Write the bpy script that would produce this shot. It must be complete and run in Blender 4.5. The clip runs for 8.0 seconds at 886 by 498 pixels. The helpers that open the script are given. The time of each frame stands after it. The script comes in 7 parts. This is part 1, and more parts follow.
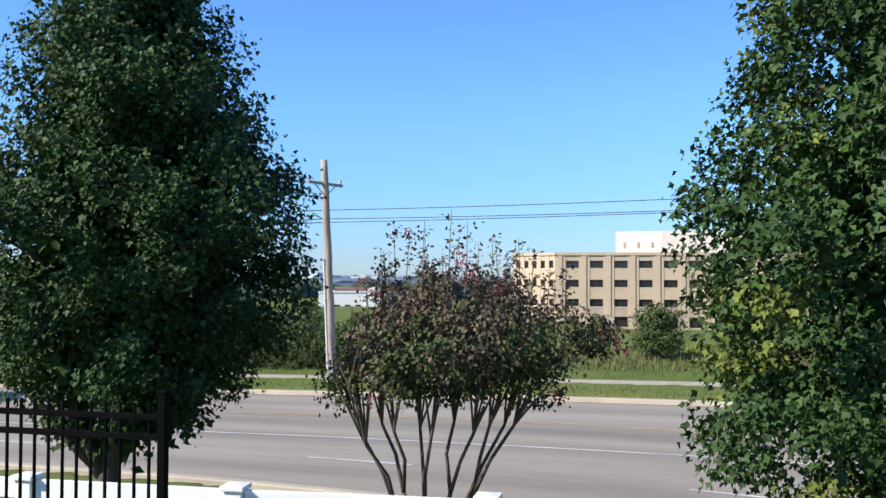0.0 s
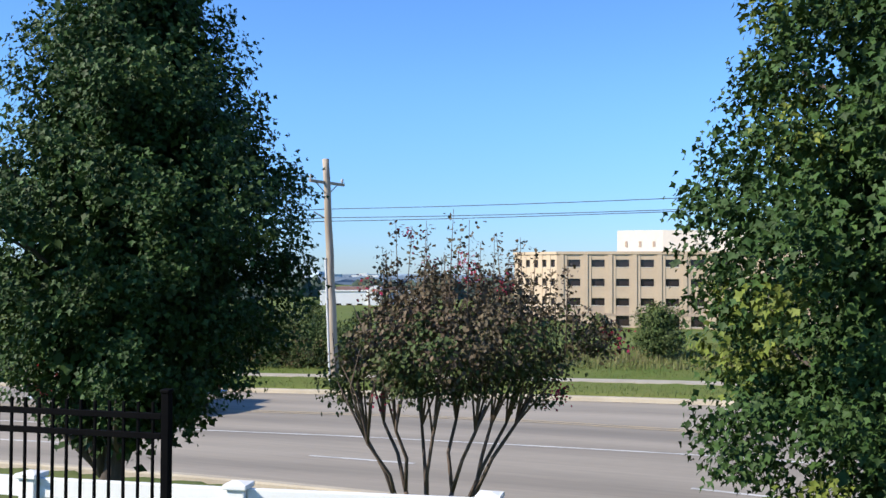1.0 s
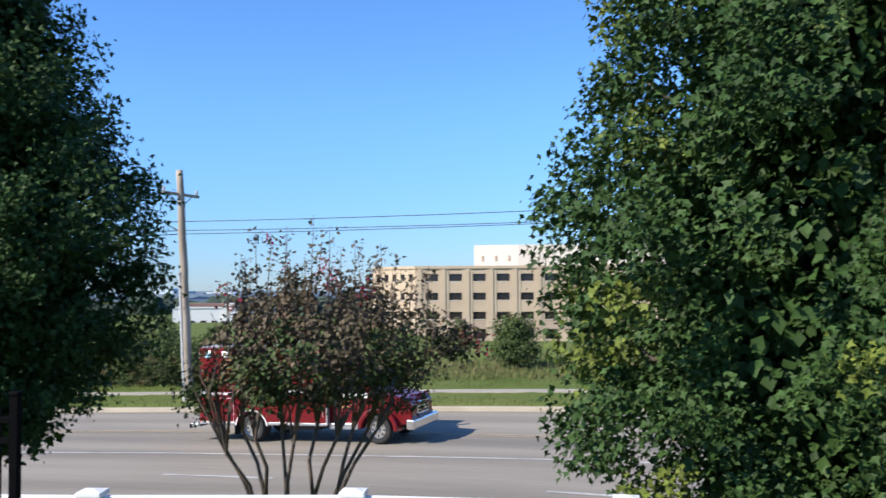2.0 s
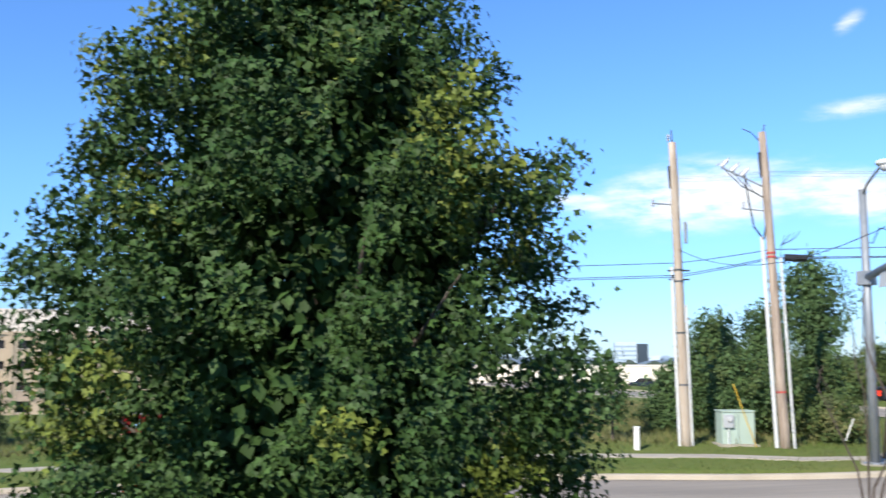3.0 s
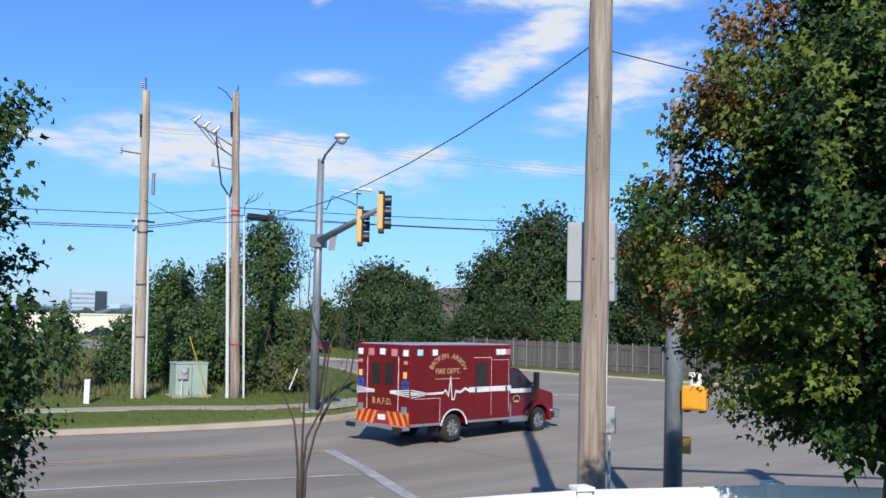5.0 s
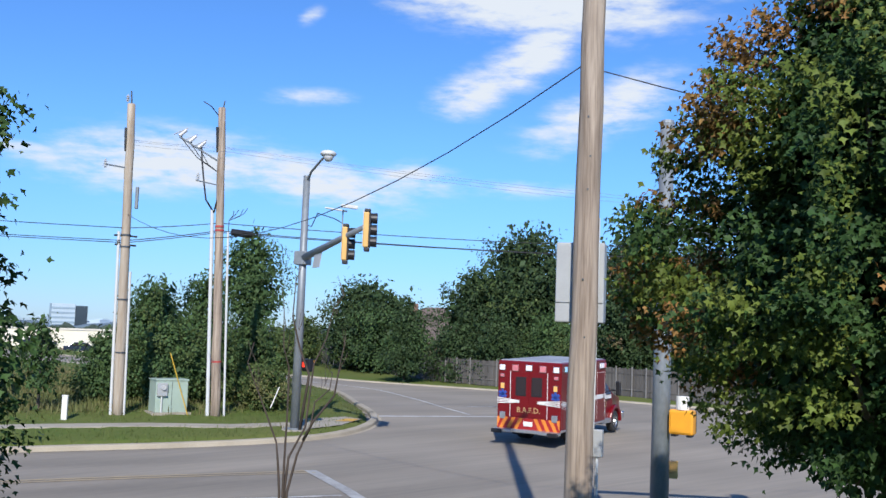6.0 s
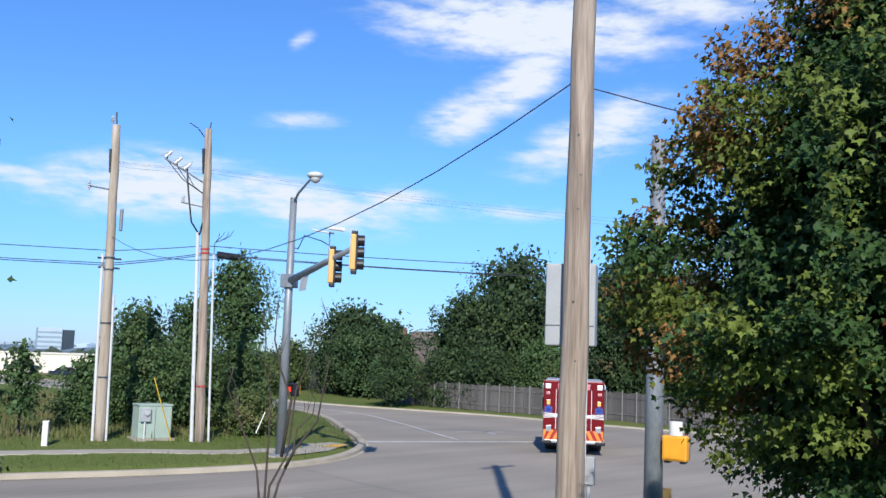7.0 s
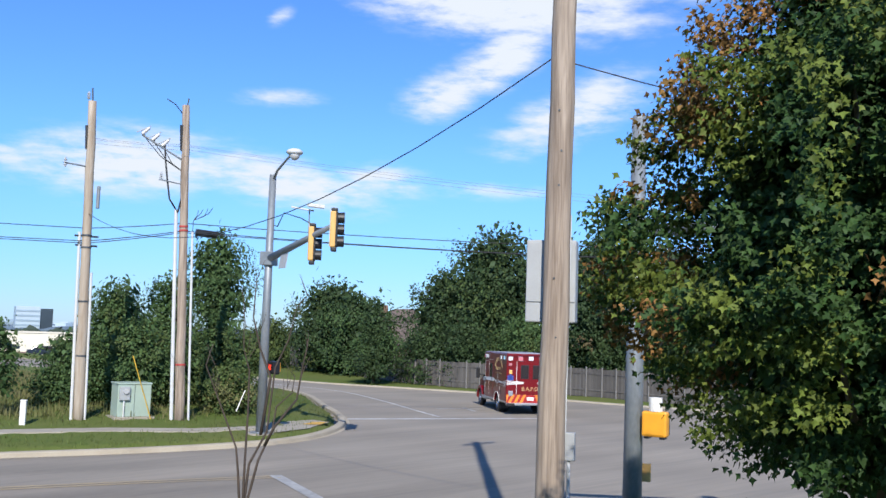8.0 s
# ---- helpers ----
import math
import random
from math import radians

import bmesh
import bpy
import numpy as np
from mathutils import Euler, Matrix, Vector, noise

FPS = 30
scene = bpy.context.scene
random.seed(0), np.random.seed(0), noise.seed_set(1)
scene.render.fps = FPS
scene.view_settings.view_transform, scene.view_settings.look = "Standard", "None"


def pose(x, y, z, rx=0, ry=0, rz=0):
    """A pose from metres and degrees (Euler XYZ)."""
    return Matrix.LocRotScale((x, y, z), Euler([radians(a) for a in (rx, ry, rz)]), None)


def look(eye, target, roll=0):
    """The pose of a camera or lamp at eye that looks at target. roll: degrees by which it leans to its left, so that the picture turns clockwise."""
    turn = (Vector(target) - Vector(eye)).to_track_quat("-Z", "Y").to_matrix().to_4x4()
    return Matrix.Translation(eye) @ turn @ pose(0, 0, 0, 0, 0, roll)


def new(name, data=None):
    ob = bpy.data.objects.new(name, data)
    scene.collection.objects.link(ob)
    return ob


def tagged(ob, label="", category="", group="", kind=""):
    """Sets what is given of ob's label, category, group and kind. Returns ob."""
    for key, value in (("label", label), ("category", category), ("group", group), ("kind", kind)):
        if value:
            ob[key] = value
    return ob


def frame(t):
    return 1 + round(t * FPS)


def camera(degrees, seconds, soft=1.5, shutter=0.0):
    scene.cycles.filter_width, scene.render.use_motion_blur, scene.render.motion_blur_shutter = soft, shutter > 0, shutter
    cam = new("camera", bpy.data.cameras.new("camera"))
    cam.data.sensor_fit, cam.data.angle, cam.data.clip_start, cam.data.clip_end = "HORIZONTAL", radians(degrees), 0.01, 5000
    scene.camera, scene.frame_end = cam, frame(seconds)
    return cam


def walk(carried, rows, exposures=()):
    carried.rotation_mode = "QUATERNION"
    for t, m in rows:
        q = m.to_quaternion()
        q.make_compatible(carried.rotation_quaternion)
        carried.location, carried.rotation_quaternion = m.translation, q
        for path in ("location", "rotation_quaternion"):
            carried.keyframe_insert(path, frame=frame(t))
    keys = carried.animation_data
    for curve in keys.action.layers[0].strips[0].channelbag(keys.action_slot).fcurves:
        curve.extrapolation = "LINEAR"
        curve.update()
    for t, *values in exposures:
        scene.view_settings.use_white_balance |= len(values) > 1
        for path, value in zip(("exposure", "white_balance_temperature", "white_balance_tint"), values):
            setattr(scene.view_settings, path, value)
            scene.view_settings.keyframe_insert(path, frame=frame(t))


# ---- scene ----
cam = camera(49.5, 8.0, soft=1.5, shutter=0.15)
EYE = 4.7
# seconds, eye offset from the standing point, yaw, pitch, roll
PATH = [
    (0, -0.000, 0.000, 0.000, 0.00, 1.53, 0.18),
    (0.5, -0.001, 0.004, -0.000, 0.05, 1.53, 0.16),
    (1, -0.005, -0.021, 0.004, 0.09, 1.46, 0.21),
    (1.2, -0.009, -0.028, -0.015, 0.09, 1.33, -0.06),
    (2.3, -0.044, -0.096, -0.143, -15.33, 4.16, 0.29),
    (2.5, -0.037, -0.071, -0.152, -21.22, 6.55, 0.54),
    (2.7, -0.030, -0.083, -0.145, -27.94, 7.23, 0.31),
    (2.9, -0.018, -0.084, -0.129, -34.77, 6.78, -0.17),
    (3.1, -0.023, -0.094, -0.104, -41.33, 5.98, 0.13),
    (3.5, -0.052, -0.164, -0.037, -51.31, 5.12, 0.06),
    (4, -0.030, -0.188, 0.001, -59.95, 4.41, 0.58),
    (4.5, -0.031, -0.186, 0.024, -65.90, 3.86, 0.80),
    (5, -0.047, -0.187, 0.008, -69.27, 3.73, 1.33),
    (5.2, -0.051, -0.174, 0.016, -69.98, 3.70, 1.44),
    (6.5, 0.308, -0.001, -0.008, -70.27, 5.73, 2.28),
    (7, 0.490, 0.032, -0.003, -70.79, 6.38, 2.09),
    (7.5, 0.542, 0.051, -0.006, -71.51, 6.24, 1.88),
    (8, 0.579, 0.052, -0.013, -71.99, 5.10, 1.90),
]


def aim(x, y, z, yaw, pitch, roll):
    a, b = radians(yaw), radians(pitch)
    eye = Vector((x, y, EYE + z))
    return look(eye, eye + Vector((-math.sin(a) * math.cos(b), math.cos(a) * math.cos(b), math.sin(b))) * 10, roll)


walk(cam, [(t, aim(*row)) for t, *row in PATH], exposures=((0.0, 0.70, 6450, 10), (1.2, 0.68, 6450, 10), (2.5, 0.64, 6300, 10), (3.0, 0.72, 6400, 10), (3.5, 0.52, 6250, 10), (4.0, 0.12, 6000, 10), (4.5, 0.02, 5850, 10), (5.0, 0.18, 6050, 10), (6.5, 0.26, 6000, 10), (7.5, 0.34, 6050, 10), (8.0, 0.34, 6080, 10)))

# ---- light ----
SUN_AZ, SUN_EL = 251.0, 35.5     # clockwise from +y, degrees
sun_from = Vector((math.sin(radians(SUN_AZ)) * math.cos(radians(SUN_EL)), math.cos(radians(SUN_AZ)) * math.cos(radians(SUN_EL)), math.sin(radians(SUN_EL))))
sun = new("sun", bpy.data.lights.new("sun", "SUN"))
sun.data.energy, sun.data.angle, sun.data.color = 5.0, radians(0.55), (1.0, 0.92, 0.80)
sun.matrix_world = look((0, 0, 60), Vector((0, 0, 60)) - sun_from)

world = bpy.data.worlds.new("sky")
scene.world = world
world.use_nodes = True


def sky_nodes():
    nt = world.node_tree
    nt.nodes.clear()
    N, L = nt.nodes.new, nt.links.new
    out, bg, sky = N("ShaderNodeOutputWorld"), N("ShaderNodeBackground"), N("ShaderNodeTexSky")
    sky.sky_type, sky.sun_disc = "NISHITA", False
    sky.sun_elevation, sky.sun_rotation = radians(SUN_EL), radians(SUN_AZ)
    sky.altitude, sky.air_density, sky.dust_density, sky.ozone_density = 200, 1.0, 0.1, 4.0
    bg.inputs["Strength"].default_value = 0.105
    tc, sep = N("ShaderNodeTexCoord"), N("ShaderNodeSeparateXYZ")
    L(tc.outputs["Generated"], sep.inputs[0])

    def mth(op, a, b=None, c=None):
        n = N("ShaderNodeMath")
        n.operation = op
        for k, v in enumerate((a, b, c)):
            if v is None:
                continue
            if isinstance(v, (int, float)):
                n.inputs[k].default_value = v
            else:
                L(v, n.inputs[k])
        return n.outputs[0]

    az = mth("ARCTAN2", sep.outputs[0], sep.outputs[1])     # radians clockwise from +y
    el = mth("ARCSINE", sep.outputs[2])
    noi = N("ShaderNodeTexNoise")
    mp = N("ShaderNodeMapping")
    mp.inputs["Scale"].default_value = (9, 9, 34)
    mp.inputs["Rotation"].default_value = (0, 0, 0)
    L(tc.outputs["Generated"], mp.inputs[0])
    L(mp.outputs[0], noi.inputs["Vector"])
    noi.inputs["Scale"].default_value, noi.inputs["Detail"].default_value, noi.inputs["Roughness"].default_value = 2.4, 8, 0.6
    fine = mth("SUBTRACT", noi.outputs[0], 0.5)
    total = None
    # azimuth, elevation, half width, half height, tilt, weight of each bank of cloud, degrees
    for a0, e0, wa, wh, tilt, wt in CLOUDS:
        da = mth("SUBTRACT", az, radians(a0))
        de = mth("SUBTRACT", mth("SUBTRACT", el, radians(e0)), mth("MULTIPLY", da, math.tan(radians(tilt))))
        q = mth("ADD", mth("POWER", mth("ABSOLUTE", mth("DIVIDE", da, radians(wa))), 2), mth("POWER", mth("ABSOLUTE", mth("DIVIDE", de, radians(wh))), 2))
        g = mth("MULTIPLY", mth("POWER", 2.718, mth("MULTIPLY", q, -1.0)), wt)
        total = g if total is None else mth("MAXIMUM", total, g)
    cover = mth("ADD", total, mth("MULTIPLY", fine, mth("MULTIPLY_ADD", total, 2.3, 0.15)))
    ramp = N("ShaderNodeMapRange")
    ramp.interpolation_type = "SMOOTHSTEP"
    ramp.inputs["From Min"].default_value, ramp.inputs["From Max"].default_value = 0.22, 1.35
    L(cover, ramp.inputs["Value"])
    mix = N("ShaderNodeMix")
    mix.data_type = "RGBA"
    L(ramp.outputs[0], mix.inputs["Factor"])
    tint = N("ShaderNodeMix")
    tint.data_type, tint.blend_type = "RGBA", "MULTIPLY"
    tint.inputs["Factor"].default_value = 1.0
    L(sky.outputs[0], tint.inputs["A"])
    # the air is dimmer and greyer low over the horizon
    low = N("ShaderNodeMapRange")
    low.interpolation_type = "SMOOTHSTEP"
    low.inputs["From Min"].default_value, low.inputs["From Max"].default_value = radians(-2), radians(12)
    L(el, low.inputs["Value"])
    air = N("ShaderNodeMix")
    air.data_type = "RGBA"
    air.inputs["A"].default_value, air.inputs["B"].default_value = (0.47, 0.64, 1.0, 1), (0.69, 0.99, 1.36, 1)
    L(low.outputs[0], air.inputs["Factor"])
    L(air.outputs["Result"], tint.inputs["B"])
    L(tint.outputs["Result"], mix.inputs["A"])
    mix.inputs["B"].default_value = (6.6, 6.8, 7.0, 1)
    L(mix.outputs["Result"], bg.inputs["Color"])
    L(bg.outputs[0], out.inputs[0])


CLOUDS = [(53.5, 9.2, 6.5, 2.0, 3, 1.35), (46.5, 9.0, 3.5, 0.7, -4, 0.9), (62, 8.7, 6.5, 1.5, -9, 1.35), (68, 9.0, 3.6, 1.2, -3, 1.0), (74.5, 8.6, 4.5, 0.6, 0, 0.85), (62, 13.5, 3.0, 0.6, 2, 0.85),
          (75.2, 16.3, 3.4, 1.7, 26, 1.5), (71.8, 14.3, 2.8, 1.5, 14, 1.25), (70.6, 12.8, 1.2, 0.5, 0, 0.7), (79.5, 13.2, 4.8, 1.9, 20, 1.25), (77, 11.2, 3.0, 0.5, 0, 0.7), (75.5, 19.4, 9, 2.0, -3, 1.6), (86, 20.8, 8, 1.8, 4, 1.0),
          (61.7, 18.1, 1.0, 0.6, 20, 0.75), (83, 18.0, 1.6, 0.5, 40, 0.6), (92, 13.5, 5, 1.2, 8, 0.8), (104, 14, 10, 2.5, 5, 0.8)]
sky_nodes()

# ---- materials ----
def mat(name, color, rough=0.8, metal=0.0, second=None, scale=6.0, bump=0.0, fine=60.0, spec=0.5, stretch=(1, 1, 1), per="", amount=0.25, coat=0.0, emit=0.0, through_light=0.0, turn=0.0):
    """A surface: base colour mottled with a second one at two scales, with fine relief. per: 'object' or 'island' varies whole pieces."""
    m = bpy.data.materials.new(name)
    m.use_nodes = True
    nt = m.node_tree
    N, L = nt.nodes.new, nt.links.new
    b = nt.nodes["Principled BSDF"]
    b.inputs["Roughness"].default_value, b.inputs["Metallic"].default_value = rough, metal
    b.inputs["Specular IOR Level"].default_value = spec
    b.inputs["Coat Weight"].default_value = coat
    b.inputs["Coat Roughness"].default_value = 0.06
    c2 = second or tuple(v * 0.72 for v in color)
    tc, mp = N("ShaderNodeTexCoord"), N("ShaderNodeMapping")
    mp.inputs["Scale"].default_value = stretch
    spin = N("ShaderNodeMapping")
    spin.inputs["Rotation"].default_value = (0, 0, radians(turn))
    L(tc.outputs["Object"], spin.inputs[0])
    L(spin.outputs[0], mp.inputs[0])
    n1, n2 = N("ShaderNodeTexNoise"), N("ShaderNodeTexNoise")
    for n, s, d in ((n1, scale, 5), (n2, fine, 3)):
        n.inputs["Scale"].default_value, n.inputs["Detail"].default_value = s, d
        L(mp.outputs[0], n.inputs["Vector"])
    mixv = N("ShaderNodeMix")
    mixv.inputs["Factor"].default_value = 0.35
    L(n1.outputs[0], mixv.inputs["A"])
    L(n2.outputs[0], mixv.inputs["B"])
    rr = N("ShaderNodeMapRange")
    rr.inputs["From Min"].default_value, rr.inputs["From Max"].default_value = 0.36, 0.64
    L(mixv.outputs["Result"], rr.inputs["Value"])
    mx = N("ShaderNodeMix")
    mx.data_type = "RGBA"
    mx.inputs["A"].default_value, mx.inputs["B"].default_value = (*color, 1), (*c2, 1)
    L(rr.outputs[0], mx.inputs["Factor"])
    last = mx.outputs["Result"]
    if per:
        if per == "object":
            info = N("ShaderNodeObjectInfo")
        else:
            info = N("ShaderNodeNewGeometry")
        r2 = N("ShaderNodeMapRange")
        r2.inputs["To Min"].default_value, r2.inputs["To Max"].default_value = 1 - amount, 1 + amount
        L(info.outputs["Random" if per == "object" else "Random Per Island"], r2.inputs["Value"])
        hsv = N("ShaderNodeHueSaturation")
        L(last, hsv.inputs["Color"])
        L(r2.outputs[0], hsv.inputs["Value"])
        last = hsv.outputs[0]
    L(last, b.inputs["Base Color"])
    if bump:
        bp = N("ShaderNodeBump")
        bp.inputs["Strength"].default_value, bp.inputs["Distance"].default_value = bump, 0.02
        L(mixv.outputs["Result"], bp.inputs["Height"])
        L(bp.outputs[0], b.inputs["Normal"])
    if emit:
        b.inputs["Emission Color"].default_value = (*color, 1)
        b.inputs["Emission Strength"].default_value = emit
    if through_light:
        tr, ms = N("ShaderNodeBsdfTranslucent"), N("ShaderNodeMixShader")
        ms.inputs[0].default_value = through_light
        L(last, tr.inputs[0])
        L(b.outputs[0], ms.inputs[1])
        L(tr.outputs[0], ms.inputs[2])
        L(ms.outputs[0], nt.nodes["Material Output"].inputs[0])
    return m


M = {}
M["asphalt"] = mat("asphalt", (0.275, 0.24, 0.192), 0.92, second=(0.205, 0.182, 0.148), scale=0.6, fine=7, bump=0.15, stretch=(0.05, 1.0, 1), turn=30)


def lane_wear(m):
    """Darker and paler streaks along the lanes, from the road's own wear values."""
    nt = m.node_tree
    b = nt.nodes["Principled BSDF"]
    old = b.inputs["Base Color"].links[0].from_socket
    at, rg, mx = nt.nodes.new("ShaderNodeAttribute"), nt.nodes.new("ShaderNodeMapRange"), nt.nodes.new("ShaderNodeMix")
    at.attribute_name = "wear"
    rg.inputs["From Min"].default_value, rg.inputs["From Max"].default_value = -1.0, 1.0
    rg.inputs["To Min"].default_value, rg.inputs["To Max"].default_value = 1.16, 0.76
    nt.links.new(at.outputs["Fac"], rg.inputs["Value"])
    mx.data_type, mx.blend_type = "RGBA", "MULTIPLY"
    mx.inputs["Factor"].default_value = 1.0
    nt.links.new(old, mx.inputs["A"])
    nt.links.new(rg.outputs[0], mx.inputs["B"])
    nt.links.new(mx.outputs["Result"], b.inputs["Base Color"])


lane_wear(M["asphalt"])
M["grass"] = mat("grass", (0.085, 0.122, 0.026), 0.95, second=(0.125, 0.138, 0.042), scale=0.16, fine=2.2, bump=0.6, spec=0.1)
M["blade"] = mat("grass_blade", (0.105, 0.15, 0.034), 0.8, second=(0.14, 0.14, 0.055), scale=0.3, per="island", amount=0.35, spec=0.2, through_light=0.3)
M["tall_grass"] = mat("tall_grass", (0.15, 0.17, 0.055), 0.85, second=(0.2, 0.17, 0.085), scale=0.25, per="island", amount=0.3, spec=0.2, through_light=0.3)
M["concrete"] = mat("concrete", (0.36, 0.325, 0.26), 0.9, second=(0.28, 0.25, 0.2), scale=1.2, fine=30, bump=0.2)
M["gutter"] = mat("kerb_concrete", (0.40, 0.35, 0.265), 0.9, second=(0.30, 0.26, 0.195), scale=0.8, fine=25, bump=0.2)
M["white_line"] = mat("road_paint_white", (0.56, 0.55, 0.52), 0.7, second=(0.30, 0.295, 0.28), scale=1.3, fine=14)
M["yellow_line"] = mat("road_paint_yellow", (0.40, 0.31, 0.175), 0.75, second=(0.27, 0.23, 0.17), scale=0.9, fine=10)
M["worn_line"] = mat("worn_road_paint", (0.42, 0.415, 0.395), 0.75, second=(0.225, 0.22, 0.21), scale=1.6, fine=7)
M["tactile"] = mat("tactile_yellow", (0.62, 0.36, 0.05), 0.7, scale=3)
M["vinyl"] = mat("white_vinyl", (0.82, 0.82, 0.8), 0.35, second=(0.76, 0.76, 0.74), scale=2)
M["iron"] = mat("black_iron", (0.002, 0.002, 0.003), 0.8, second=(0.004, 0.004, 0.004), scale=5, spec=0.04)
M["pole_wood"] = mat("weathered_pole_wood", (0.40, 0.325, 0.255), 0.9, second=(0.185, 0.14, 0.105), scale=13, fine=45, bump=1.0, stretch=(1, 1, 0.045))
M["pole_wood_far"] = mat("grey_pole_wood", (0.41, 0.35, 0.28), 0.9, second=(0.27, 0.21, 0.15), scale=5, fine=24, bump=0.4, stretch=(1, 1, 0.08))
M["steel"] = mat("galvanised_steel", (0.27, 0.29, 0.305), 0.5, 0.35, second=(0.19, 0.21, 0.225), scale=3, fine=24, stretch=(1, 1, 0.4))
M["dark_steel"] = mat("dark_steel", (0.10, 0.11, 0.12), 0.5, 0.5, scale=4)
M["grey_box"] = mat("grey_painted_steel", (0.37, 0.38, 0.385), 0.5, second=(0.31, 0.32, 0.325), scale=2)
M["conduit"] = mat("grey_conduit", (0.60, 0.61, 0.60), 0.5, second=(0.5, 0.5, 0.49), scale=1.5)
M["cable"] = mat("black_cable", (0.02, 0.02, 0.022), 0.6, scale=3)
M["wire_grey"] = mat("bare_wire", (0.26, 0.28, 0.3), 0.5, 0.4, scale=3)
M["ceramic"] = mat("grey_porcelain", (0.5, 0.5, 0.5), 0.25, scale=3)
M["signal_yellow"] = mat("signal_yellow", (0.66, 0.40, 0.12), 0.5, second=(0.58, 0.34, 0.10), scale=4)
M["ped_yellow"] = mat("pedestrian_signal_yellow", (0.80, 0.36, 0.02), 0.45, second=(0.72, 0.31, 0.02), scale=4)
M["black_plastic"] = mat("black_plastic", (0.014, 0.014, 0.016), 0.45, scale=6)
M["red_glow"] = mat("lit_red_hand", (0.9, 0.05, 0.02), 0.5, emit=0.5)
M["cabinet"] = mat("pale_green_cabinet", (0.35, 0.43, 0.36), 0.5, second=(0.29, 0.36, 0.30), scale=2)
M["marker"] = mat("white_marker", (0.80, 0.78, 0.72), 0.6, scale=3)
M["marker_yellow"] = mat("yellow_plastic", (0.62, 0.40, 0.04), 0.5, scale=3)
M["bark"] = mat("tree_bark", (0.10, 0.08, 0.062), 0.95, second=(0.05, 0.04, 0.032), scale=9, fine=40, bump=0.8, stretch=(1, 1, 0.25))
M["dark_twig"] = mat("dark_twig", (0.075, 0.055, 0.042), 0.85, second=(0.045, 0.034, 0.026), scale=6, fine=30)
M["smooth_bark"] = mat("smooth_bark", (0.13, 0.092, 0.068), 0.8, second=(0.07, 0.05, 0.036), scale=6, fine=30, bump=0.3, stretch=(1, 1, 0.3))


def leaf_mat(name, a, b, amount=0.4, tl=0.1):
    return mat(name, a, 0.6, second=b, scale=0.9, fine=4, per="island", amount=amount, spec=0.18, through_light=tl)


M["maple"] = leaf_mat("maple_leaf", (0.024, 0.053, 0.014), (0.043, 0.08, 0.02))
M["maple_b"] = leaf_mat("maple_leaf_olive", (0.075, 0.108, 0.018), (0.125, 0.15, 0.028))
M["maple_brown"] = leaf_mat("turning_leaf", (0.27, 0.135, 0.045), (0.16, 0.10, 0.03))
M["myrtle"] = leaf_mat("crape_myrtle_leaf", (0.045, 0.075, 0.024), (0.078, 0.09, 0.032))
M["myrtle_red"] = leaf_mat("rusty_myrtle_leaf", (0.12, 0.08, 0.055), (0.085, 0.08, 0.045))
M["petal"] = leaf_mat("crimson_blossom", (0.30, 0.02, 0.055), (0.2, 0.018, 0.045))
M["oak"] = leaf_mat("oak_leaf", (0.026, 0.05, 0.02), (0.044, 0.07, 0.024), 0.3)
M["cottonwood"] = leaf_mat("cottonwood_leaf", (0.046, 0.088, 0.03), (0.072, 0.115, 0.038), 0.3)
M["scrub"] = leaf_mat("scrub_leaf", (0.052, 0.084, 0.024), (0.085, 0.108, 0.033), 0.3)
M["scrub_rust"] = leaf_mat("rusty_scrub_leaf", (0.13, 0.085, 0.045), (0.085, 0.085, 0.035), 0.2)
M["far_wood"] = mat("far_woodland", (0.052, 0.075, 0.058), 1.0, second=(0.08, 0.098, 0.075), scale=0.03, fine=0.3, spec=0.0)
# farthest woods: blue air haze put into the leaf colour itself
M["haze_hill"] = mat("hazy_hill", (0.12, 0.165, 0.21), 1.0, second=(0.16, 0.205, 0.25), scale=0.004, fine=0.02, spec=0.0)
M["stucco"] = mat("beige_panel", (0.50, 0.39, 0.27), 0.85, second=(0.44, 0.34, 0.235), scale=0.25, fine=3)
M["stucco_pale"] = mat("cream_panel", (0.66, 0.61, 0.52), 0.85, second=(0.60, 0.55, 0.46), scale=0.2, fine=2)
M["stone_band"] = mat("tan_stone", (0.42, 0.325, 0.24), 0.9, second=(0.36, 0.275, 0.2), scale=0.4, fine=4)
M["dark_glass"] = mat("tinted_window", (0.02, 0.018, 0.022), 0.12, spec=0.6, second=(0.035, 0.022, 0.022), scale=0.3)
M["store_white"] = mat("white_store_wall", (0.80, 0.79, 0.76), 0.8, second=(0.73, 0.72, 0.68), scale=0.15, fine=1)
M["store_red"] = mat("red_sign", (0.45, 0.06, 0.05), 0.6, scale=2)
M["store_roof"] = mat("brown_store_roof", (0.20, 0.12, 0.10), 0.9, scale=0.2)
M["warehouse"] = mat("cream_warehouse", (0.78, 0.72, 0.58), 0.85, second=(0.70, 0.64, 0.51), scale=0.12, fine=1)
# distance haze mixed into the far town's pale wall colour
M["tower"] = mat("pale_tower", (0.42, 0.5, 0.56), 0.5, second=(0.36, 0.44, 0.5), scale=0.01, fine=0.1)
M["glass_pale"] = mat("pale_tower_glazing", (0.3, 0.38, 0.45), 0.4, scale=0.01, fine=0.1)
M["tower_dark"] = mat("dark_tower", (0.045, 0.06, 0.075), 0.3, scale=0.01, fine=0.1)
M["shingle"] = mat("brown_shingle", (0.17, 0.125, 0.105), 0.9, second=(0.12, 0.09, 0.075), scale=0.8, fine=6, bump=0.3)
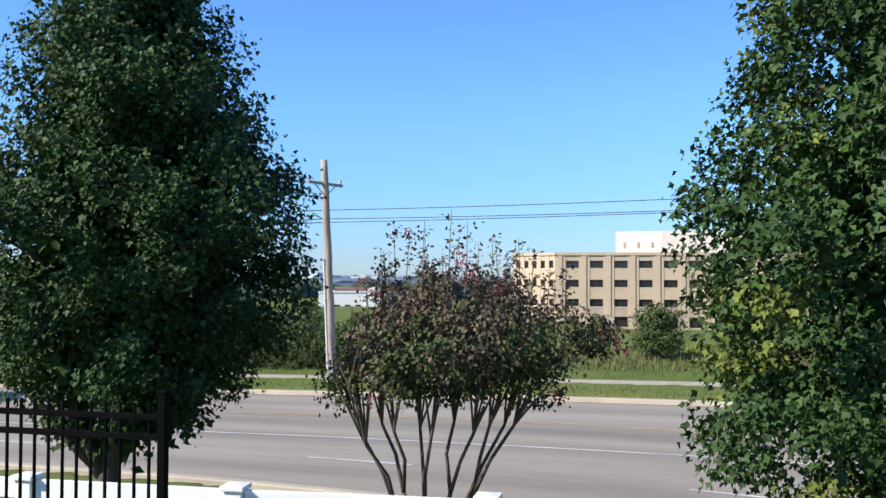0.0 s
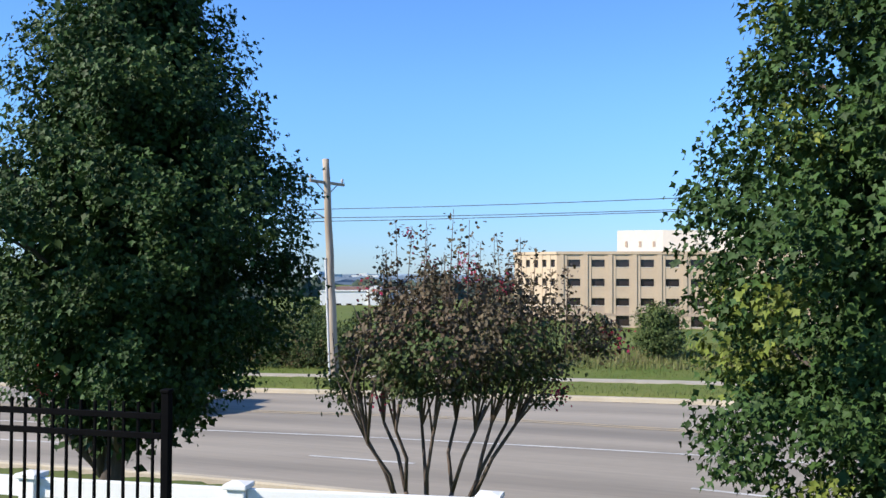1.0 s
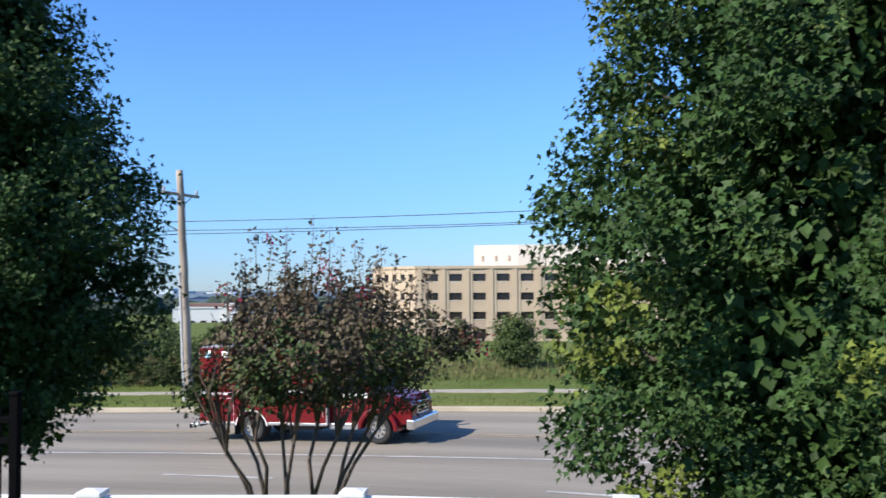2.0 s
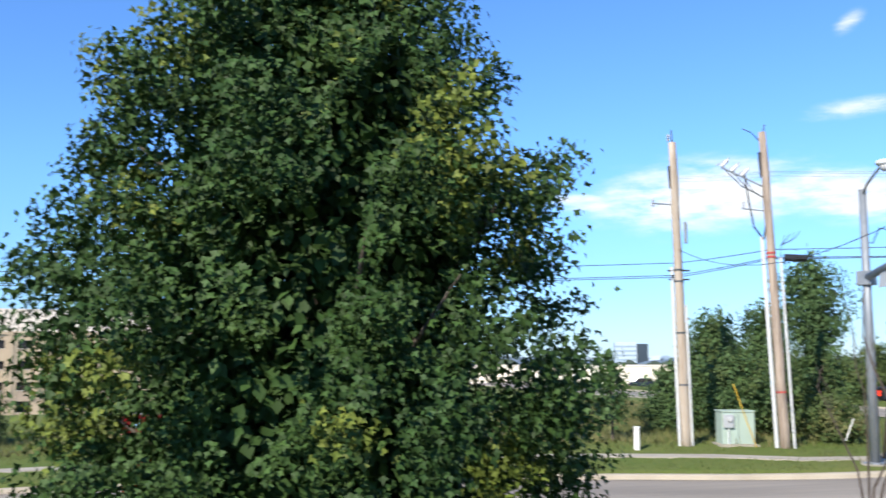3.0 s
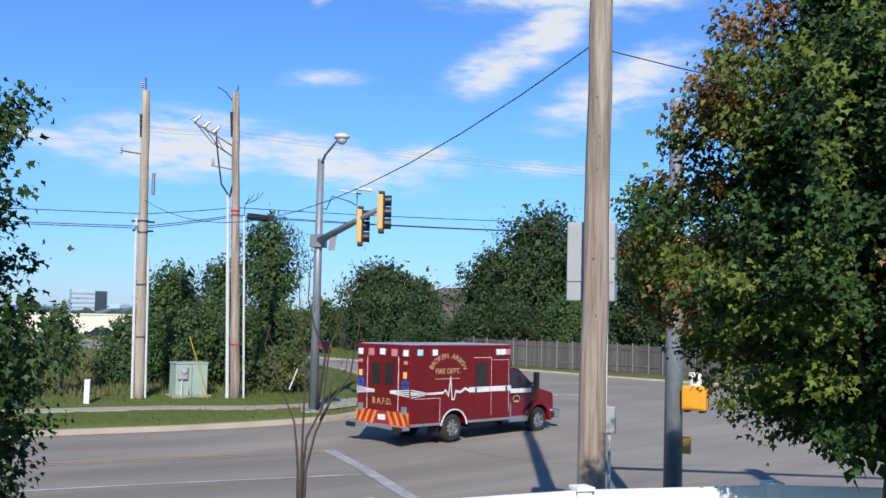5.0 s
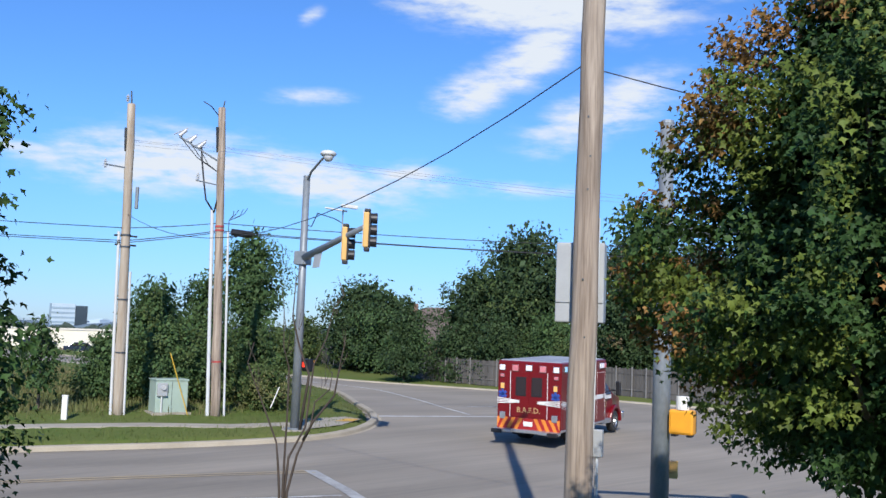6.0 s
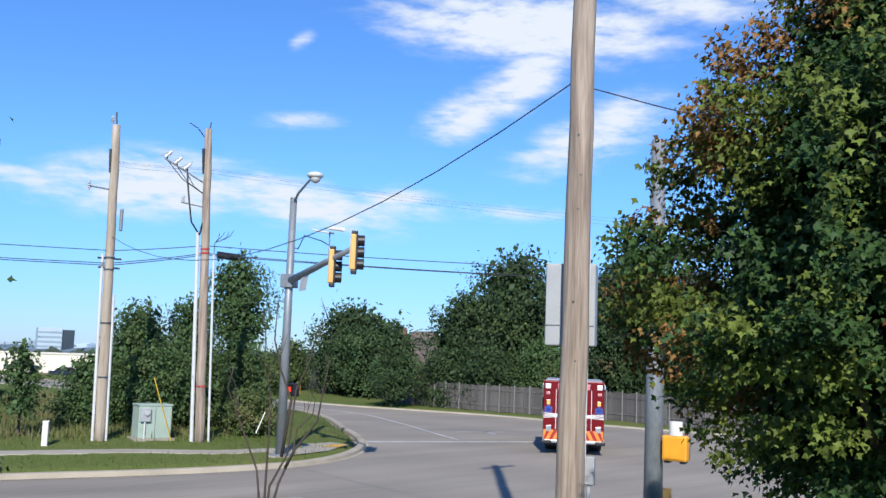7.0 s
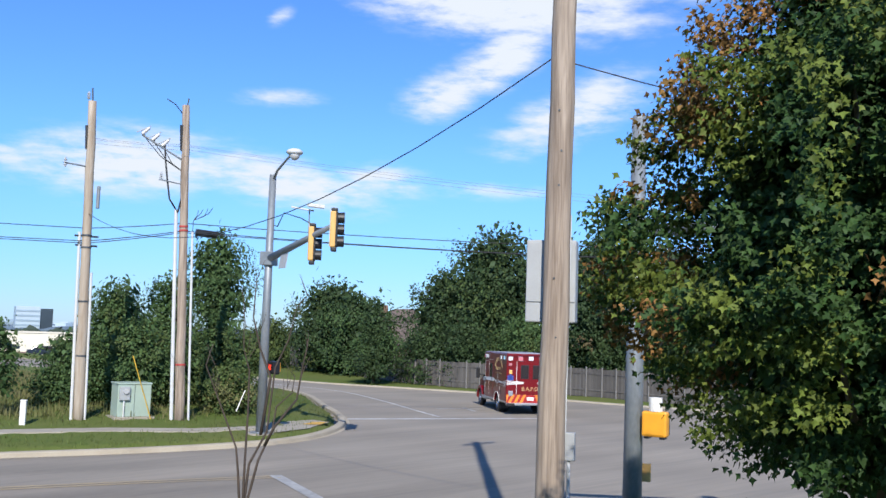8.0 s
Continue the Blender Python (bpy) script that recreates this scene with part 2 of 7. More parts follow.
M["brick"] = mat("brown_brick", (0.27, 0.155, 0.115), 0.9, second=(0.2, 0.115, 0.085), scale=1, fine=8)
M["board"] = mat("weathered_fence_board", (0.115, 0.106, 0.098), 0.9, second=(0.07, 0.064, 0.058), scale=3, fine=20, bump=0.3, stretch=(1, 1, 0.15), per="object", amount=0.22)
M["fence_post"] = mat("pale_fence_post", (0.22, 0.21, 0.20), 0.8, scale=3)
M["car_dark"] = mat("dark_blue_car_paint", (0.02, 0.028, 0.05), 0.25, coat=0.8, scale=1)
M["tyre"] = mat("tyre_rubber", (0.018, 0.018, 0.018), 0.85, second=(0.03, 0.029, 0.028), scale=9)
M["chrome"] = mat("chrome", (0.72, 0.72, 0.72), 0.18, 0.95, second=(0.6, 0.6, 0.6), scale=8)
M["diamond"] = mat("aluminium_tread_plate", (0.55, 0.55, 0.55), 0.35, 0.8, second=(0.42, 0.42, 0.42), scale=12, bump=0.2)
M["red_paint"] = mat("fire_red_paint", (0.145, 0.0028, 0.006), 0.3, second=(0.128, 0.0024, 0.005), scale=1.2, coat=0.35, spec=0.35)
M["red_dark"] = mat("deep_red_stripe", (0.34, 0.02, 0.02), 0.35, scale=2)
M["white_tape"] = mat("white_reflective", (0.80, 0.78, 0.74), 0.45, scale=4)
M["gold"] = mat("gold_leaf", (0.62, 0.43, 0.20), 0.4, 0.2, scale=5)
M["orange_tape"] = mat("orange_reflective", (0.78, 0.24, 0.03), 0.45, scale=4)
M["blue_tape"] = mat("blue_emblem", (0.035, 0.08, 0.34), 0.4, scale=4)
M["roof_white"] = mat("pale_roof_panel", (0.36, 0.37, 0.41), 0.5, scale=1.2)
M["lamp_white"] = mat("lit_white_lens", (0.8, 0.78, 0.82), 0.2, emit=0.12)
M["lamp_red"] = mat("red_lens", (0.6, 0.2, 0.22), 0.2, emit=0.1)
M["lamp_amber"] = mat("amber_lens", (0.8, 0.42, 0.12), 0.2, emit=0.25)
M["lamp_blue"] = mat("pale_blue_lens", (0.35, 0.62, 0.78), 0.2, emit=0.25)


def glass_mat(name, tint, rough=0.03):
    m = bpy.data.materials.new(name)
    m.use_nodes = True
    b = m.node_tree.nodes["Principled BSDF"]
    b.inputs["Base Color"].default_value = (*tint, 1)
    b.inputs["Roughness"].default_value = rough
    b.inputs["Transmission Weight"].default_value = 0.55
    b.inputs["IOR"].default_value = 1.3
    return m


M["car_glass"] = glass_mat("vehicle_glass", (0.12, 0.15, 0.17))


# ---- mesh helpers ----
def mesh_from(name, verts, faces, material=None, smooth=False):
    me = bpy.data.meshes.new(name)
    me.from_pydata([tuple(v) for v in verts], [], faces)
    if material:
        me.materials.append(material)
    if smooth:
        me.shade_smooth()
    me.update()
    return me


def part(name, bm, material, parent=None, label="", smooth=False):
    me = bpy.data.meshes.new(name)
    bm.normal_update()
    bm.to_mesh(me)
    bm.free()
    me.materials.append(material)
    if smooth:
        me.shade_smooth()
    ob = new(name, me)
    if parent:
        ob.parent = parent
    if label:
        tagged(ob, label)
    return ob


def thing(name, m, label, category, group="", kind=""):
    e = new(name)
    e.empty_display_size = 0.2
    e.matrix_world = m
    return tagged(e, label, category, group, kind)


def box(bm, x0, x1, y0, y1, z0, z1, bevel=0.0, m=None, seg=2):
    r = bmesh.ops.create_cube(bm, size=1)
    vs = r["verts"]
    for v in vs:
        v.co = Vector((x0 + (v.co.x + 0.5) * (x1 - x0), y0 + (v.co.y + 0.5) * (y1 - y0), z0 + (v.co.z + 0.5) * (z1 - z0)))
    if bevel:
        es = list({e for v in vs for e in v.link_edges})
        out = bmesh.ops.bevel(bm, geom=es, offset=bevel, segments=seg, affect="EDGES", profile=0.5)
        vs = list({v for f in out["faces"] for v in f.verts} | {v for v in vs if v.is_valid})
    if m:
        for v in vs:
            v.co = m @ v.co
    return bm


def B(*a, **k):
    return box(bmesh.new(), *a, **k)


def rod(bm, p, q, r0, r1=None, seg=10, caps=True):
    """A tapered round bar from p to q."""
    p, q = Vector(p), Vector(q)
    r1 = r0 if r1 is None else r1
    d = q - p
    rot = d.to_track_quat("Z", "Y").to_matrix().to_4x4()
    bmesh.ops.create_cone(bm, cap_ends=caps, segments=seg, radius1=r0, radius2=r1, depth=d.length, matrix=Matrix.Translation((p + q) / 2) @ rot)
    return bm


def R(*a, **k):
    return rod(bmesh.new(), *a, **k)


def tube(pts, radii, seg=6):
    """A bent tapered tube through pts, as (verts, faces)."""
    pts = [Vector(p) for p in pts]
    vs, fs = [], []
    for i, p in enumerate(pts):
        d = (pts[min(i + 1, len(pts) - 1)] - pts[max(i - 1, 0)]).normalized()
        a = d.cross(Vector((0.31, 0.95, 0.05))).normalized()
        b = d.cross(a)
        for k in range(seg):
            w = 2 * math.pi * k / seg
            vs.append(p + (a * math.cos(w) + b * math.sin(w)) * radii[i])
    for i in range(len(pts) - 1):
        for k in range(seg):
            fs.append((i * seg + k, i * seg + (k + 1) % seg, (i + 1) * seg + (k + 1) % seg, (i + 1) * seg + k))
    fs.append(tuple(range(seg))[::-1])
    fs.append(tuple(range(len(vs) - seg, len(vs))))
    return vs, fs


def join(pieces):
    vs, fs = [], []
    for v, f in pieces:
        o = len(vs)
        vs += v
        fs += [tuple(i + o for i in q) for q in f]
    return vs, fs


def tube_ob(name, pts, radii, material, parent=None, seg=6, label=""):
    vs, fs = tube(pts, radii if hasattr(radii, "__len__") else [radii] * len(pts), seg)
    ob = new(name, mesh_from(name, vs, fs, material, True))
    if parent:
        ob.parent = parent
    if label:
        tagged(ob, label)
    return ob


def prism(bm, outline, y0, y1, bevel=0.0):
    """A flat outline in x, z made solid from y0 to y1."""
    vs = [bm.verts.new((x, y0, z)) for x, z in outline]
    f = bm.faces.new(vs)
    r = bmesh.ops.extrude_face_region(bm, geom=[f])
    for v in r["geom"]:
        if isinstance(v, bmesh.types.BMVert):
            v.co.y = y1
    bmesh.ops.recalc_face_normals(bm, faces=bm.faces)
    if bevel:
        bmesh.ops.bevel(bm, geom=list(bm.edges), offset=bevel, segments=2, affect="EDGES", profile=0.5)
    return bm


def letters(text, size, depth=0.004):
    """The bmesh of a word in the built-in font, its middle at the origin, in x and y."""
    cu = bpy.data.curves.new("lettering", "FONT")
    cu.body, cu.size, cu.extrude, cu.align_x, cu.align_y, cu.resolution_u = text, size, depth, "CENTER", "CENTER", 2
    ob = new("lettering", cu)
    me = bpy.data.meshes.new_from_object(ob.evaluated_get(bpy.context.evaluated_depsgraph_get()))
    bm = bmesh.new()
    bm.from_mesh(me)
    bpy.data.objects.remove(ob)
    return bm


def put(bm, other, m):
    """Adds the bmesh other, moved by m, to bm."""
    other.transform(m)
    me = bpy.data.meshes.new("piece")
    other.to_mesh(me)
    other.free()
    bm.from_mesh(me)
    return bm

# ---- the land ----
SLOPE = 0.03
FAR_KERB = [(-400, 150), (-160, 88), (-60, 58.5), (-30, 48.6), (-7, 39.6), (8.5, 33.1), (15.7, 27.9), (22.4, 22.1), (26.0, 18.2), (28.8, 16.0), (31.5, 15.0),
            (34.9, 15.2), (38.5, 16.7), (43, 19.5), (49.5, 23.6), (54, 28), (57, 35), (61, 46), (66, 64), (80, 100)]
EAST_KERB = [(92, 100), (80, 74), (72, 50), (65.5, 36), (62.6, 29), (61.6, 22.7), (60.4, 16.5), (57.4, 10.2), (55.5, 4.3), (54.6, -2), (54.5, -10), (57, -22), (64, -40), (80, -80)]
NEAR_KERB = [(40, -90), (27, -40), (23.5, -14), (21, -4.5), (18.6, 1.6), (14.8, 7.0), (10, 12.0), (4, 17), (-3.9, 21.6), (-11, 24.8), (-30, 32.5), (-60, 42), (-160, 71), (-400, 133)]


def smooth_line(pts, step=0.8):
    """A Catmull-Rom line through pts, with fine steps only in the near part."""
    P = [Vector(p) for p in pts]
    out = []
    for i in range(len(P) - 1):
        a, b, c, d = P[max(i - 1, 0)], P[i], P[i + 1], P[min(i + 2, len(P) - 1)]
        far = min(b.length, c.length) > 90
        n = 2 if far else max(2, int((c - b).length / step))
        for k in range(n):
            t = k / n
            out.append(0.5 * (2 * b + (c - a) * t + (2 * a - 5 * b + 4 * c - d) * t * t + (3 * b - a - 3 * c + d) * t ** 3))
    return out + [P[-1]]


FAR_LINE, EAST_LINE, NEAR_LINE = smooth_line(FAR_KERB), smooth_line(EAST_KERB), smooth_line(NEAR_KERB)


def signed(px, py, line):
    """Distance from a line to the points, positive on its left side (numpy arrays)."""
    best = np.full(px.shape, 1e9)
    sign = np.ones(px.shape)
    for a, b in zip(line, line[1:]):
        ex, ey = b.x - a.x, b.y - a.y
        l2 = ex * ex + ey * ey + 1e-9
        t = np.clip(((px - a.x) * ex + (py - a.y) * ey) / l2, 0, 1)
        dx, dy = px - a.x - t * ex, py - a.y - t * ey
        d = np.hypot(dx, dy)
        near = d < best - 1e-6
        best = np.where(near, d, best)
        sign = np.where(near, np.sign(ex * (py - a.y) - ey * (px - a.x) + 1e-12), sign)
    return best * sign


def sstep(a, b, v):
    t = np.clip((v - a) / (b - a), 0, 1)
    return t * t * (3 - 2 * t)


def road_z(x):
    x = np.clip(x, -70, 44)
    return SLOPE * x - 0.0012 * np.maximum(0, x - 28) ** 2 - 0.06 * np.exp(-((x - 31.5) / 4.0) ** 2)


def land(px, py):
    """Height of the land and how far each point lies inside a kerb."""
    px, py = np.asarray(px, float), np.asarray(py, float)
    n, e, s = signed(px, py, FAR_LINE), signed(px, py, EAST_LINE), signed(px, py, NEAR_LINE)
    base = road_z(px)
    inside = np.maximum(np.maximum(n, e), s)
    d = np.hypot(px, py)
    # north side: a verge that rises to a crest, then falls to the lower plain
    crest = sstep(2, 14, px) * (1 - sstep(24, 40, px))
    zn = base + 0.15 + 0.02 * np.clip(n, 0, 8) + 0.036 * np.clip(n - 6, 0, 20) * crest
    drop = sstep(20, 68, n + 8 * (1 - crest))
    zn = zn * (1 - drop) + drop * (-2.6 - 3.2 * sstep(0, 40, px) * (1 - sstep(60, 90, px)))
    ze = base + 0.09 + 0.015 * np.clip(e, 0, 10) - 4.0 * sstep(3, 40, e) * sstep(42, 70, py)
    zs = base + 0.15 + 2.2 * sstep(0.8, 14, s)
    z = np.where(s > -0.4, zs, np.where(e > n, ze, zn))
    lip = sstep(0.02, 0.45, inside)
    z = np.where(inside > 0.45, z, (base - 0.35) * (1 - lip) + z * lip)
    z = z * (1 - sstep(300, 900, d)) + sstep(300, 900, d) * (-4.0)
    return z, inside


def land_z(x, y):
    return float(land([x], [y])[0][0])


def axis(lo, hi, step, far, grow=1.22):
    mid = list(np.arange(lo, hi + 1e-6, step))
    left, right, s = [], [], step
    a, b = lo, hi
    while a > -far or b < far:
        s *= grow
        a, b = a - s, b + s
        left.append(max(a, -far * 1.1)), right.append(min(b, far * 1.1))
    return np.unique(np.round(left[::-1] + mid + right, 4))


def ground_sheet():
    xs, ys = axis(-34, 66, 0.5, 4300), axis(-10, 48, 0.5, 4300)
    X, Y = np.meshgrid(xs, ys)
    Z, inside = land(X.ravel(), Y.ravel())
    d = np.hypot(X.ravel(), Y.ravel())
    rng = np.random.RandomState(4)
    Z = Z + (rng.rand(len(Z)) - 0.5) * 0.05 * (inside > 1.0) * (d < 80)
    nx, ny = len(xs), len(ys)
    i = np.arange(nx * ny).reshape(ny, nx)
    F = np.stack([i[:-1, :-1], i[:-1, 1:], i[1:, 1:], i[1:, :-1]], -1).reshape(-1, 4)
    me = bpy.data.meshes.new("ground")
    me.from_pydata(np.stack([X.ravel(), Y.ravel(), Z], -1).tolist(), [], F.tolist())
    me.materials.append(M["grass"])
    me.shade_smooth()
    return tagged(new("ground", me), "mown and rough green grass land falling away to a plain", "ground", kind="structure")


def flat_sheet(name, pts, lift, material, label, kind="structure", category="road"):
    """A level-sided sheet on the road slope from an outline."""
    bm = bmesh.new()
    f = bm.faces.new([bm.verts.new((p[0], p[1], float(road_z(p[0])) + lift)) for p in pts])
    bmesh.ops.triangulate(bm, faces=[f])
    bmesh.ops.recalc_face_normals(bm, faces=bm.faces)
    if sum(fc.normal.z for fc in bm.faces) < 0:
        bmesh.ops.reverse_faces(bm, faces=bm.faces)
    ob = part(name, bm, material)
    return tagged(ob, label, category, kind=kind)


def ribbon(name, line, offs, material, label="", parent=None, kind="structure", category="kerb", follow=None):
    """A strip along a line; offs: (sideways, height over the road) of its cross-section, left side positive."""
    vs, fs = [], []
    n = len(offs)
    for i, p in enumerate(line):
        d = (line[min(i + 1, len(line) - 1)] - line[max(i - 1, 0)]).normalized()
        nv = Vector((-d.y, d.x))
        for o, h in offs:
            q = p + nv * o
            base = follow(q.x, q.y) if follow else float(road_z(p.x))
            vs.append((q.x, q.y, base + h))
    for i in range(len(line) - 1):
        for k in range(n - 1):
            fs.append((i * n + k, i * n + k + 1, (i + 1) * n + k + 1, (i + 1) * n + k)[::-1])
    ob = new(name, mesh_from(name, vs, fs, material))
    if parent:
        ob.parent = parent
        return ob
    return tagged(ob, label, category, kind=kind)


def roads():
    outline = [(p.x, p.y) for p in FAR_LINE] + [(p.x, p.y) for p in EAST_LINE] + [(p.x, p.y) for p in NEAR_LINE]
    vs = [(x, y) for x, y in outline]
    flat_sheet("road_bed", vs, -0.03, M["asphalt"], "grey asphalt running on to the distance")
    xs, ys = np.arange(-70, 70, 0.42), np.arange(-30, 64, 0.42)
    X, Y = np.meshgrid(xs, ys)
    px, py = X.ravel(), Y.ravel()
    n, e, s = signed(px, py, FAR_LINE), signed(px, py, EAST_LINE), signed(px, py, NEAR_LINE)
    inside = np.maximum(np.maximum(n, e), s)
    # oil down the middle of each lane, paler wheel tracks, old patches along the way
    d = -n
    main = 1 - sstep(20, 30, px)
    lane = 0.5 * np.cos(2 * np.pi * (d - 2.3) / 3.6) + 0.35 * np.sin(d * 2.9 + 0.8) + 0.3 * np.sin(d * 0.83 + 2.0) + 0.2 * np.sin(d * 5.3 + 0.3 * np.sin(px * 0.21))
    turn = 0.5 * np.sin((px - 0.35 * py) * 0.9) + 0.3 * np.sin((px * 0.3 + py) * 1.3 + 1)
    wear = (lane + 0.25) * main + (turn * 0.6 - 0.5) * (1 - main)
    iy, ix = len(ys), len(xs)
    i = np.arange(ix * iy).reshape(iy, ix)
    F = np.stack([i[:-1, :-1], i[:-1, 1:], i[1:, 1:], i[1:, :-1]], -1).reshape(-1, 4)
    F = F[inside[F].min(1) < 0.1]
    used = np.unique(F)
    place = np.zeros(ix * iy, int)
    place[used] = np.arange(len(used))
    me = bpy.data.meshes.new("road")
    me.from_pydata(np.stack([px, py, road_z(px)], -1)[used].tolist(), [], place[F].tolist())
    me.attributes.new("wear", "FLOAT", "POINT").data.foreach_set("value", wear[used].astype(np.float32))
    me.materials.append(M["asphalt"])
    me.shade_smooth()
    tagged(new("road", me), "worn grey asphalt road and intersection with faint tyre marks", "road", kind="structure")
    prof = [(-0.3, 0.006), (-0.17, 0.016), (-0.15, 0.12), (-0.11, 0.155), (0.12, 0.16), (0.16, 0.12), (0.17, -0.5)]
    for line, nm in ((FAR_LINE, "kerb_north"), (NEAR_LINE, "kerb_south"), (EAST_LINE, "kerb_east")):
        if nm == "kerb_east":
            prof = [(-0.1, 0.004), (-0.06, 0.07), (0.1, 0.1), (0.16, 0.08), (0.17, -0.5)]
        near = [p for p in line if p.length < 160]
        ribbon(nm, near, prof, M["gutter"], "sandy concrete kerb and gutter along the road")


def shift(line, o):
    out = []
    for i, p in enumerate(line):
        d = (line[min(i + 1, len(line) - 1)] - line[max(i - 1, 0)]).normalized()
        out.append(p + Vector((-d.y, d.x)) * o)
    return out


def paint(line, width, material, name, label, dashes=None, lift=0.008):
    """A painted line; dashes: where in the first period it begins, then the lengths of paint and gap."""
    if dashes:
        acc, on, off = dashes
        runs, cur = [], []
        for a, b in zip(line, line[1:]):
            acc = (acc + (b - a).length) % (on + off)
            if acc < on:
                cur += [a] if not cur else []
                cur.append(b)
            elif cur:
                runs.append(cur)
                cur = []
        runs += [cur] if len(cur) > 1 else []
    else:
        runs = [line]
    for r in runs:
        if len(r) > 1:
            ribbon(name, r, [(-width / 2, lift), (width / 2, lift)], material, label, category="road marking")


def resample(line, step):
    out = [line[0]]
    for a, b in zip(line, line[1:]):
        n = max(1, int((b - a).length / step))
        out += [a + (b - a) * (k / n) for k in range(1, n + 1)]
    return out


def markings():
    yel = smooth_line([(-60, 51.5), (-30, 42.2), (-2.75, 32.8), (6.84, 28.0), (13.5, 23.7), (19, 18.8), (24.4, 12.4)])
    paint(yel, 0.17, M["yellow_line"], "centre_line", "faded yellow line on the asphalt")
    yel2 = [p + Vector((-0.12, -0.27)) for p in yel]
    paint(yel2, 0.17, M["yellow_line"], "centre_line", "faded yellow line on the asphalt")
    turn = smooth_line([(-60, 48.4), (-30, 39.2), (-7.1, 30.0), (-2.36, 28.1), (7.16, 23.66), (12.5, 20), (16.65, 16.45), (21.75, 10.1)])
    paint(turn, 0.14, M["white_line"], "lane_line", "solid white lane line on the asphalt")
    lane = resample(smooth_line([(-60, 44.6), (-30, 35.6), (-9, 27.6), (-3.55, 25.4), (4.5, 21), (10.5, 16.4), (17.4, 9.5)]), 0.5)
    paint(lane, 0.14, M["white_line"], "lane_dash", "white dash between the lanes", dashes=(4.3, 3.2, 7.5))
    paint([Vector((24.5, 12.4)), Vector((22.3, 10.2)), Vector((20.0, 8.1)), Vector((17.6, 5.6))], 0.34, M["worn_line"], "stop_line", "worn white stop line across the lanes", dashes=None)
    paint([Vector((38.3, 16.4)), Vector((42.9, 11.0)), Vector((44.4, 9.2))], 0.4, M["white_line"], "stop_line", "white stop line across the side street")
    paint(smooth_line([(41.9, 13.4), (45.8, 16.3), (50.2, 19.6), (56, 24.9), (60, 33)]), 0.16, M["white_line"], "lane_line", "white lane line of the side street")
    paint(smooth_line([(46.4, 15.0), (47.6, 13.9), (48.0, 13.0)]), 0.3, M["worn_line"], "road_arrow", "worn white arrow mark on the asphalt")
    paint(smooth_line([(46.3, 13.0), (48.1, 14.1)]), 0.26, M["worn_line"], "road_arrow", "worn white arrow mark on the asphalt")


def sidewalk():
    line = [p for p in shift(FAR_LINE, 4.1) if -60 < p.x < 29]
    line = [p for p in line if not (p.x > 24 and p.y < 20.8)]
    line += [Vector((30.4, 18.6)), Vector((32.2, 17.2)), Vector((33.6, 15.9))]
    line = resample(line, 1.5)
    ob = ribbon("sidewalk", line, [(-0.42, -0.2), (-0.41, 0.03), (0.41, 0.03), (0.42, -0.2)], M["concrete"], "pale concrete sidewalk through the verge", category="sidewalk", follow=land_z)
    return ob


ground_sheet()
roads()
markings()
sidewalk()
pad = flat_sheet("kerb_ramp", [(31.0, 17.8), (33.2, 18.2), (35.6, 16.6), (35.2, 15.7), (33.0, 15.6), (31.0, 16.2)], 0.2, M["concrete"], "pale concrete corner ramp with kerb cut", category="pavement")
flat_sheet("tactile_plate", [(34.0, 16.3), (34.9, 16.25), (35.1, 15.75), (34.2, 15.65)], 0.212, M["tactile"], "yellow tactile paving plate at the ramp", category="paving")


# ---- foliage ----
LEAF = [(0, 0, 0), (0.56, 0.4, 0.08), (0.2, 0.56, 0.02), (0, 1.0, -0.12), (-0.2, 0.56, 0.02), (-0.56, 0.4, 0.08)]
LEAF_FACES = [(0, 1, 2), (0, 2, 3), (0, 3, 4), (0, 4, 5)]
KITE = [(0, 0, 0), (0.36, 0.45, 0.08), (0, 1.0, 0), (-0.36, 0.45, 0.08)]
KITE_FACES = [(0, 1, 2), (0, 2, 3)]


def unit(v):
    return v / (np.linalg.norm(v, axis=-1, keepdims=True) + 1e-9)


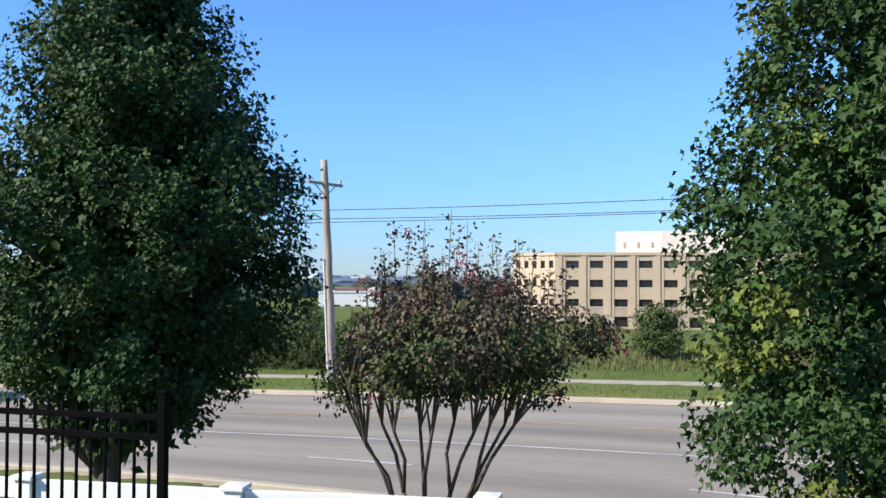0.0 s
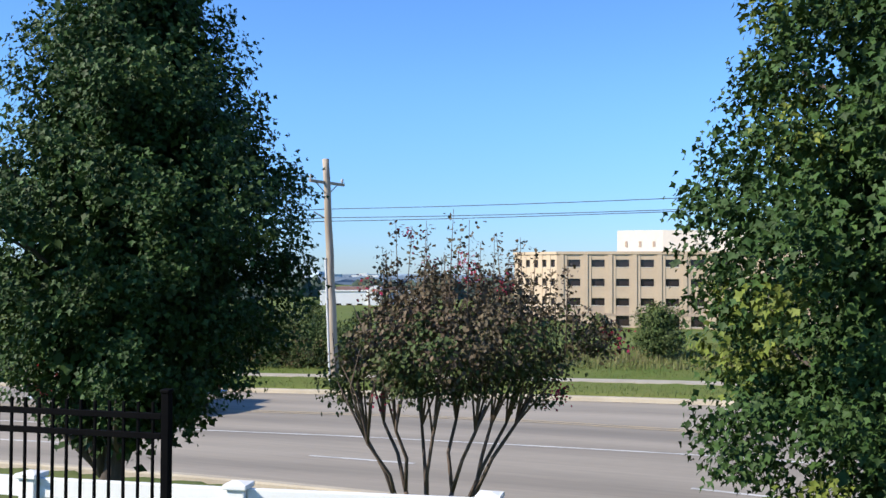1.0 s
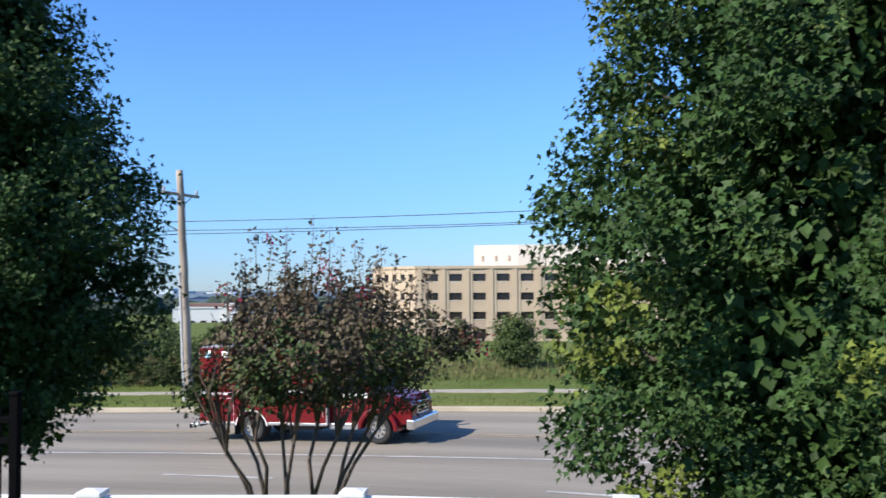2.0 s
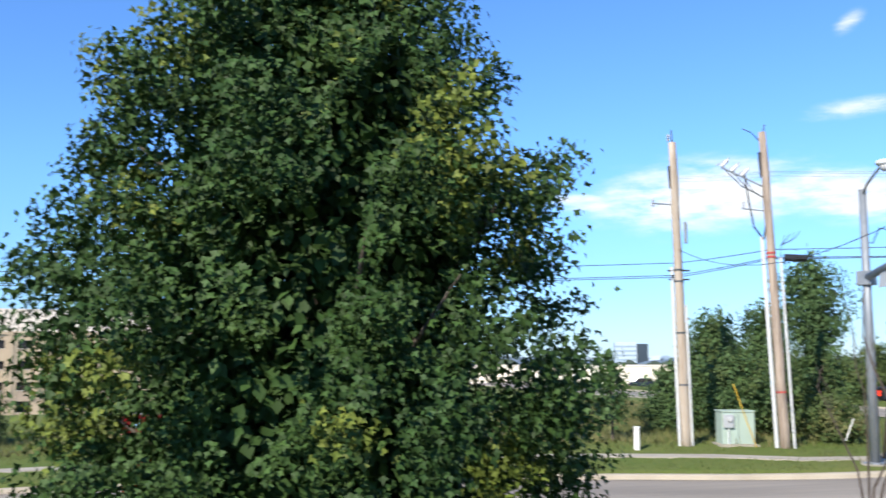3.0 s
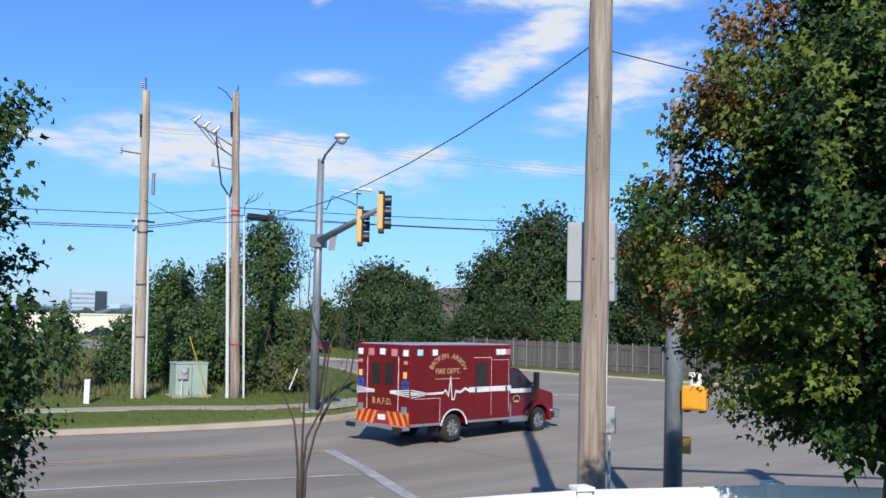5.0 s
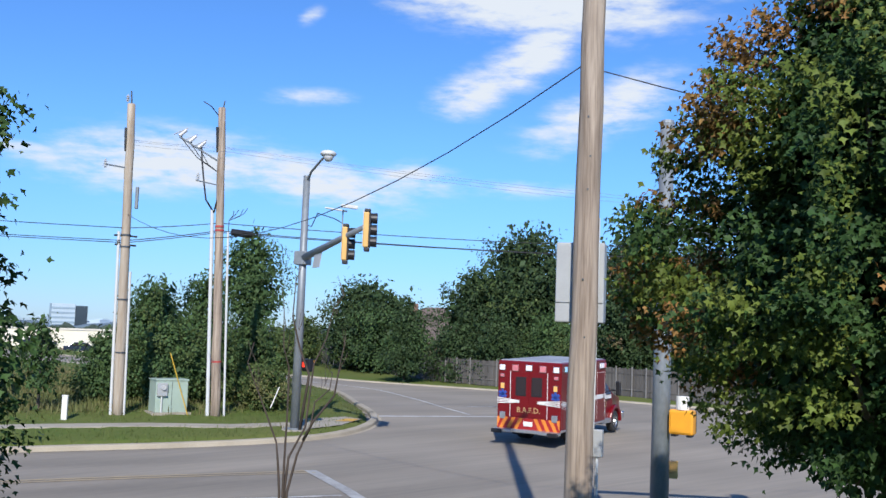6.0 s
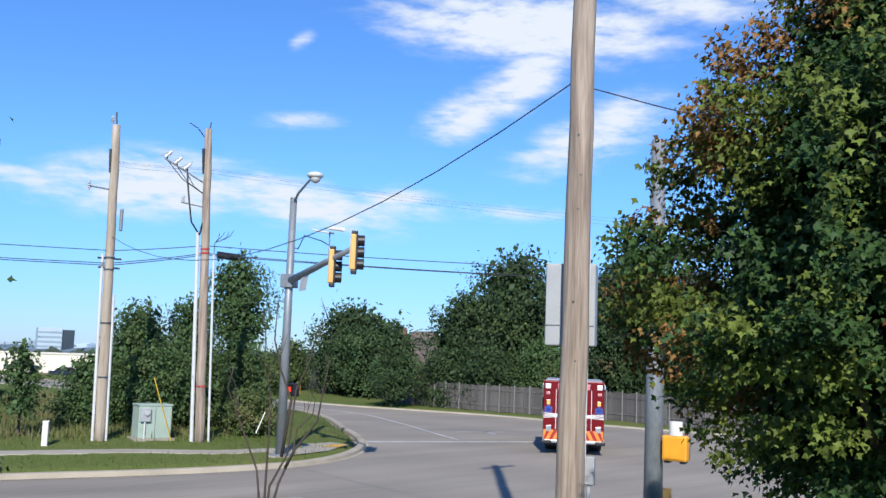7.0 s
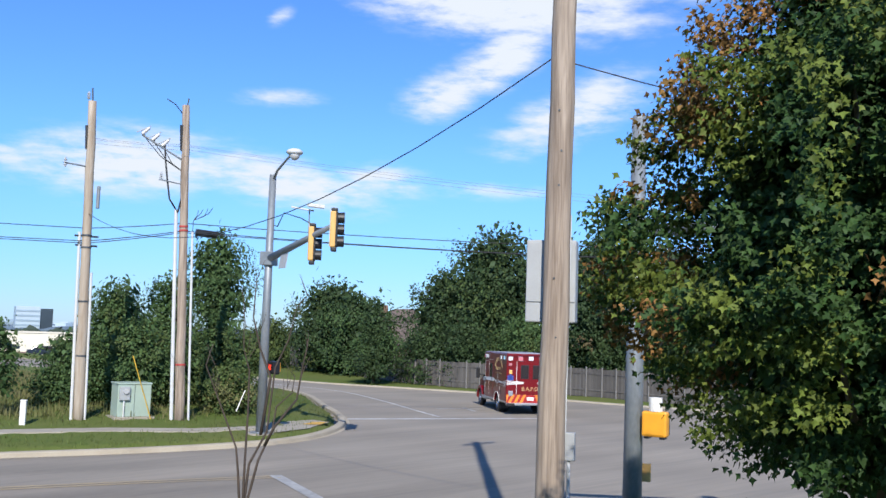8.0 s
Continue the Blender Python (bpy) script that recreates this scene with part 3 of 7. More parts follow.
def leaf_mesh(name, centres, size, rng, material, shape=KITE, faces=KITE_FACES, droop=0.35, spread=0.35, out=None):
    """Many small separate leaves about the given places; with out (a direction for each) they hang with their faces turned that way."""
    n = len(centres)
    c = np.asarray(centres, float)
    s = size * (1 + spread * (rng.rand(n) * 2 - 1))
    if out is None:
        yaw = rng.rand(n) * 2 * np.pi
        pitch = -droop + rng.randn(n) * 0.55
        roll = rng.randn(n) * 0.7
        fwd = np.stack([np.cos(yaw) * np.cos(pitch), np.sin(yaw) * np.cos(pitch), np.sin(pitch)], -1)
        side0 = np.stack([-np.sin(yaw), np.cos(yaw), np.zeros(n)], -1)
        up0 = np.cross(fwd, side0) * -1
        side = side0 * np.cos(roll)[:, None] + up0 * np.sin(roll)[:, None]
    else:
        fwd = unit(out * 0.45 + np.array([0, 0, -0.75]) + rng.randn(n, 3) * 0.5)
        face = unit(out * 0.5 + np.array([0, 0, 0.65]) + rng.randn(n, 3) * 0.5)
        side = unit(np.cross(fwd, face))
    up = np.cross(side, fwd)
    P = np.asarray(shape)
    V = c[:, None, :] + s[:, None, None] * (P[None, :, 0, None] * side[:, None, :] + P[None, :, 1, None] * fwd[:, None, :] + P[None, :, 2, None] * up[:, None, :])
    k = len(P)
    F = (np.asarray(faces)[None] + (np.arange(n) * k)[:, None, None]).reshape(-1, 3)
    me = bpy.data.meshes.new(name)
    me.vertices.add(n * k)
    me.vertices.foreach_set("co", V.reshape(-1).astype(np.float32))
    me.loops.add(len(F) * 3)
    me.loops.foreach_set("vertex_index", F.reshape(-1).astype(np.int32))
    me.polygons.add(len(F))
    me.polygons.foreach_set("loop_start", np.arange(0, len(F) * 3, 3, dtype=np.int32))
    me.update(calc_edges=True)
    me.materials.append(material)
    return me


def spray_crown(profile, rng, n, per, length, thick, scale=1.0, rough=0.2, holes=0.0, jit=(1, 1)):
    """Leafy twigs over a crown: n sprays that end on a lumpy surface of revolution, each a plump bunch of leaves along its twig. Gives leaf places, their outward directions, and tips."""
    zs, rs = np.array([p[0] for p in profile]), np.array([p[1] for p in profile]) * scale
    w = (rs[1:] + rs[:-1]) / 2 * np.diff(zs) + 0.15 * np.abs(np.diff(rs))
    z = np.interp(rng.permutation((np.arange(n) + rng.rand(n)) / n), np.r_[0, np.cumsum(w) / w.sum()], zs)
    a = np.arange(n) * 2.39996 + rng.randn(n) * 0.3
    ph = rng.rand(6) * 6.28
    bulge = 0.5 * np.sin(3 * a + 1.3 * z + ph[0]) + 0.45 * np.sin(5 * a - 2.1 * z + ph[1]) + 0.4 * np.sin(2.9 * z + ph[2] + np.sin(2 * a + ph[3]))
    hole = np.sin(4 * a + 1.7 * z + ph[4]) * np.sin(2.4 * z - 2 * a + ph[5])
    keep = hole < 1 - holes
    z, a, bulge = z[keep], a[keep], bulge[keep]
    n = len(z)
    r = np.interp(z, zs, rs) * np.clip(1 + rough * (bulge * 0.75 + rng.randn(n) * 0.28), 0.6, 1.14)
    k = (z - zs[0]) / (zs[-1] - zs[0])
    radial = np.stack([np.cos(a), np.sin(a), np.zeros(n)], -1)
    tips = np.stack([np.cos(a) * r * jit[0], np.sin(a) * r * jit[1], z], -1)
    lift = np.interp(k, [0, 0.15, 0.5, 1], [-0.45, 0.05, 0.6, 1.6])
    axis_ = unit(radial + np.array([0, 0, 1.0]) * lift[:, None] + rng.randn(n, 3) * 0.28)
    ln = length * (0.65 + 0.7 * rng.rand(n))
    u = rng.rand(n, per) ** 0.8
    fat = thick * (0.35 + 0.95 * np.sin(np.clip(u * 2.7 + 0.25, 0, np.pi)))
    pts = tips[:, None, :] + axis_[:, None, :] * (0.12 - u * ln[:, None])[..., None] + rng.randn(n, per, 3) * fat[..., None] * np.array([1, 1, 0.8])
    out = unit(radial[:, None, :] * 0.9 + axis_[:, None, :] * 0.3 + unit(rng.randn(n, per, 3)) * 0.35)
    return pts, out, tips


def limbs(trunk_top, targets, r, rng, rise=0.45):
    """Bent boughs from the trunk out to the given places."""
    pieces = []
    for tgt in targets:
        tgt = Vector(tgt)
        foot = Vector((trunk_top[0] * 1.0, trunk_top[1] * 1.0, min(trunk_top[2], max(trunk_top[3], tgt.z - rise * math.hypot(tgt.x, tgt.y) * 1.3))))
        mid = foot.lerp(tgt, 0.5) + Vector((rng.randn() * 0.1, rng.randn() * 0.1, -0.12 * (tgt - foot).length))
        pieces.append(tube([foot, foot.lerp(mid, 0.55), mid, mid.lerp(tgt, 0.6), tgt], [r, r * 0.75, r * 0.5, r * 0.32, r * 0.12], 6))
    return join(pieces)


def open_side(pts, hollow):
    """True for the leaves that stay outside a dark slanting hollow between two limbs: the side it opens to (degrees from +y), its foot and head (sideways, height), its half width."""
    if not hollow:
        return np.ones(len(pts), bool)
    a, u0, z0, u1, z1, w = hollow
    a = radians(a)
    deep = pts[:, 0] * math.sin(a) + pts[:, 1] * math.cos(a)
    u = -pts[:, 0] * math.cos(a) + pts[:, 1] * math.sin(a)
    k = (pts[:, 2] - z0) / (z1 - z0)
    ww = w * np.clip(1.6 * np.sin(np.clip(k, 0, 1) * math.pi) ** 0.6, 0, 1) * (1 + 0.35 * np.sin(pts[:, 2] * 5.0))
    return ~((deep > 0.8) & (k > 0) & (k < 1) & (np.abs(u - u0 - (u1 - u0) * k) < ww))


def tree(name, at, profile, label, leaves, leaf_size, sprays, per, length, thick, trunk=(0.16, 0.06), trunk_h=None, bough=10, seed=1, shape=KITE, faces=KITE_FACES, fork=None, forks=(),
         centre=(0, 0), rough=0.22, category="tree", group="", bark=None, jit=(1, 1), holes=0.0, second=None, patch=1.0, hollow=None):
    """A tree: tapered trunk, boughs and a crown of leafy sprays. at: its foot. profile: (height over the foot, radius). forks: ends (x, y, z) of the low limbs."""
    rng = np.random.RandomState(seed)
    t = thing(name, pose(*at), label, category, group)
    top = trunk_h or profile[-1][0] * 0.8
    low = fork or profile[0][0]
    lean = [(0, 0, -0.15), (0.02, 0.01, 0.1), (centre[0] * 0.25, centre[1] * 0.25, low), (centre[0] * 0.7, centre[1] * 0.7, (low + top) / 2), (centre[0], centre[1], top)]
    r0, r1 = trunk
    tube_ob("trunk", lean, [r0 * 1.35, r0, r0 * 0.85, (r0 + r1) * 0.4, r1 * 0.4], bark or M["bark"], t, 10)
    mats = leaves if isinstance(leaves, (list, tuple)) else [leaves]
    cuts = np.cumsum([0] + list(second or [1 / len(mats)] * len(mats)))
    bins = [([], []) for _ in mats]
    tips = None
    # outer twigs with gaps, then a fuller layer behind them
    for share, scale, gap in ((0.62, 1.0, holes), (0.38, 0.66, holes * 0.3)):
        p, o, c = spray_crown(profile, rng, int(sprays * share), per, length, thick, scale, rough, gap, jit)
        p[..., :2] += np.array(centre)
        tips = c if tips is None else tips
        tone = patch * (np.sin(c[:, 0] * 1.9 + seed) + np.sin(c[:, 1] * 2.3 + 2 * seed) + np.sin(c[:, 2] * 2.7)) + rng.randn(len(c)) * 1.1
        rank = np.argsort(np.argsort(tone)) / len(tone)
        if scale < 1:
            rank *= cuts[1]     # inner twigs all take the first, dark leaf: crown shade put into colour
        for k in range(len(mats)):
            sel = (rank >= cuts[k]) & (rank < cuts[k + 1] + 1e-9)
            q, d = p[sel].reshape(-1, 3), o[sel].reshape(-1, 3)
            ok = open_side(q, hollow)
            bins[k][0].append(q[ok]), bins[k][1].append(d[ok])
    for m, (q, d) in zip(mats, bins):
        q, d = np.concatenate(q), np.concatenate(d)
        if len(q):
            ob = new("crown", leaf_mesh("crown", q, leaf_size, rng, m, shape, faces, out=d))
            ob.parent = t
    # oversized filler leaves in that same first colour, added to darken the hollows
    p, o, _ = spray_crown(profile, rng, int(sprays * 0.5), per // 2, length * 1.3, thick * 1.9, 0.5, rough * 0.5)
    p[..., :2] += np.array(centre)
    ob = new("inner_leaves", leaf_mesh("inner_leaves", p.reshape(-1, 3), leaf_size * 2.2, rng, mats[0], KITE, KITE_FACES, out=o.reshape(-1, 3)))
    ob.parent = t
    for p in tips[rng.permutation(len(tips))[:bough]]:
        vs, fs = limbs((centre[0] * 0.5, centre[1] * 0.5, top * 0.92, low * 0.95), [(p[0] * 0.9 + centre[0], p[1] * 0.9 + centre[1], p[2])], r0 * 0.38, rng)
        ob = new("bough", mesh_from("bough", vs, fs, bark or M["bark"], True))
        ob.parent = t
    for x, y, z in forks:
        foot = Vector((0, 0, low * (0.55 + 0.12 * abs(math.sin(x * 9)))))
        end = Vector((x, y, z))
        tube_ob("limb", [foot, foot.lerp(end, 0.35) + Vector((0, 0, -0.03)), foot.lerp(end, 0.7) + Vector((0, 0, 0.04)), end + Vector((x * 0.3, y * 0.3, 0.5))], [r0 * 0.5, r0 * 0.42, r0 * 0.34, r0 * 0.2], bark or M["bark"], t, 8)
    return t


# ---- poles, wires and signals ----
def wood_pole(name, foot, top, r0, r1, label, material, group="wooden utility poles"):
    t = thing(name, Matrix.Translation(foot), label, "utility pole", group)
    f, p = Vector(foot), Vector(top) - Vector(foot)
    n = 14
    pts = [p * (k / n) + Vector((0.012 * math.sin(k * 1.7), 0.012 * math.cos(k * 2.3), 0)) for k in range(n + 1)]
    pts[0].z = -0.4
    tube_ob("shaft", pts, [r0 + (r1 - r0) * k / n for k in range(n + 1)], material, t, 16)
    return t, p


def sag(a, b, drop, n=14):
    a, b = Vector(a), Vector(b)
    return [a.lerp(b, k / n) - Vector((0, 0, 4 * drop * (k / n) * (1 - k / n))) for k in range(n + 1)]


def wire(name, a, b, drop, r, material, label):
    return tagged(tube_ob(name, sag(a, b, drop), r, material, seg=5), label, "cable", "overhead lines")


def insulator(parent, at, h=0.22):
    bm = bmesh.new()
    rod(bm, at, (at[0], at[1], at[2] + h), 0.035, 0.03, 8)
    for k in range(3):
        z = at[2] + h * (0.25 + 0.25 * k)
        rod(bm, (at[0], at[1], z - 0.015), (at[0], at[1], z + 0.015), 0.075, 0.06, 10)
    part("insulator", bm, M["ceramic"], parent, smooth=False)


A_FOOT, B_FOOT = (30.42, 23.58, 0.95), (32.5, 20.67, 1.0)
A_TOP, B_TOP = (30.28, 23.75, 13.0), (32.28, 21.0, 13.2)


def utility_poles():
    # pole with a cutout and riser pipes
    a, p = wood_pole("utility_pole", A_FOOT, A_TOP, 0.20, 0.15, "weathered grey wooden utility pole with conduits and cut-outs", M["pole_wood_far"])
    at = lambda z, dx=0, dy=0: Vector((p.x * z / p.z + dx, p.y * z / p.z + dy, z))
    for dx, dy, h, r in ((-0.19, 0.17, 7.1, 0.055), (0.10, -0.21, 5.6, 0.045)):
        part("conduit", R(at(-0.3, dx, dy), at(h, dx, dy), r, r, 8), M["conduit"], a, "pale grey riser pipe")
    part("pin", R(at(12.0), at(12.55, -0.05, 0), 0.03, 0.03, 6), M["dark_steel"], a)
    insulator(a, at(12.1, -0.12, 0.1), 0.3)
    part("cutout", R(at(10.2, -0.15, 0.1), at(11.1, -0.13, 0.1), 0.03, 0.07, 8), M["cable"], a, "dark drooping cable sleeve on the pole")
    part("arm", R(at(9.55), at(9.6, -0.75, 0.5), 0.03, 0.03, 6), M["steel"], a)
    insulator(a, at(9.45, -0.75, 0.5), 0.35)
    part("switch", B(0.0, 0.1, -0.26, -0.14, 8.0, 8.85, 0.03), M["steel"], a, "grey switch box strapped to the pole")
    for z in (6.95, 6.5, 4.5, 2.5):
        part("band", R(at(z), at(z + 0.06), 0.215 - 0.004 * z, 0.215 - 0.004 * z, 14), M["dark_steel"], a)
    for z, l in ((6.95, 0.55), (6.6, 0.5)):
        part("cable_clamp", R(at(z, -l * 0.6, l * 0.5), at(z, l * 0.6, -l * 0.5), 0.035, 0.035, 6), M["cable"], a)
    # pole with a cable drop
    b, p2 = wood_pole("utility_pole", B_FOOT, B_TOP, 0.19, 0.14, "brown and grey wooden utility pole with cable drop", M["pole_wood"])
    bt = lambda z, dx=0, dy=0: Vector((p2.x * z / p2.z + dx, p2.y * z / p2.z + dy, z))
    for dx, h, r in ((-0.36, 8.1, 0.07), (0.24, 7.3, 0.045)):
        part("conduit", R(bt(-0.3, dx * 0.75, -dx * 0.75 - 0.1), bt(h, dx * 0.75, -dx * 0.75 - 0.1), r, r, 8), M["conduit"], b, "pale grey riser pipe")
    part("arm", R(bt(10.0), bt(10.85, -1.15, 1.15), 0.035, 0.035, 6), M["steel"], b, "slanting steel cut-out bracket")
    for k in (0.5, 0.72, 0.95):
        q = bt(10.0).lerp(bt(10.85, -1.15, 1.15), k)
        part("cutout", R(q + Vector((0.12, -0.12, 0.34)), q + Vector((-0.06, 0.06, 0.08)), 0.055, 0.07, 8), M["ceramic"], b, "grey porcelain fuse cut-out")
        part("fuse_tube", R(q + Vector((0.16, -0.16, 0.42)), q + Vector((-0.2, 0.2, 0.12)), 0.02, 0.02, 6), M["grey_box"], b)
        part("fuse_clip", R(q, q + Vector((0, 0, 0.2)), 0.03, 0.03, 6), M["dark_steel"], b)
        tube_ob("jumper", [q, q.lerp(bt(9.7), 0.4) + Vector((0, 0, -0.25)), bt(9.55)], 0.018, M["cable"], b, 5)
    part("arm", R(bt(9.1), bt(9.2, -0.8, 0.6), 0.025, 0.025, 6), M["steel"], b)
    insulator(b, bt(9.2, -0.75, 0.55), 0.3)
    for s, w in ((-0.55, 0.55), (0.06, 0.05)):
        tube_ob("cable_drop", [bt(10.6, s, -s), bt(10.0, s * 0.95, -s * 0.95), bt(9.2, s * 0.8 - 0.05, -s * 0.8), bt(8.5, s * 0.5 - 0.15, -s * 0.5 + 0.1), bt(8.0, -0.27, 0.1)], 0.035, M["cable"], b, 6, "thick black cable looping down to the riser")
    part("sleeve", R(bt(10.4, -0.15, 0.1), bt(11.4, -0.12, 0.1), 0.03, 0.08, 8), M["cable"], b)
    part("pin", R(bt(12.0), bt(12.5, 0.1, -0.05), 0.03, 0.03, 6), M["dark_steel"], b)
    tube_ob("loose_wire", [bt(11.7), bt(12.2, -0.3, 0.3), bt(12.35, -0.55, 0.5)], 0.02, M["cable"], b, 5)
    for k in range(4):
        tube_ob("loose_wire", [bt(7.2, 0.18, -0.28), bt(7.75, 0.2, -0.3), bt(7.95 + 0.1 * (k % 2), 0.3 + 0.1 * k, -0.4 - 0.1 * k), bt(8.15 + 0.05 * k, 0.34 + 0.13 * k, -0.42 - 0.13 * k)], 0.014, M["cable"], b, 5)
    part("splice_case", R(bt(7.3, 0.3, -0.35), bt(7.25, 0.85, -0.95), 0.14, 0.14, 10), M["black_plastic"], b, "black splice case hung at the cable")
    for z in (7.45, 7.3, 2.2):
        part("band", R(bt(z), bt(z + 0.07), 0.2 - 0.003 * z, 0.2 - 0.003 * z, 14), M["store_red"], b, "rusty steel band")
    # far pole with a crossarm
    c, p3 = wood_pole("utility_pole", (-4.62, 40.75, land_z(-4.62, 40.75)), (-5.06, 40.7, 9.55), 0.195, 0.14, "slim weathered wooden utility pole with a crossarm", M["pole_wood_far"])
    ct = lambda z, dx=0, dy=0: Vector((p3.x * z / p3.z + dx, p3.y * z / p3.z + dy, z))
    part("crossarm", box(bmesh.new(), -1.2, 1.2, -0.05, 0.05, -0.06, 0.06, 0.01, m=Matrix.Translation(ct(8.5)) @ pose(0, 0.13, 0, 0, 0, 60)), M["pole_wood_far"], c)
    for s in (-1, 1):
        e = Vector((math.cos(radians(60)), math.sin(radians(60)), 0)) * s
        part("brace", R(ct(7.95), ct(8.45) + e * 0.75, 0.022, 0.022, 6), M["dark_steel"], c)
        insulator(c, ct(8.56) + e * 1.1, 0.2)
    part("conduit", R(ct(-0.2, -0.2, -0.1), ct(5.3, -0.17, -0.1), 0.05, 0.05, 8), M["conduit"], c)
    part("lamp_arm", R(ct(6.9), ct(7.25, -0.6, -0.1), 0.03, 0.03, 6), M["steel"], c)
    # near pole
    d, p4 = wood_pole("utility_pole", (14.28, 2.82, land_z(14.28, 2.82)), (14.43, 2.70, 15.6), 0.215, 0.15, "tall brown wooden utility pole with cracks and knots", M["pole_wood"])
    dt = lambda z, dx=0, dy=0: Vector((p4.x * z / p4.z + dx, p4.y * z / p4.z + dy, z))
    base = d.matrix_world.translation.z
    part("conduit", R(dt(0.6, 0.2, -0.16), dt(6.5 - base, 0.17, -0.15), 0.022, 0.022, 8), M["conduit"], d)
    part("crossarm", box(bmesh.new(), -0.75, 0.75, -0.06, 0.06, -0.06, 0.06, 0.01, m=Matrix.Translation(dt(p4.z - 0.4, 0.2, 0)) @ pose(0, 0, 0, 0, 0, -30)), M["pole_wood"], d)
    meter = part("meter_box", B(0.12, 0.24, -0.34, -0.16, 2.95 - base, 3.35 - base, 0.015), M["grey_box"], d, "small grey meter box")
    part("conduit", R((0.18, -0.25, 0.0), (0.18, -0.25, 2.96 - base), 0.025, 0.025, 8), M["conduit"], d)
    for k, z in enumerate((3.3, 4.7, 5.55, 6.9, 7.4, 8.0)):
        q = dt(z - base)
        w = 3.3 + 0.15 * math.sin(k * 2.1)
        part("bolt", R(q + Vector((math.cos(w), math.sin(w), 0)) * 0.15, q + Vector((math.cos(w), math.sin(w), 0)) * 0.20, 0.022, 0.016, 6), M["dark_steel"], d)
    cab = part("equipment_cabinet", B(-0.16, 0.16, -0.37, 0.37, 0, 1.22, 0.02), M["grey_box"])
    cab.matrix_world = Matrix.Translation((14.72, 2.92, 4.92)) @ pose(0, 0, 0, 0, 0, 4)
    tagged(cab, "tall pale grey steel cabinet strapped behind the pole", "equipment box")
    part("door", B(-0.178, -0.162, -0.36, 0.36, 0.3, 1.18, 0.006), M["grey_box"], cab)


def overhead_lines():
    A, Bp, C = Vector((30.33, 23.68, 0)), Vector((32.36, 20.9, 0)), Vector((-4.95, 40.72, 0))
    z = lambda v, h: Vector((v.x, v.y, h))
    far_w, far_e = Vector((-48, 53, 0)), Vector((53, -12, 0))
    for h0, h1, h2, h3, dr in ((7.42, 8.2, 8.62, 9.9, 0.3), (7.05, 7.72, 8.32, 9.3, 0.3), (6.9, 7.64, 8.26, 9.2, 0.24)):
        wire("overhead_cable", z(far_w, h0 + 0.3), z(C, h0), 0.4, 0.018, M["cable"], "black cable strung between wooden poles")
        wire("overhead_cable", z(C, h0), z(A, h1), dr, 0.015, M["cable"], "black cable strung between wooden poles")
        wire("overhead_cable", z(A, h1), z(Bp, h2), 0.03, 0.017, M["cable"], "black cable strung between wooden poles")
        wire("overhead_cable", z(Bp, h2), z(far_e, h3), 0.25 + dr, 0.017, M["cable"], "black cable strung between wooden poles")
    for h1, h2, h3, o in ((11.55, 11.6, 10.9, 0.0), (11.7, 11.75, 11.2, 0.35), (11.35, 11.4, 10.6, -0.3)):
        s = Vector((o, o, 0))
        wire("overhead_wire", z(A, h1) + s, z(Bp, h2) + s, 0.05, 0.006, M["wire_grey"], "thin bare power wire high overhead")
        wire("overhead_wire", z(Bp, h2) + s, z(far_e, h3) + s, 0.6, 0.006, M["wire_grey"], "thin bare power wire high overhead")
    wire("overhead_cable", (14.34, 2.85, 8.87), z(A, 8.75), 1.7, 0.011, M["cable"], "black cable slanting across the street")
    wire("overhead_cable", (14.34, 2.85, 8.82), (24, -12, 8.3), 0.6, 0.010, M["cable"], "black cable slanting across the street")


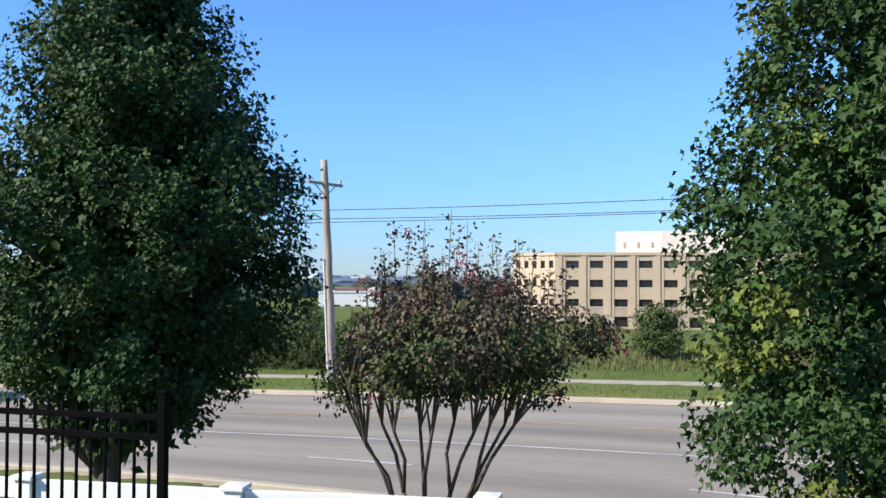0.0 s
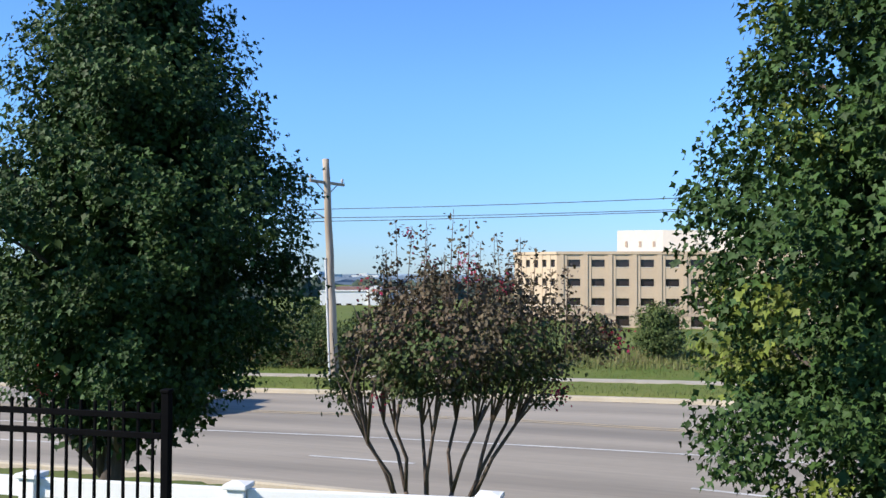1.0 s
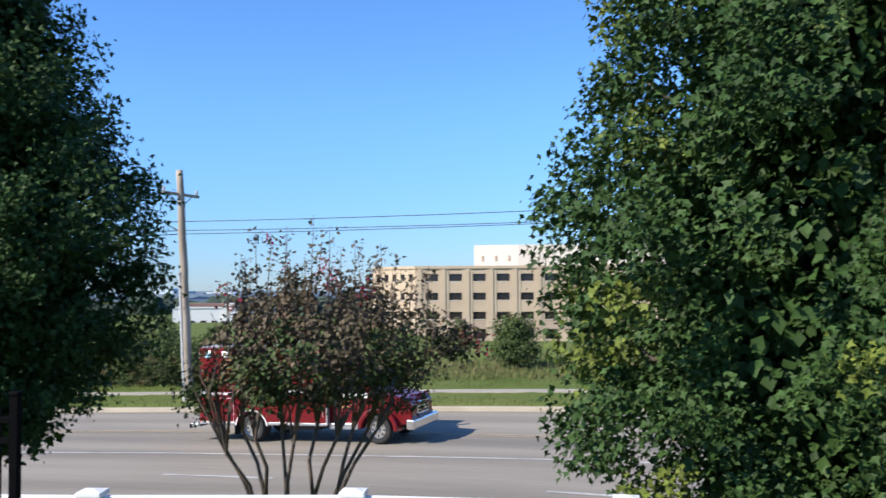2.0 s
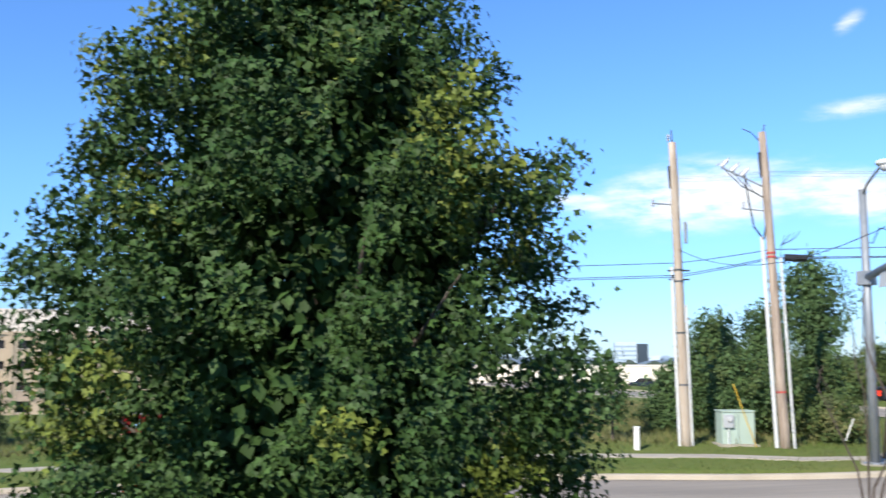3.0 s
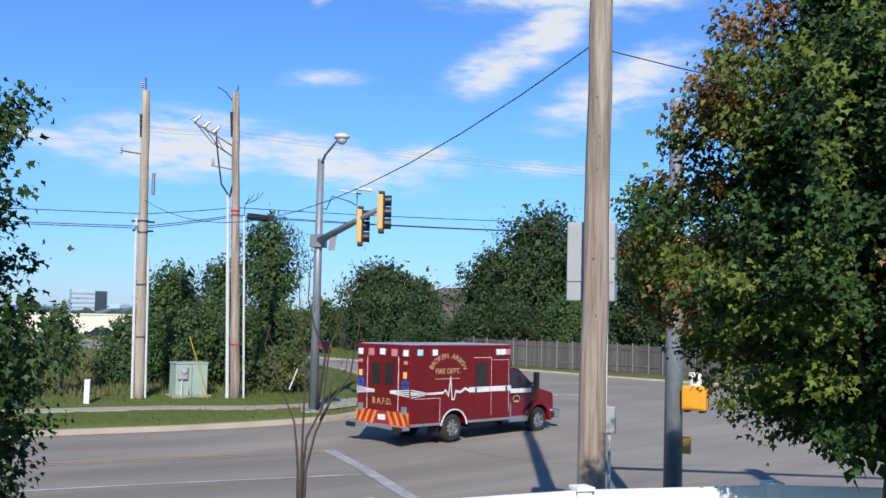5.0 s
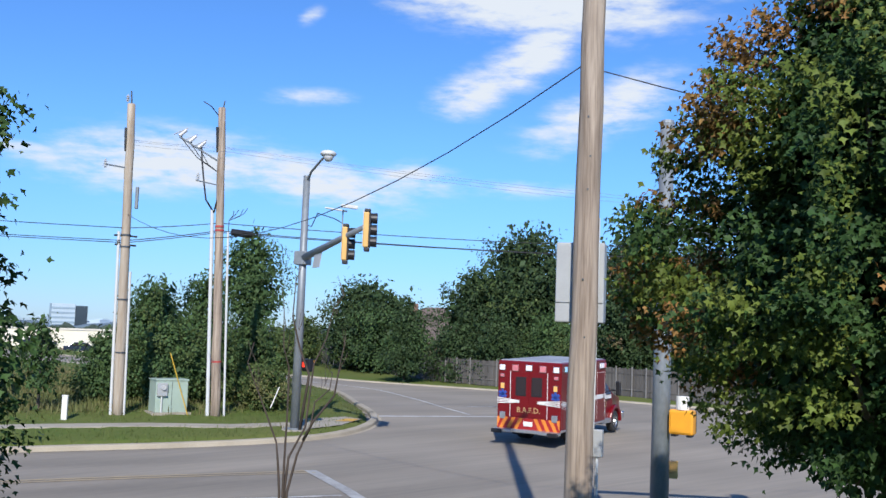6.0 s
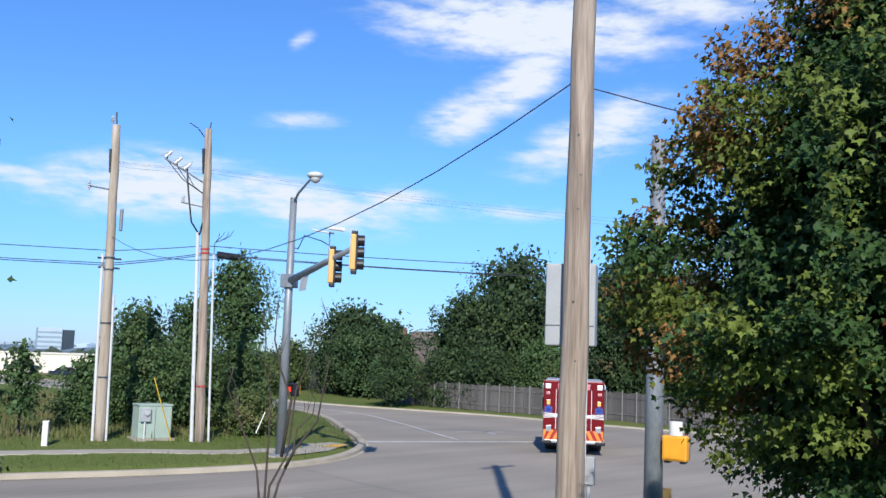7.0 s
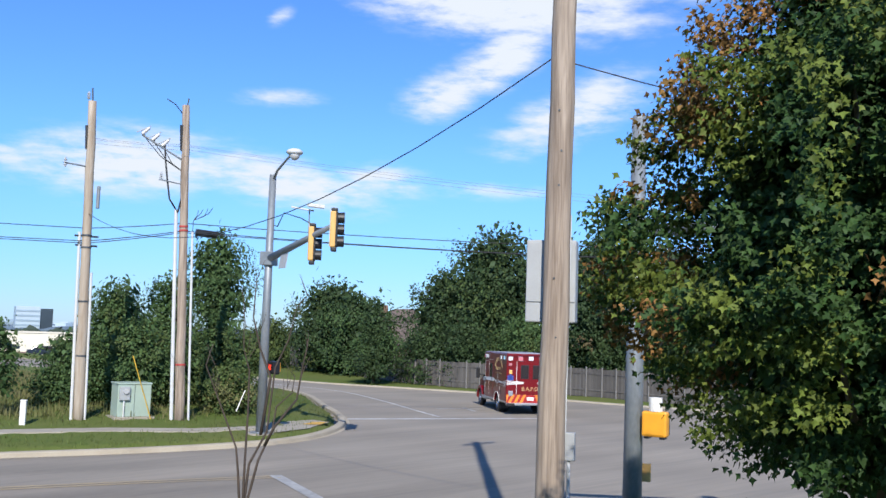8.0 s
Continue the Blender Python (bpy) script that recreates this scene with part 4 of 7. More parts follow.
def signal_head(at, yaw, label, parent=None, glow=None):
    """A three-lens traffic signal, lenses facing its local -y."""
    t = thing("traffic_signal", Matrix.Translation(at) @ pose(0, 0, 0, 0, 0, yaw) @ Matrix.Scale(0.87, 4), label, "traffic light", "signal heads on the mast arms")
    part("housing", B(-0.19, 0.19, -0.06, 0.14, -0.62, 0.62, 0.04), M["signal_yellow"], t)
    part("face", B(-0.185, 0.185, -0.12, -0.05, -0.61, 0.61, 0.02), M["black_plastic"], t)
    part("end_cap", B(-0.17, 0.17, -0.1, 0.12, 0.62, 0.74, 0.03), M["black_plastic"], t)
    part("end_cap", B(-0.15, 0.15, -0.1, 0.1, -0.76, -0.62, 0.03), M["black_plastic"], t)
    for k, mm in enumerate(("lamp_red", "lamp_amber", "car_glass")):
        z = 0.41 - 0.41 * k
        bm = bmesh.new()
        n = 14
        for i in range(n):
            a0, a1 = math.pi * (-0.4 + 1.8 * i / n), math.pi * (-0.4 + 1.8 * (i + 1) / n)
            pr = [(math.cos(a) * r, y, math.sin(a) * r) for a, r, y in ((a0, 0.185, -0.12), (a1, 0.185, -0.12), (a1, 0.195, -0.34), (a0, 0.195, -0.34))]
            pr2 = [(x * 0.93, y, zz * 0.93) for x, y, zz in pr]
            vs = [bm.verts.new((x, y, zz + z)) for x, y, zz in pr + pr2]
            for f in ((0, 1, 2, 3), (7, 6, 5, 4), (0, 4, 5, 1), (3, 2, 6, 7)):
                bm.faces.new([vs[j] for j in f])
        bmesh.ops.remove_doubles(bm, verts=bm.verts, dist=1e-4)
        part("visor", bm, M["black_plastic"], t)
        bm = bmesh.new()
        bmesh.ops.create_uvsphere(bm, u_segments=14, v_segments=8, radius=0.155, matrix=pose(0, -0.09, z) @ Matrix.Diagonal((1, 0.35, 1, 1)))
        part("lens", bm, M["black_plastic"], t, "unlit dark lens", True)
    for x in (0.26,):
        part("bracket", R((x, 0.16, -0.55), (x, 0.16, 0.75), 0.018, 0.018, 6), M["conduit"], t)
        for z in (-0.55, 0.55):
            part("bracket", R((x, 0.16, z), (0.1, 0.1, z), 0.016, 0.016, 6), M["conduit"], t)
    return t


def far_signal():
    foot = Vector((31.0, 16.42, float(road_z(31)) + 0.2))
    t = thing("signal_mast", Matrix.Translation(foot), "galvanised steel signal mast with a street light arm", "signal mast")
    H = 10.13 - foot.z
    part("pole", R((0, 0, 0), (-0.03, -0.02, H), 0.17, 0.12, 12), M["steel"], t, smooth=True)
    part("cap", R((-0.03, -0.02, H), (-0.03, -0.02, H + 0.05), 0.13, 0.11, 12), M["steel"], t)
    part("base_plate", B(-0.28, 0.28, -0.28, 0.28, -0.05, 0.05, 0.01), M["steel"], t)
    foot2 = part("footing", R((0, 0, -0.4), (0, 0, 0.0), 0.48, 0.46, 16), M["concrete"], t)
    tip = Vector((26.8, 11.95, 7.9)) - foot
    joint = Vector((-0.02, -0.02, 7.17 - foot.z))
    part("mast_arm", R(joint, tip, 0.135, 0.075, 12), M["steel"], t, smooth=True)
    part("arm_flange", B(-0.24, 0.24, -0.24, 0.24, joint.z - 0.24, joint.z + 0.24, 0.02), M["steel"], t)
    lum = Vector((29.9, 15.1, 10.72)) - foot
    tube_ob("lamp_arm", [(-0.03, -0.02, H - 0.2), (-0.25, -0.3, H + 0.15), (lum.x * 0.75, lum.y * 0.75, lum.z - 0.12), lum], [0.05, 0.045, 0.04, 0.04], M["steel"], t, 8)
    bm = bmesh.new()
    bmesh.ops.create_uvsphere(bm, u_segments=14, v_segments=8, radius=0.24, matrix=Matrix.Translation(lum + Vector((-0.12, -0.12, 0))) @ Matrix.Diagonal((1.2, 1.2, 0.55, 1)))
    part("lamp_head", bm, M["conduit"], t, "pale cobra-head street lamp", True)
    bm = bmesh.new()
    bmesh.ops.create_uvsphere(bm, u_segments=12, v_segments=8, radius=0.18, matrix=Matrix.Translation(lum + Vector((-0.14, -0.14, -0.1))))
    part("lamp_globe", bm, M["ceramic"], t, "hazy glass refractor", True)
    q = joint.lerp(tip, 0.62)
    part("camera_post", R(q, q + Vector((0, 0, 0.95)), 0.025, 0.025, 6), M["steel"], t)
    part("camera_bar", R(q + Vector((-0.3, 0.5, 0.98)), q + Vector((0.1, -0.1, 0.9)), 0.03, 0.03, 6), M["conduit"], t)
    part("camera_housing", box(bmesh.new(), -0.3, 0.3, -0.07, 0.07, -0.05, 0.06, 0.02, m=Matrix.Translation(q + Vector((-0.05, -0.25, 1.03))) @ pose(0, 0, 0, 0, 0, -30)), M["marker"], t, "white detection camera")
    q = joint.lerp(tip, 0.27)
    part("plate", box(bmesh.new(), -0.3, 0.3, -0.01, 0.01, -0.62, -0.1, 0.005, m=Matrix.Translation(q) @ pose(0, 0, 0, 8, 0, 50)), M["grey_box"], t, "small blank metal plate under the arm")
    tube_ob("feed_cable", [joint + Vector((0.1, -0.1, 1.2)), joint.lerp(tip, 0.12) + Vector((0, 0, 1.0)), joint.lerp(tip, 0.22) + Vector((0, 0, 1.35)), joint.lerp(tip, 0.5) + Vector((0, 0, 0.8)), joint.lerp(tip, 0.62) + Vector((0, 0, 0.5))], 0.018, M["cable"], t, 5)
    signal_head((28.1, 13.35, 7.42), 22, "yellow traffic signal head with black visors on the arm")
    signal_head((26.8, 12.02, 7.72), 22, "yellow traffic signal head with black visors at the arm tip")
    pedestrian_signal((31.28, 16.15, 3.35), -115, "far pedestrian signal with a lit red hand", True)
    part("push_button", B(0.12, 0.2, -0.1, 0.02, 1.0, 1.3, 0.01), M["signal_yellow"], t, "yellow push button box")


def pedestrian_signal(at, yaw, label, lit=False):
    t = thing("pedestrian_signal", Matrix.Translation(at) @ pose(0, 0, 0, 0, 0, yaw) @ Matrix.Scale(0.88, 4), label, "pedestrian signal")
    part("housing", B(-0.24, 0.24, -0.12, 0.12, -0.24, 0.24, 0.035), M["ped_yellow"] if not lit else M["black_plastic"], t)
    part("visor", B(-0.23, 0.23, -0.2, -0.1, -0.22, 0.23, 0.02), M["black_plastic"], t)
    part("hinge", B(-0.2, -0.1, -0.1, 0.1, -0.28, -0.235, 0.01), M["black_plastic"], t)
    part("hinge", B(0.1, 0.2, -0.1, 0.1, -0.28, -0.235, 0.01), M["black_plastic"], t)
    if lit:
        part("lens", B(-0.10, 0.05, -0.208, -0.198, -0.1, 0.1, 0.0), M["red_glow"], t, "glowing red symbol")
        part("back_shell", B(-0.22, 0.22, 0.06, 0.16, -0.2, 0.2, 0.03), M["ped_yellow"], t)
    else:
        part("rib", B(-0.2, 0.2, 0.12, 0.13, -0.2, 0.2, 0.004), M["ped_yellow"], t)
        part("collar", R((0.0, 0, 0.24), (0.0, 0, 0.5), 0.13, 0.125, 14), M["marker"], t, "white sleeve on top")
    return t


def near_signal():
    foot = Vector((17.46, 2.02, land_z(17.46, 2.02)))
    t = thing("signal_mast", Matrix.Translation(foot), "thick galvanised steel signal mast at the near corner", "signal mast")
    part("pole", R((0, 0, -0.3), (0.0, -0.04, 8.58 - foot.z), 0.175, 0.125, 16), M["steel"], t, smooth=True)
    part("cap", R((0, -0.04, 8.58 - foot.z), (0, -0.04, 8.64 - foot.z), 0.13, 0.11, 14), M["steel"], t)
    part("base_plate", B(-0.3, 0.3, -0.3, 0.3, -0.02, 0.06, 0.01), M["steel"], t)
    tip = Vector((18.6, -6.4, 7.2)) - foot
    joint = Vector((0, -0.03, 6.6 - foot.z))
    part("mast_arm", R(joint, tip, 0.12, 0.07, 12), M["steel"], t, smooth=True)
    part("push_button", B(0.1, 0.22, -0.3, -0.12, 2.3 - foot.z, 2.6 - foot.z, 0.01), M["signal_yellow"], t)
    for k in (0.45, 0.9):
        q = foot + joint.lerp(tip, k)
        signal_head((q.x, q.y, q.z - 0.25), 85, "yellow traffic signal head on the near mast arm")
    pedestrian_signal((17.28, 1.62, 3.31), 80, "bright yellow pedestrian signal housing seen from behind")


utility_poles()
overhead_lines()
far_signal()
near_signal()


# ---- fences and small street things ----
def vinyl_fence():
    posts = [(-6.45, 7.95), (-4.72, 7.45), (-2.99, 6.98), (-1.42, 6.65), (0.30, 6.36), (2.0, 5.85), (3.65, 5.1), (5.2, 4.15), (6.75, 2.95), (8.15, 1.6), (9.2, 0.1), (9.85, -1.6), (10.2, -3.4), (10.4, -5.2)]
    f = thing("rail_fence", pose(0, 0, 0), "white vinyl post and rail fence with capped posts", "fence")
    top = 3.28
    for i, (x, y) in enumerate(posts):
        p = part("post", B(-0.064, 0.064, -0.064, 0.064, 1.2, top - 0.04, 0.006), M["vinyl"], f)
        a = Vector(posts[min(i + 1, len(posts) - 1)]) - Vector(posts[max(i - 1, 0)])
        p.matrix_world = pose(x, y, 0, 0, 0, math.degrees(math.atan2(a.y, a.x)))
        bm = B(-0.085, 0.085, -0.085, 0.085, top - 0.06, top - 0.025, 0.006)
        vs = [bm.verts.new(v) for v in ((-0.075, -0.075, top - 0.026), (0.075, -0.075, top - 0.026), (0.075, 0.075, top - 0.026), (-0.075, 0.075, top - 0.026), (0, 0, top - 0.01))]
        for q in ((0, 1, 4), (1, 2, 4), (2, 3, 4), (3, 0, 4)):
            bm.faces.new([vs[k] for k in q])
        part("cap", bm, M["vinyl"], p)
    for a, b in zip(posts, posts[1:]):
        a, b = Vector(a), Vector(b)
        d = b - a
        for z in (top - 0.13, top - 0.53, top - 0.93):
            r = part("rail", B(0.07, d.length - 0.07, -0.025, 0.025, -0.07, 0.07, 0.006), M["vinyl"], f)
            r.matrix_world = pose(a.x, a.y, z, 0, 0, math.degrees(math.atan2(d.y, d.x)))


def iron_fence():
    f = thing("iron_fence", pose(-1.62, 5.6, 0, 0, 0, 165.6), "black wrought iron picket fence with square posts", "fence")
    for x in (0.0, 2.4):
        p = part("post", B(x - 0.025, x + 0.025, -0.025, 0.025, 1.6, 4.0, 0.004), M["iron"], f)
        part("cap", B(x - 0.031, x + 0.031, -0.031, 0.031, 4.0, 4.025, 0.008), M["iron"], p)
    for z in (3.865, 3.75, 2.0):
        part("rail", B(0.03, 2.4, -0.015, 0.015, z - 0.018, z + 0.018, 0.003), M["iron"], f)
    for k in range(24):
        x = 0.09 + 0.0965 * k
        if x < 2.35:
            part("picket", B(x - 0.008, x + 0.008, -0.008, 0.008, 1.85, 3.945, 0.002, seg=1), M["iron"], f)


def street_furniture():
    z = land_z(32.3, 22.8)
    c = thing("utility_cabinet", pose(32.0, 22.5, z - 0.05, 0, 0, -38), "pale green steel utility cabinet on a pad", "utility box")
    part("body", B(-0.62, 0.62, -0.45, 0.45, 0.08, 1.28, 0.02), M["cabinet"], c)
    part("lid", B(-0.65, 0.65, -0.48, 0.48, 1.28, 1.34, 0.015), M["cabinet"], c)
    part("pad", B(-0.75, 0.75, -0.6, 0.6, -0.1, 0.08, 0.01), M["concrete"], c)
    part("seam", B(-0.008, 0.008, -0.456, -0.45, 0.12, 1.25), M["dark_steel"], c)
    mt = part("meter_panel", B(-0.58, -0.2, -0.56, -0.45, 0.7, 1.2, 0.015), M["grey_box"], c, "grey meter panel on the side")
    part("meter_glass", R((-0.36, -0.57, 1.02), (-0.36, -0.62, 1.02), 0.1, 0.09, 14), M["ceramic"], mt)
    part("conduit", R((-0.4, -0.5, 0.0), (-0.4, -0.5, 0.72), 0.03, 0.03, 8), M["conduit"], c)
    g = thing("guy_guard", pose(31.9, 21.7, z - 0.1), "leaning yellow plastic guy wire guard", "marker pole")
    part("tube", R((0.15, -0.1, 0.0), (-0.35, 0.5, 2.4), 0.02, 0.02, 8), M["marker_yellow"], g)
    z = land_z(28.2, 24.5)
    m = thing("cable_marker", pose(28.4, 24.3, z, 0, 0, 35), "white plastic cable marker post in the verge", "marker post")
    part("body", B(-0.15, 0.15, -0.1, 0.1, -0.1, 0.82, 0.03), M["marker"], m)
    part("cap", B(-0.16, 0.16, -0.11, 0.11, 0.82, 0.86, 0.015), M["marker"], m)
    z = land_z(34.4, 19.8)
    s = thing("stake", pose(33.6, 18.9, land_z(33.6, 18.9)), "leaning white stake beside the shrubs", "stake")
    part("rod", R((0, 0, 0.35), (0.35, -0.15, 1.15), 0.022, 0.022, 6), M["marker"], s)


vinyl_fence()
iron_fence()
street_furniture()


# ---- near trees ----
def near_trees():
    g = land_z(-4.62, 13.2)
    p = [(z - g, r * 0.88) for z, r in ((2.55, 0.5), (2.75, 1.15), (3.2, 1.8), (3.8, 2.13), (4.6, 2.42), (5.13, 2.66), (5.8, 2.52), (6.4, 2.25), (6.9, 2.0), (7.7, 1.65), (8.5, 1.12), (9.2, 0.6), (9.8, 0.15))]
    tree("maple_tree", (-4.62, 13.2, g), p, "dense dark green maple street tree, shaded side towards the yard", [M["maple"]], 0.072, 600, 165, 0.72, 0.12, (0.17, 0.06), 7.5, 16, 3,
         LEAF, LEAF_FACES, fork=1.15, forks=((-0.75, 0.1, 1.75), (0.5, -0.2, 1.75), (0.95, 0.3, 2.0), (-0.3, -0.5, 1.9), (-1.2, -0.2, 2.1)), centre=(0.36, 0.0), rough=0.16, group="street maples", holes=0.42)
    g = land_z(4.62, 7.74)
    p = [(z - g, r * 0.87) for z, r in ((2.5, 1.0), (2.7, 1.8), (3.0, 2.5), (3.6, 2.75), (4.2, 2.78), (5.0, 2.7), (5.53, 2.62), (6.06, 2.62), (6.91, 2.3), (7.65, 1.83), (8.18, 1.4), (9.2, 0.85), (10.2, 0.2))]
    tree("maple_tree", (4.62, 7.74, g), p, "tall full maple street tree, glossy green leaves", [M["maple"], M["maple_b"]], 0.064, 800, 165, 0.6, 0.1, (0.17, 0.06), 7.2, 16, 8,
         LEAF, LEAF_FACES, fork=0.9, rough=0.16, group="street maples", second=[0.76, 0.24], holes=0.4, hollow=(210.8, -0.6, 3.7 - g, 0.7, 7.3 - g, 0.24))
    g = land_z(8.85, -0.86)
    p = [(z - g, r * 0.95) for z, r in ((3.7, 0.9), (3.78, 1.25), (3.9, 1.5), (4.05, 1.68), (4.32, 1.86), (4.67, 2.06), (4.93, 2.24), (5.33, 2.3), (5.81, 2.33), (6.21, 2.22), (6.74, 1.95), (7.05, 1.8), (7.4, 1.4), (8.2, 0.9), (8.9, 0.2))]
    tree("maple_tree", (8.85, -0.86, g), p, "maple street tree turning brown and orange in patches", [M["maple"], M["maple_b"], M["maple_brown"]], 0.054, 800, 165, 0.48, 0.083, (0.14, 0.06), 7.4, 16, 21,
         LEAF, LEAF_FACES, fork=1.6, centre=(0, -0.26), rough=0.16, group="street maples", second=[0.38, 0.4, 0.22], patch=0.35, holes=0.42)


def crape_myrtle():
    rng = np.random.RandomState(12)
    g = land_z(-0.2, 12.0)
    t = thing("crape_myrtle", pose(-0.2, 12.0, g), "crape myrtle with bare stems, rusty leaves and crimson blossom", "shrub tree")
    stems, tips = [], []
    ends = [(-0.92, 0.1, 1.95), (-0.8, -0.5, 2.0), (-0.62, 0.4, 2.1), (-0.35, -0.4, 2.1), (-0.1, 0.5, 2.2), (0.15, -0.3, 2.15), (0.42, 0.3, 2.2), (0.7, -0.4, 2.1), (0.95, 0.3, 2.15), (1.3, -0.1, 2.2), (1.15, 0.6, 2.2)]
    for k, e in enumerate(ends):
        e = Vector(e)
        mate = Vector(ends[k - 1 if k % 2 else min(k + 1, len(ends) - 1)])
        both = (e + mate) / 2
        b = Vector((both.x * 0.2 + 0.02, both.y * 0.25, -0.1))
        split = b.lerp(both, 0.42 + 0.1 * math.sin(k // 2 * 2.3)) + Vector((-both.x * 0.1 + 0.05 * math.sin(k // 2 * 5.1), 0.05 * math.cos(k // 2 * 3.7), 0))
        w = [split, split.lerp(e, 0.35) + Vector((rng.randn() * 0.05, rng.randn() * 0.05, 0.04)), split.lerp(e, 0.7) + Vector((rng.randn() * 0.05, rng.randn() * 0.05, 0)), e]
        if k % 2 == 0:
            tube_ob("trunk", [b, b.lerp(split, 0.5) + Vector((rng.randn() * 0.04, rng.randn() * 0.04, 0)), split], [0.04, 0.034, 0.03], M["smooth_bark"], t, 7)
        tube_ob("stem", w, [0.027, 0.024, 0.021, 0.017], M["smooth_bark"], t, 7)
        for j in range(5):
            q = e + Vector((rng.randn() * 0.25 + e.x * 0.12, rng.randn() * 0.3, 0.5 + rng.rand() * 0.9))
            stems.append(tube([w[2], e.lerp(q, 0.4) + Vector((rng.randn() * 0.05, 0, 0)), q], [0.016, 0.011, 0.004], 5))
            tips.append(q)
    vs, fs = join(stems)
    o = new("twig_spray", mesh_from("twig_spray", vs, fs, M["smooth_bark"], True))
    o.parent = t
    tagged(o, kind="stuff")
    # body of the crown: wide low in the middle, leaning to one side, loose below
    bins = {"myrtle": ([], []), "myrtle_red": ([], [])}
    for prof, n, per, dx, dy in (([(2.2, 0.5), (2.4, 0.95), (2.7, 1.3), (3.0, 1.4), (3.25, 1.15), (3.5, 0.75), (3.7, 0.35)], 300, 46, 0.2, 0), ([(2.15, 0.4), (2.4, 0.7), (2.7, 0.95), (3.0, 0.95), (3.4, 0.5)], 150, 40, 0.2, 0),
                                 ([(1.98, 0.12), (2.15, 0.28), (2.45, 0.36), (2.8, 0.22)], 34, 34, -0.95, 0.1), ([(2.7, 0.2), (2.95, 0.38), (3.2, 0.33), (3.35, 0.1)], 34, 36, 2.0, 0), ([(2.05, 0.2), (2.25, 0.45), (2.6, 0.4), (2.9, 0.2)], 36, 36, 1.35, 0.1)):
        p, d, c = spray_crown(prof, rng, n, per, 0.45, 0.075, 1.0, 0.35, 0.65)
        p[..., 0] += dx + (p[..., 2] - 2.4) * 0.2
        p[..., 1] = p[..., 1] * 0.85 + dy
        rust = c[:, 2] + rng.randn(len(c)) * 0.4 + 0.25 * np.sin(c[:, 0] * 4) + (0.5 if dx > 2 else 0) > 2.85
        for sel, m in ((~rust, "myrtle"), (rust, "myrtle_red")):
            bins[m][0].append(p[sel].reshape(-1, 3)), bins[m][1].append(d[sel].reshape(-1, 3))
    for m, (p, d) in bins.items():
        p, d = np.concatenate(p), np.concatenate(d)
        ok = (p[:, 2] < 2.65 + (p[:, 0] + 1.3) * 1.0) & (p[:, 2] < 3.9 - (p[:, 0] - 1.0) * 0.6)
        o = new("crown", leaf_mesh("crown", p[ok], 0.06, rng, M[m], out=d[ok]))
        o.parent = t
    # upright seed shoots with small leaves
    sh, leaf, bloom = [], [], []
    for k in range(46):
        x = rng.uniform(-0.8, 1.9)
        y = rng.uniform(-0.7, 0.7)
        h = 3.75 + rng.rand() * 0.7 - max(0, -0.3 - x) * 1.15 - max(0, x - 0.9) * 0.75
        a, b = Vector((x, y, 2.7)), Vector((x + rng.randn() * 0.08, y + rng.randn() * 0.08, h))
        sh.append(tube([a, a.lerp(b, 0.5) + Vector((rng.randn() * 0.02, 0, 0)), b], [0.009, 0.007, 0.003], 4))
        for j in range(64):
            q = a.lerp(b, 0.15 + 0.85 * rng.rand())
            leaf.append((q.x + rng.randn() * 0.055, q.y + rng.randn() * 0.055, q.z))
        if k % 16 == 0:
            bloom += [(b.x + rng.randn() * 0.07, b.y + rng.randn() * 0.07, b.z - 0.1 + rng.randn() * 0.08) for _ in range(30)]
    for x, z in ((0.42, 3.82), (0.5, 3.68), (0.95, 3.5), (2.35, 2.85), (2.25, 3.0), (1.6, 2.2), (-0.55, 2.2)):
        bloom += [(x + rng.randn() * 0.09, rng.randn() * 0.3, z + rng.randn() * 0.09) for _ in range(70)]
    vs, fs = join(sh)
    o = new("shoot_spray", mesh_from("shoot_spray", vs, fs, M["smooth_bark"], True))
    o.parent = t
    tagged(o, kind="stuff")
    o = new("shoot_leaves", leaf_mesh("shoot_leaves", leaf, 0.058, rng, M["myrtle_red"]))
    o.parent = t
    o = new("blossom", leaf_mesh("blossom", bloom, 0.045, rng, M["petal"]))
    o.parent = t
    tagged(o, "crimson crinkled blossom")


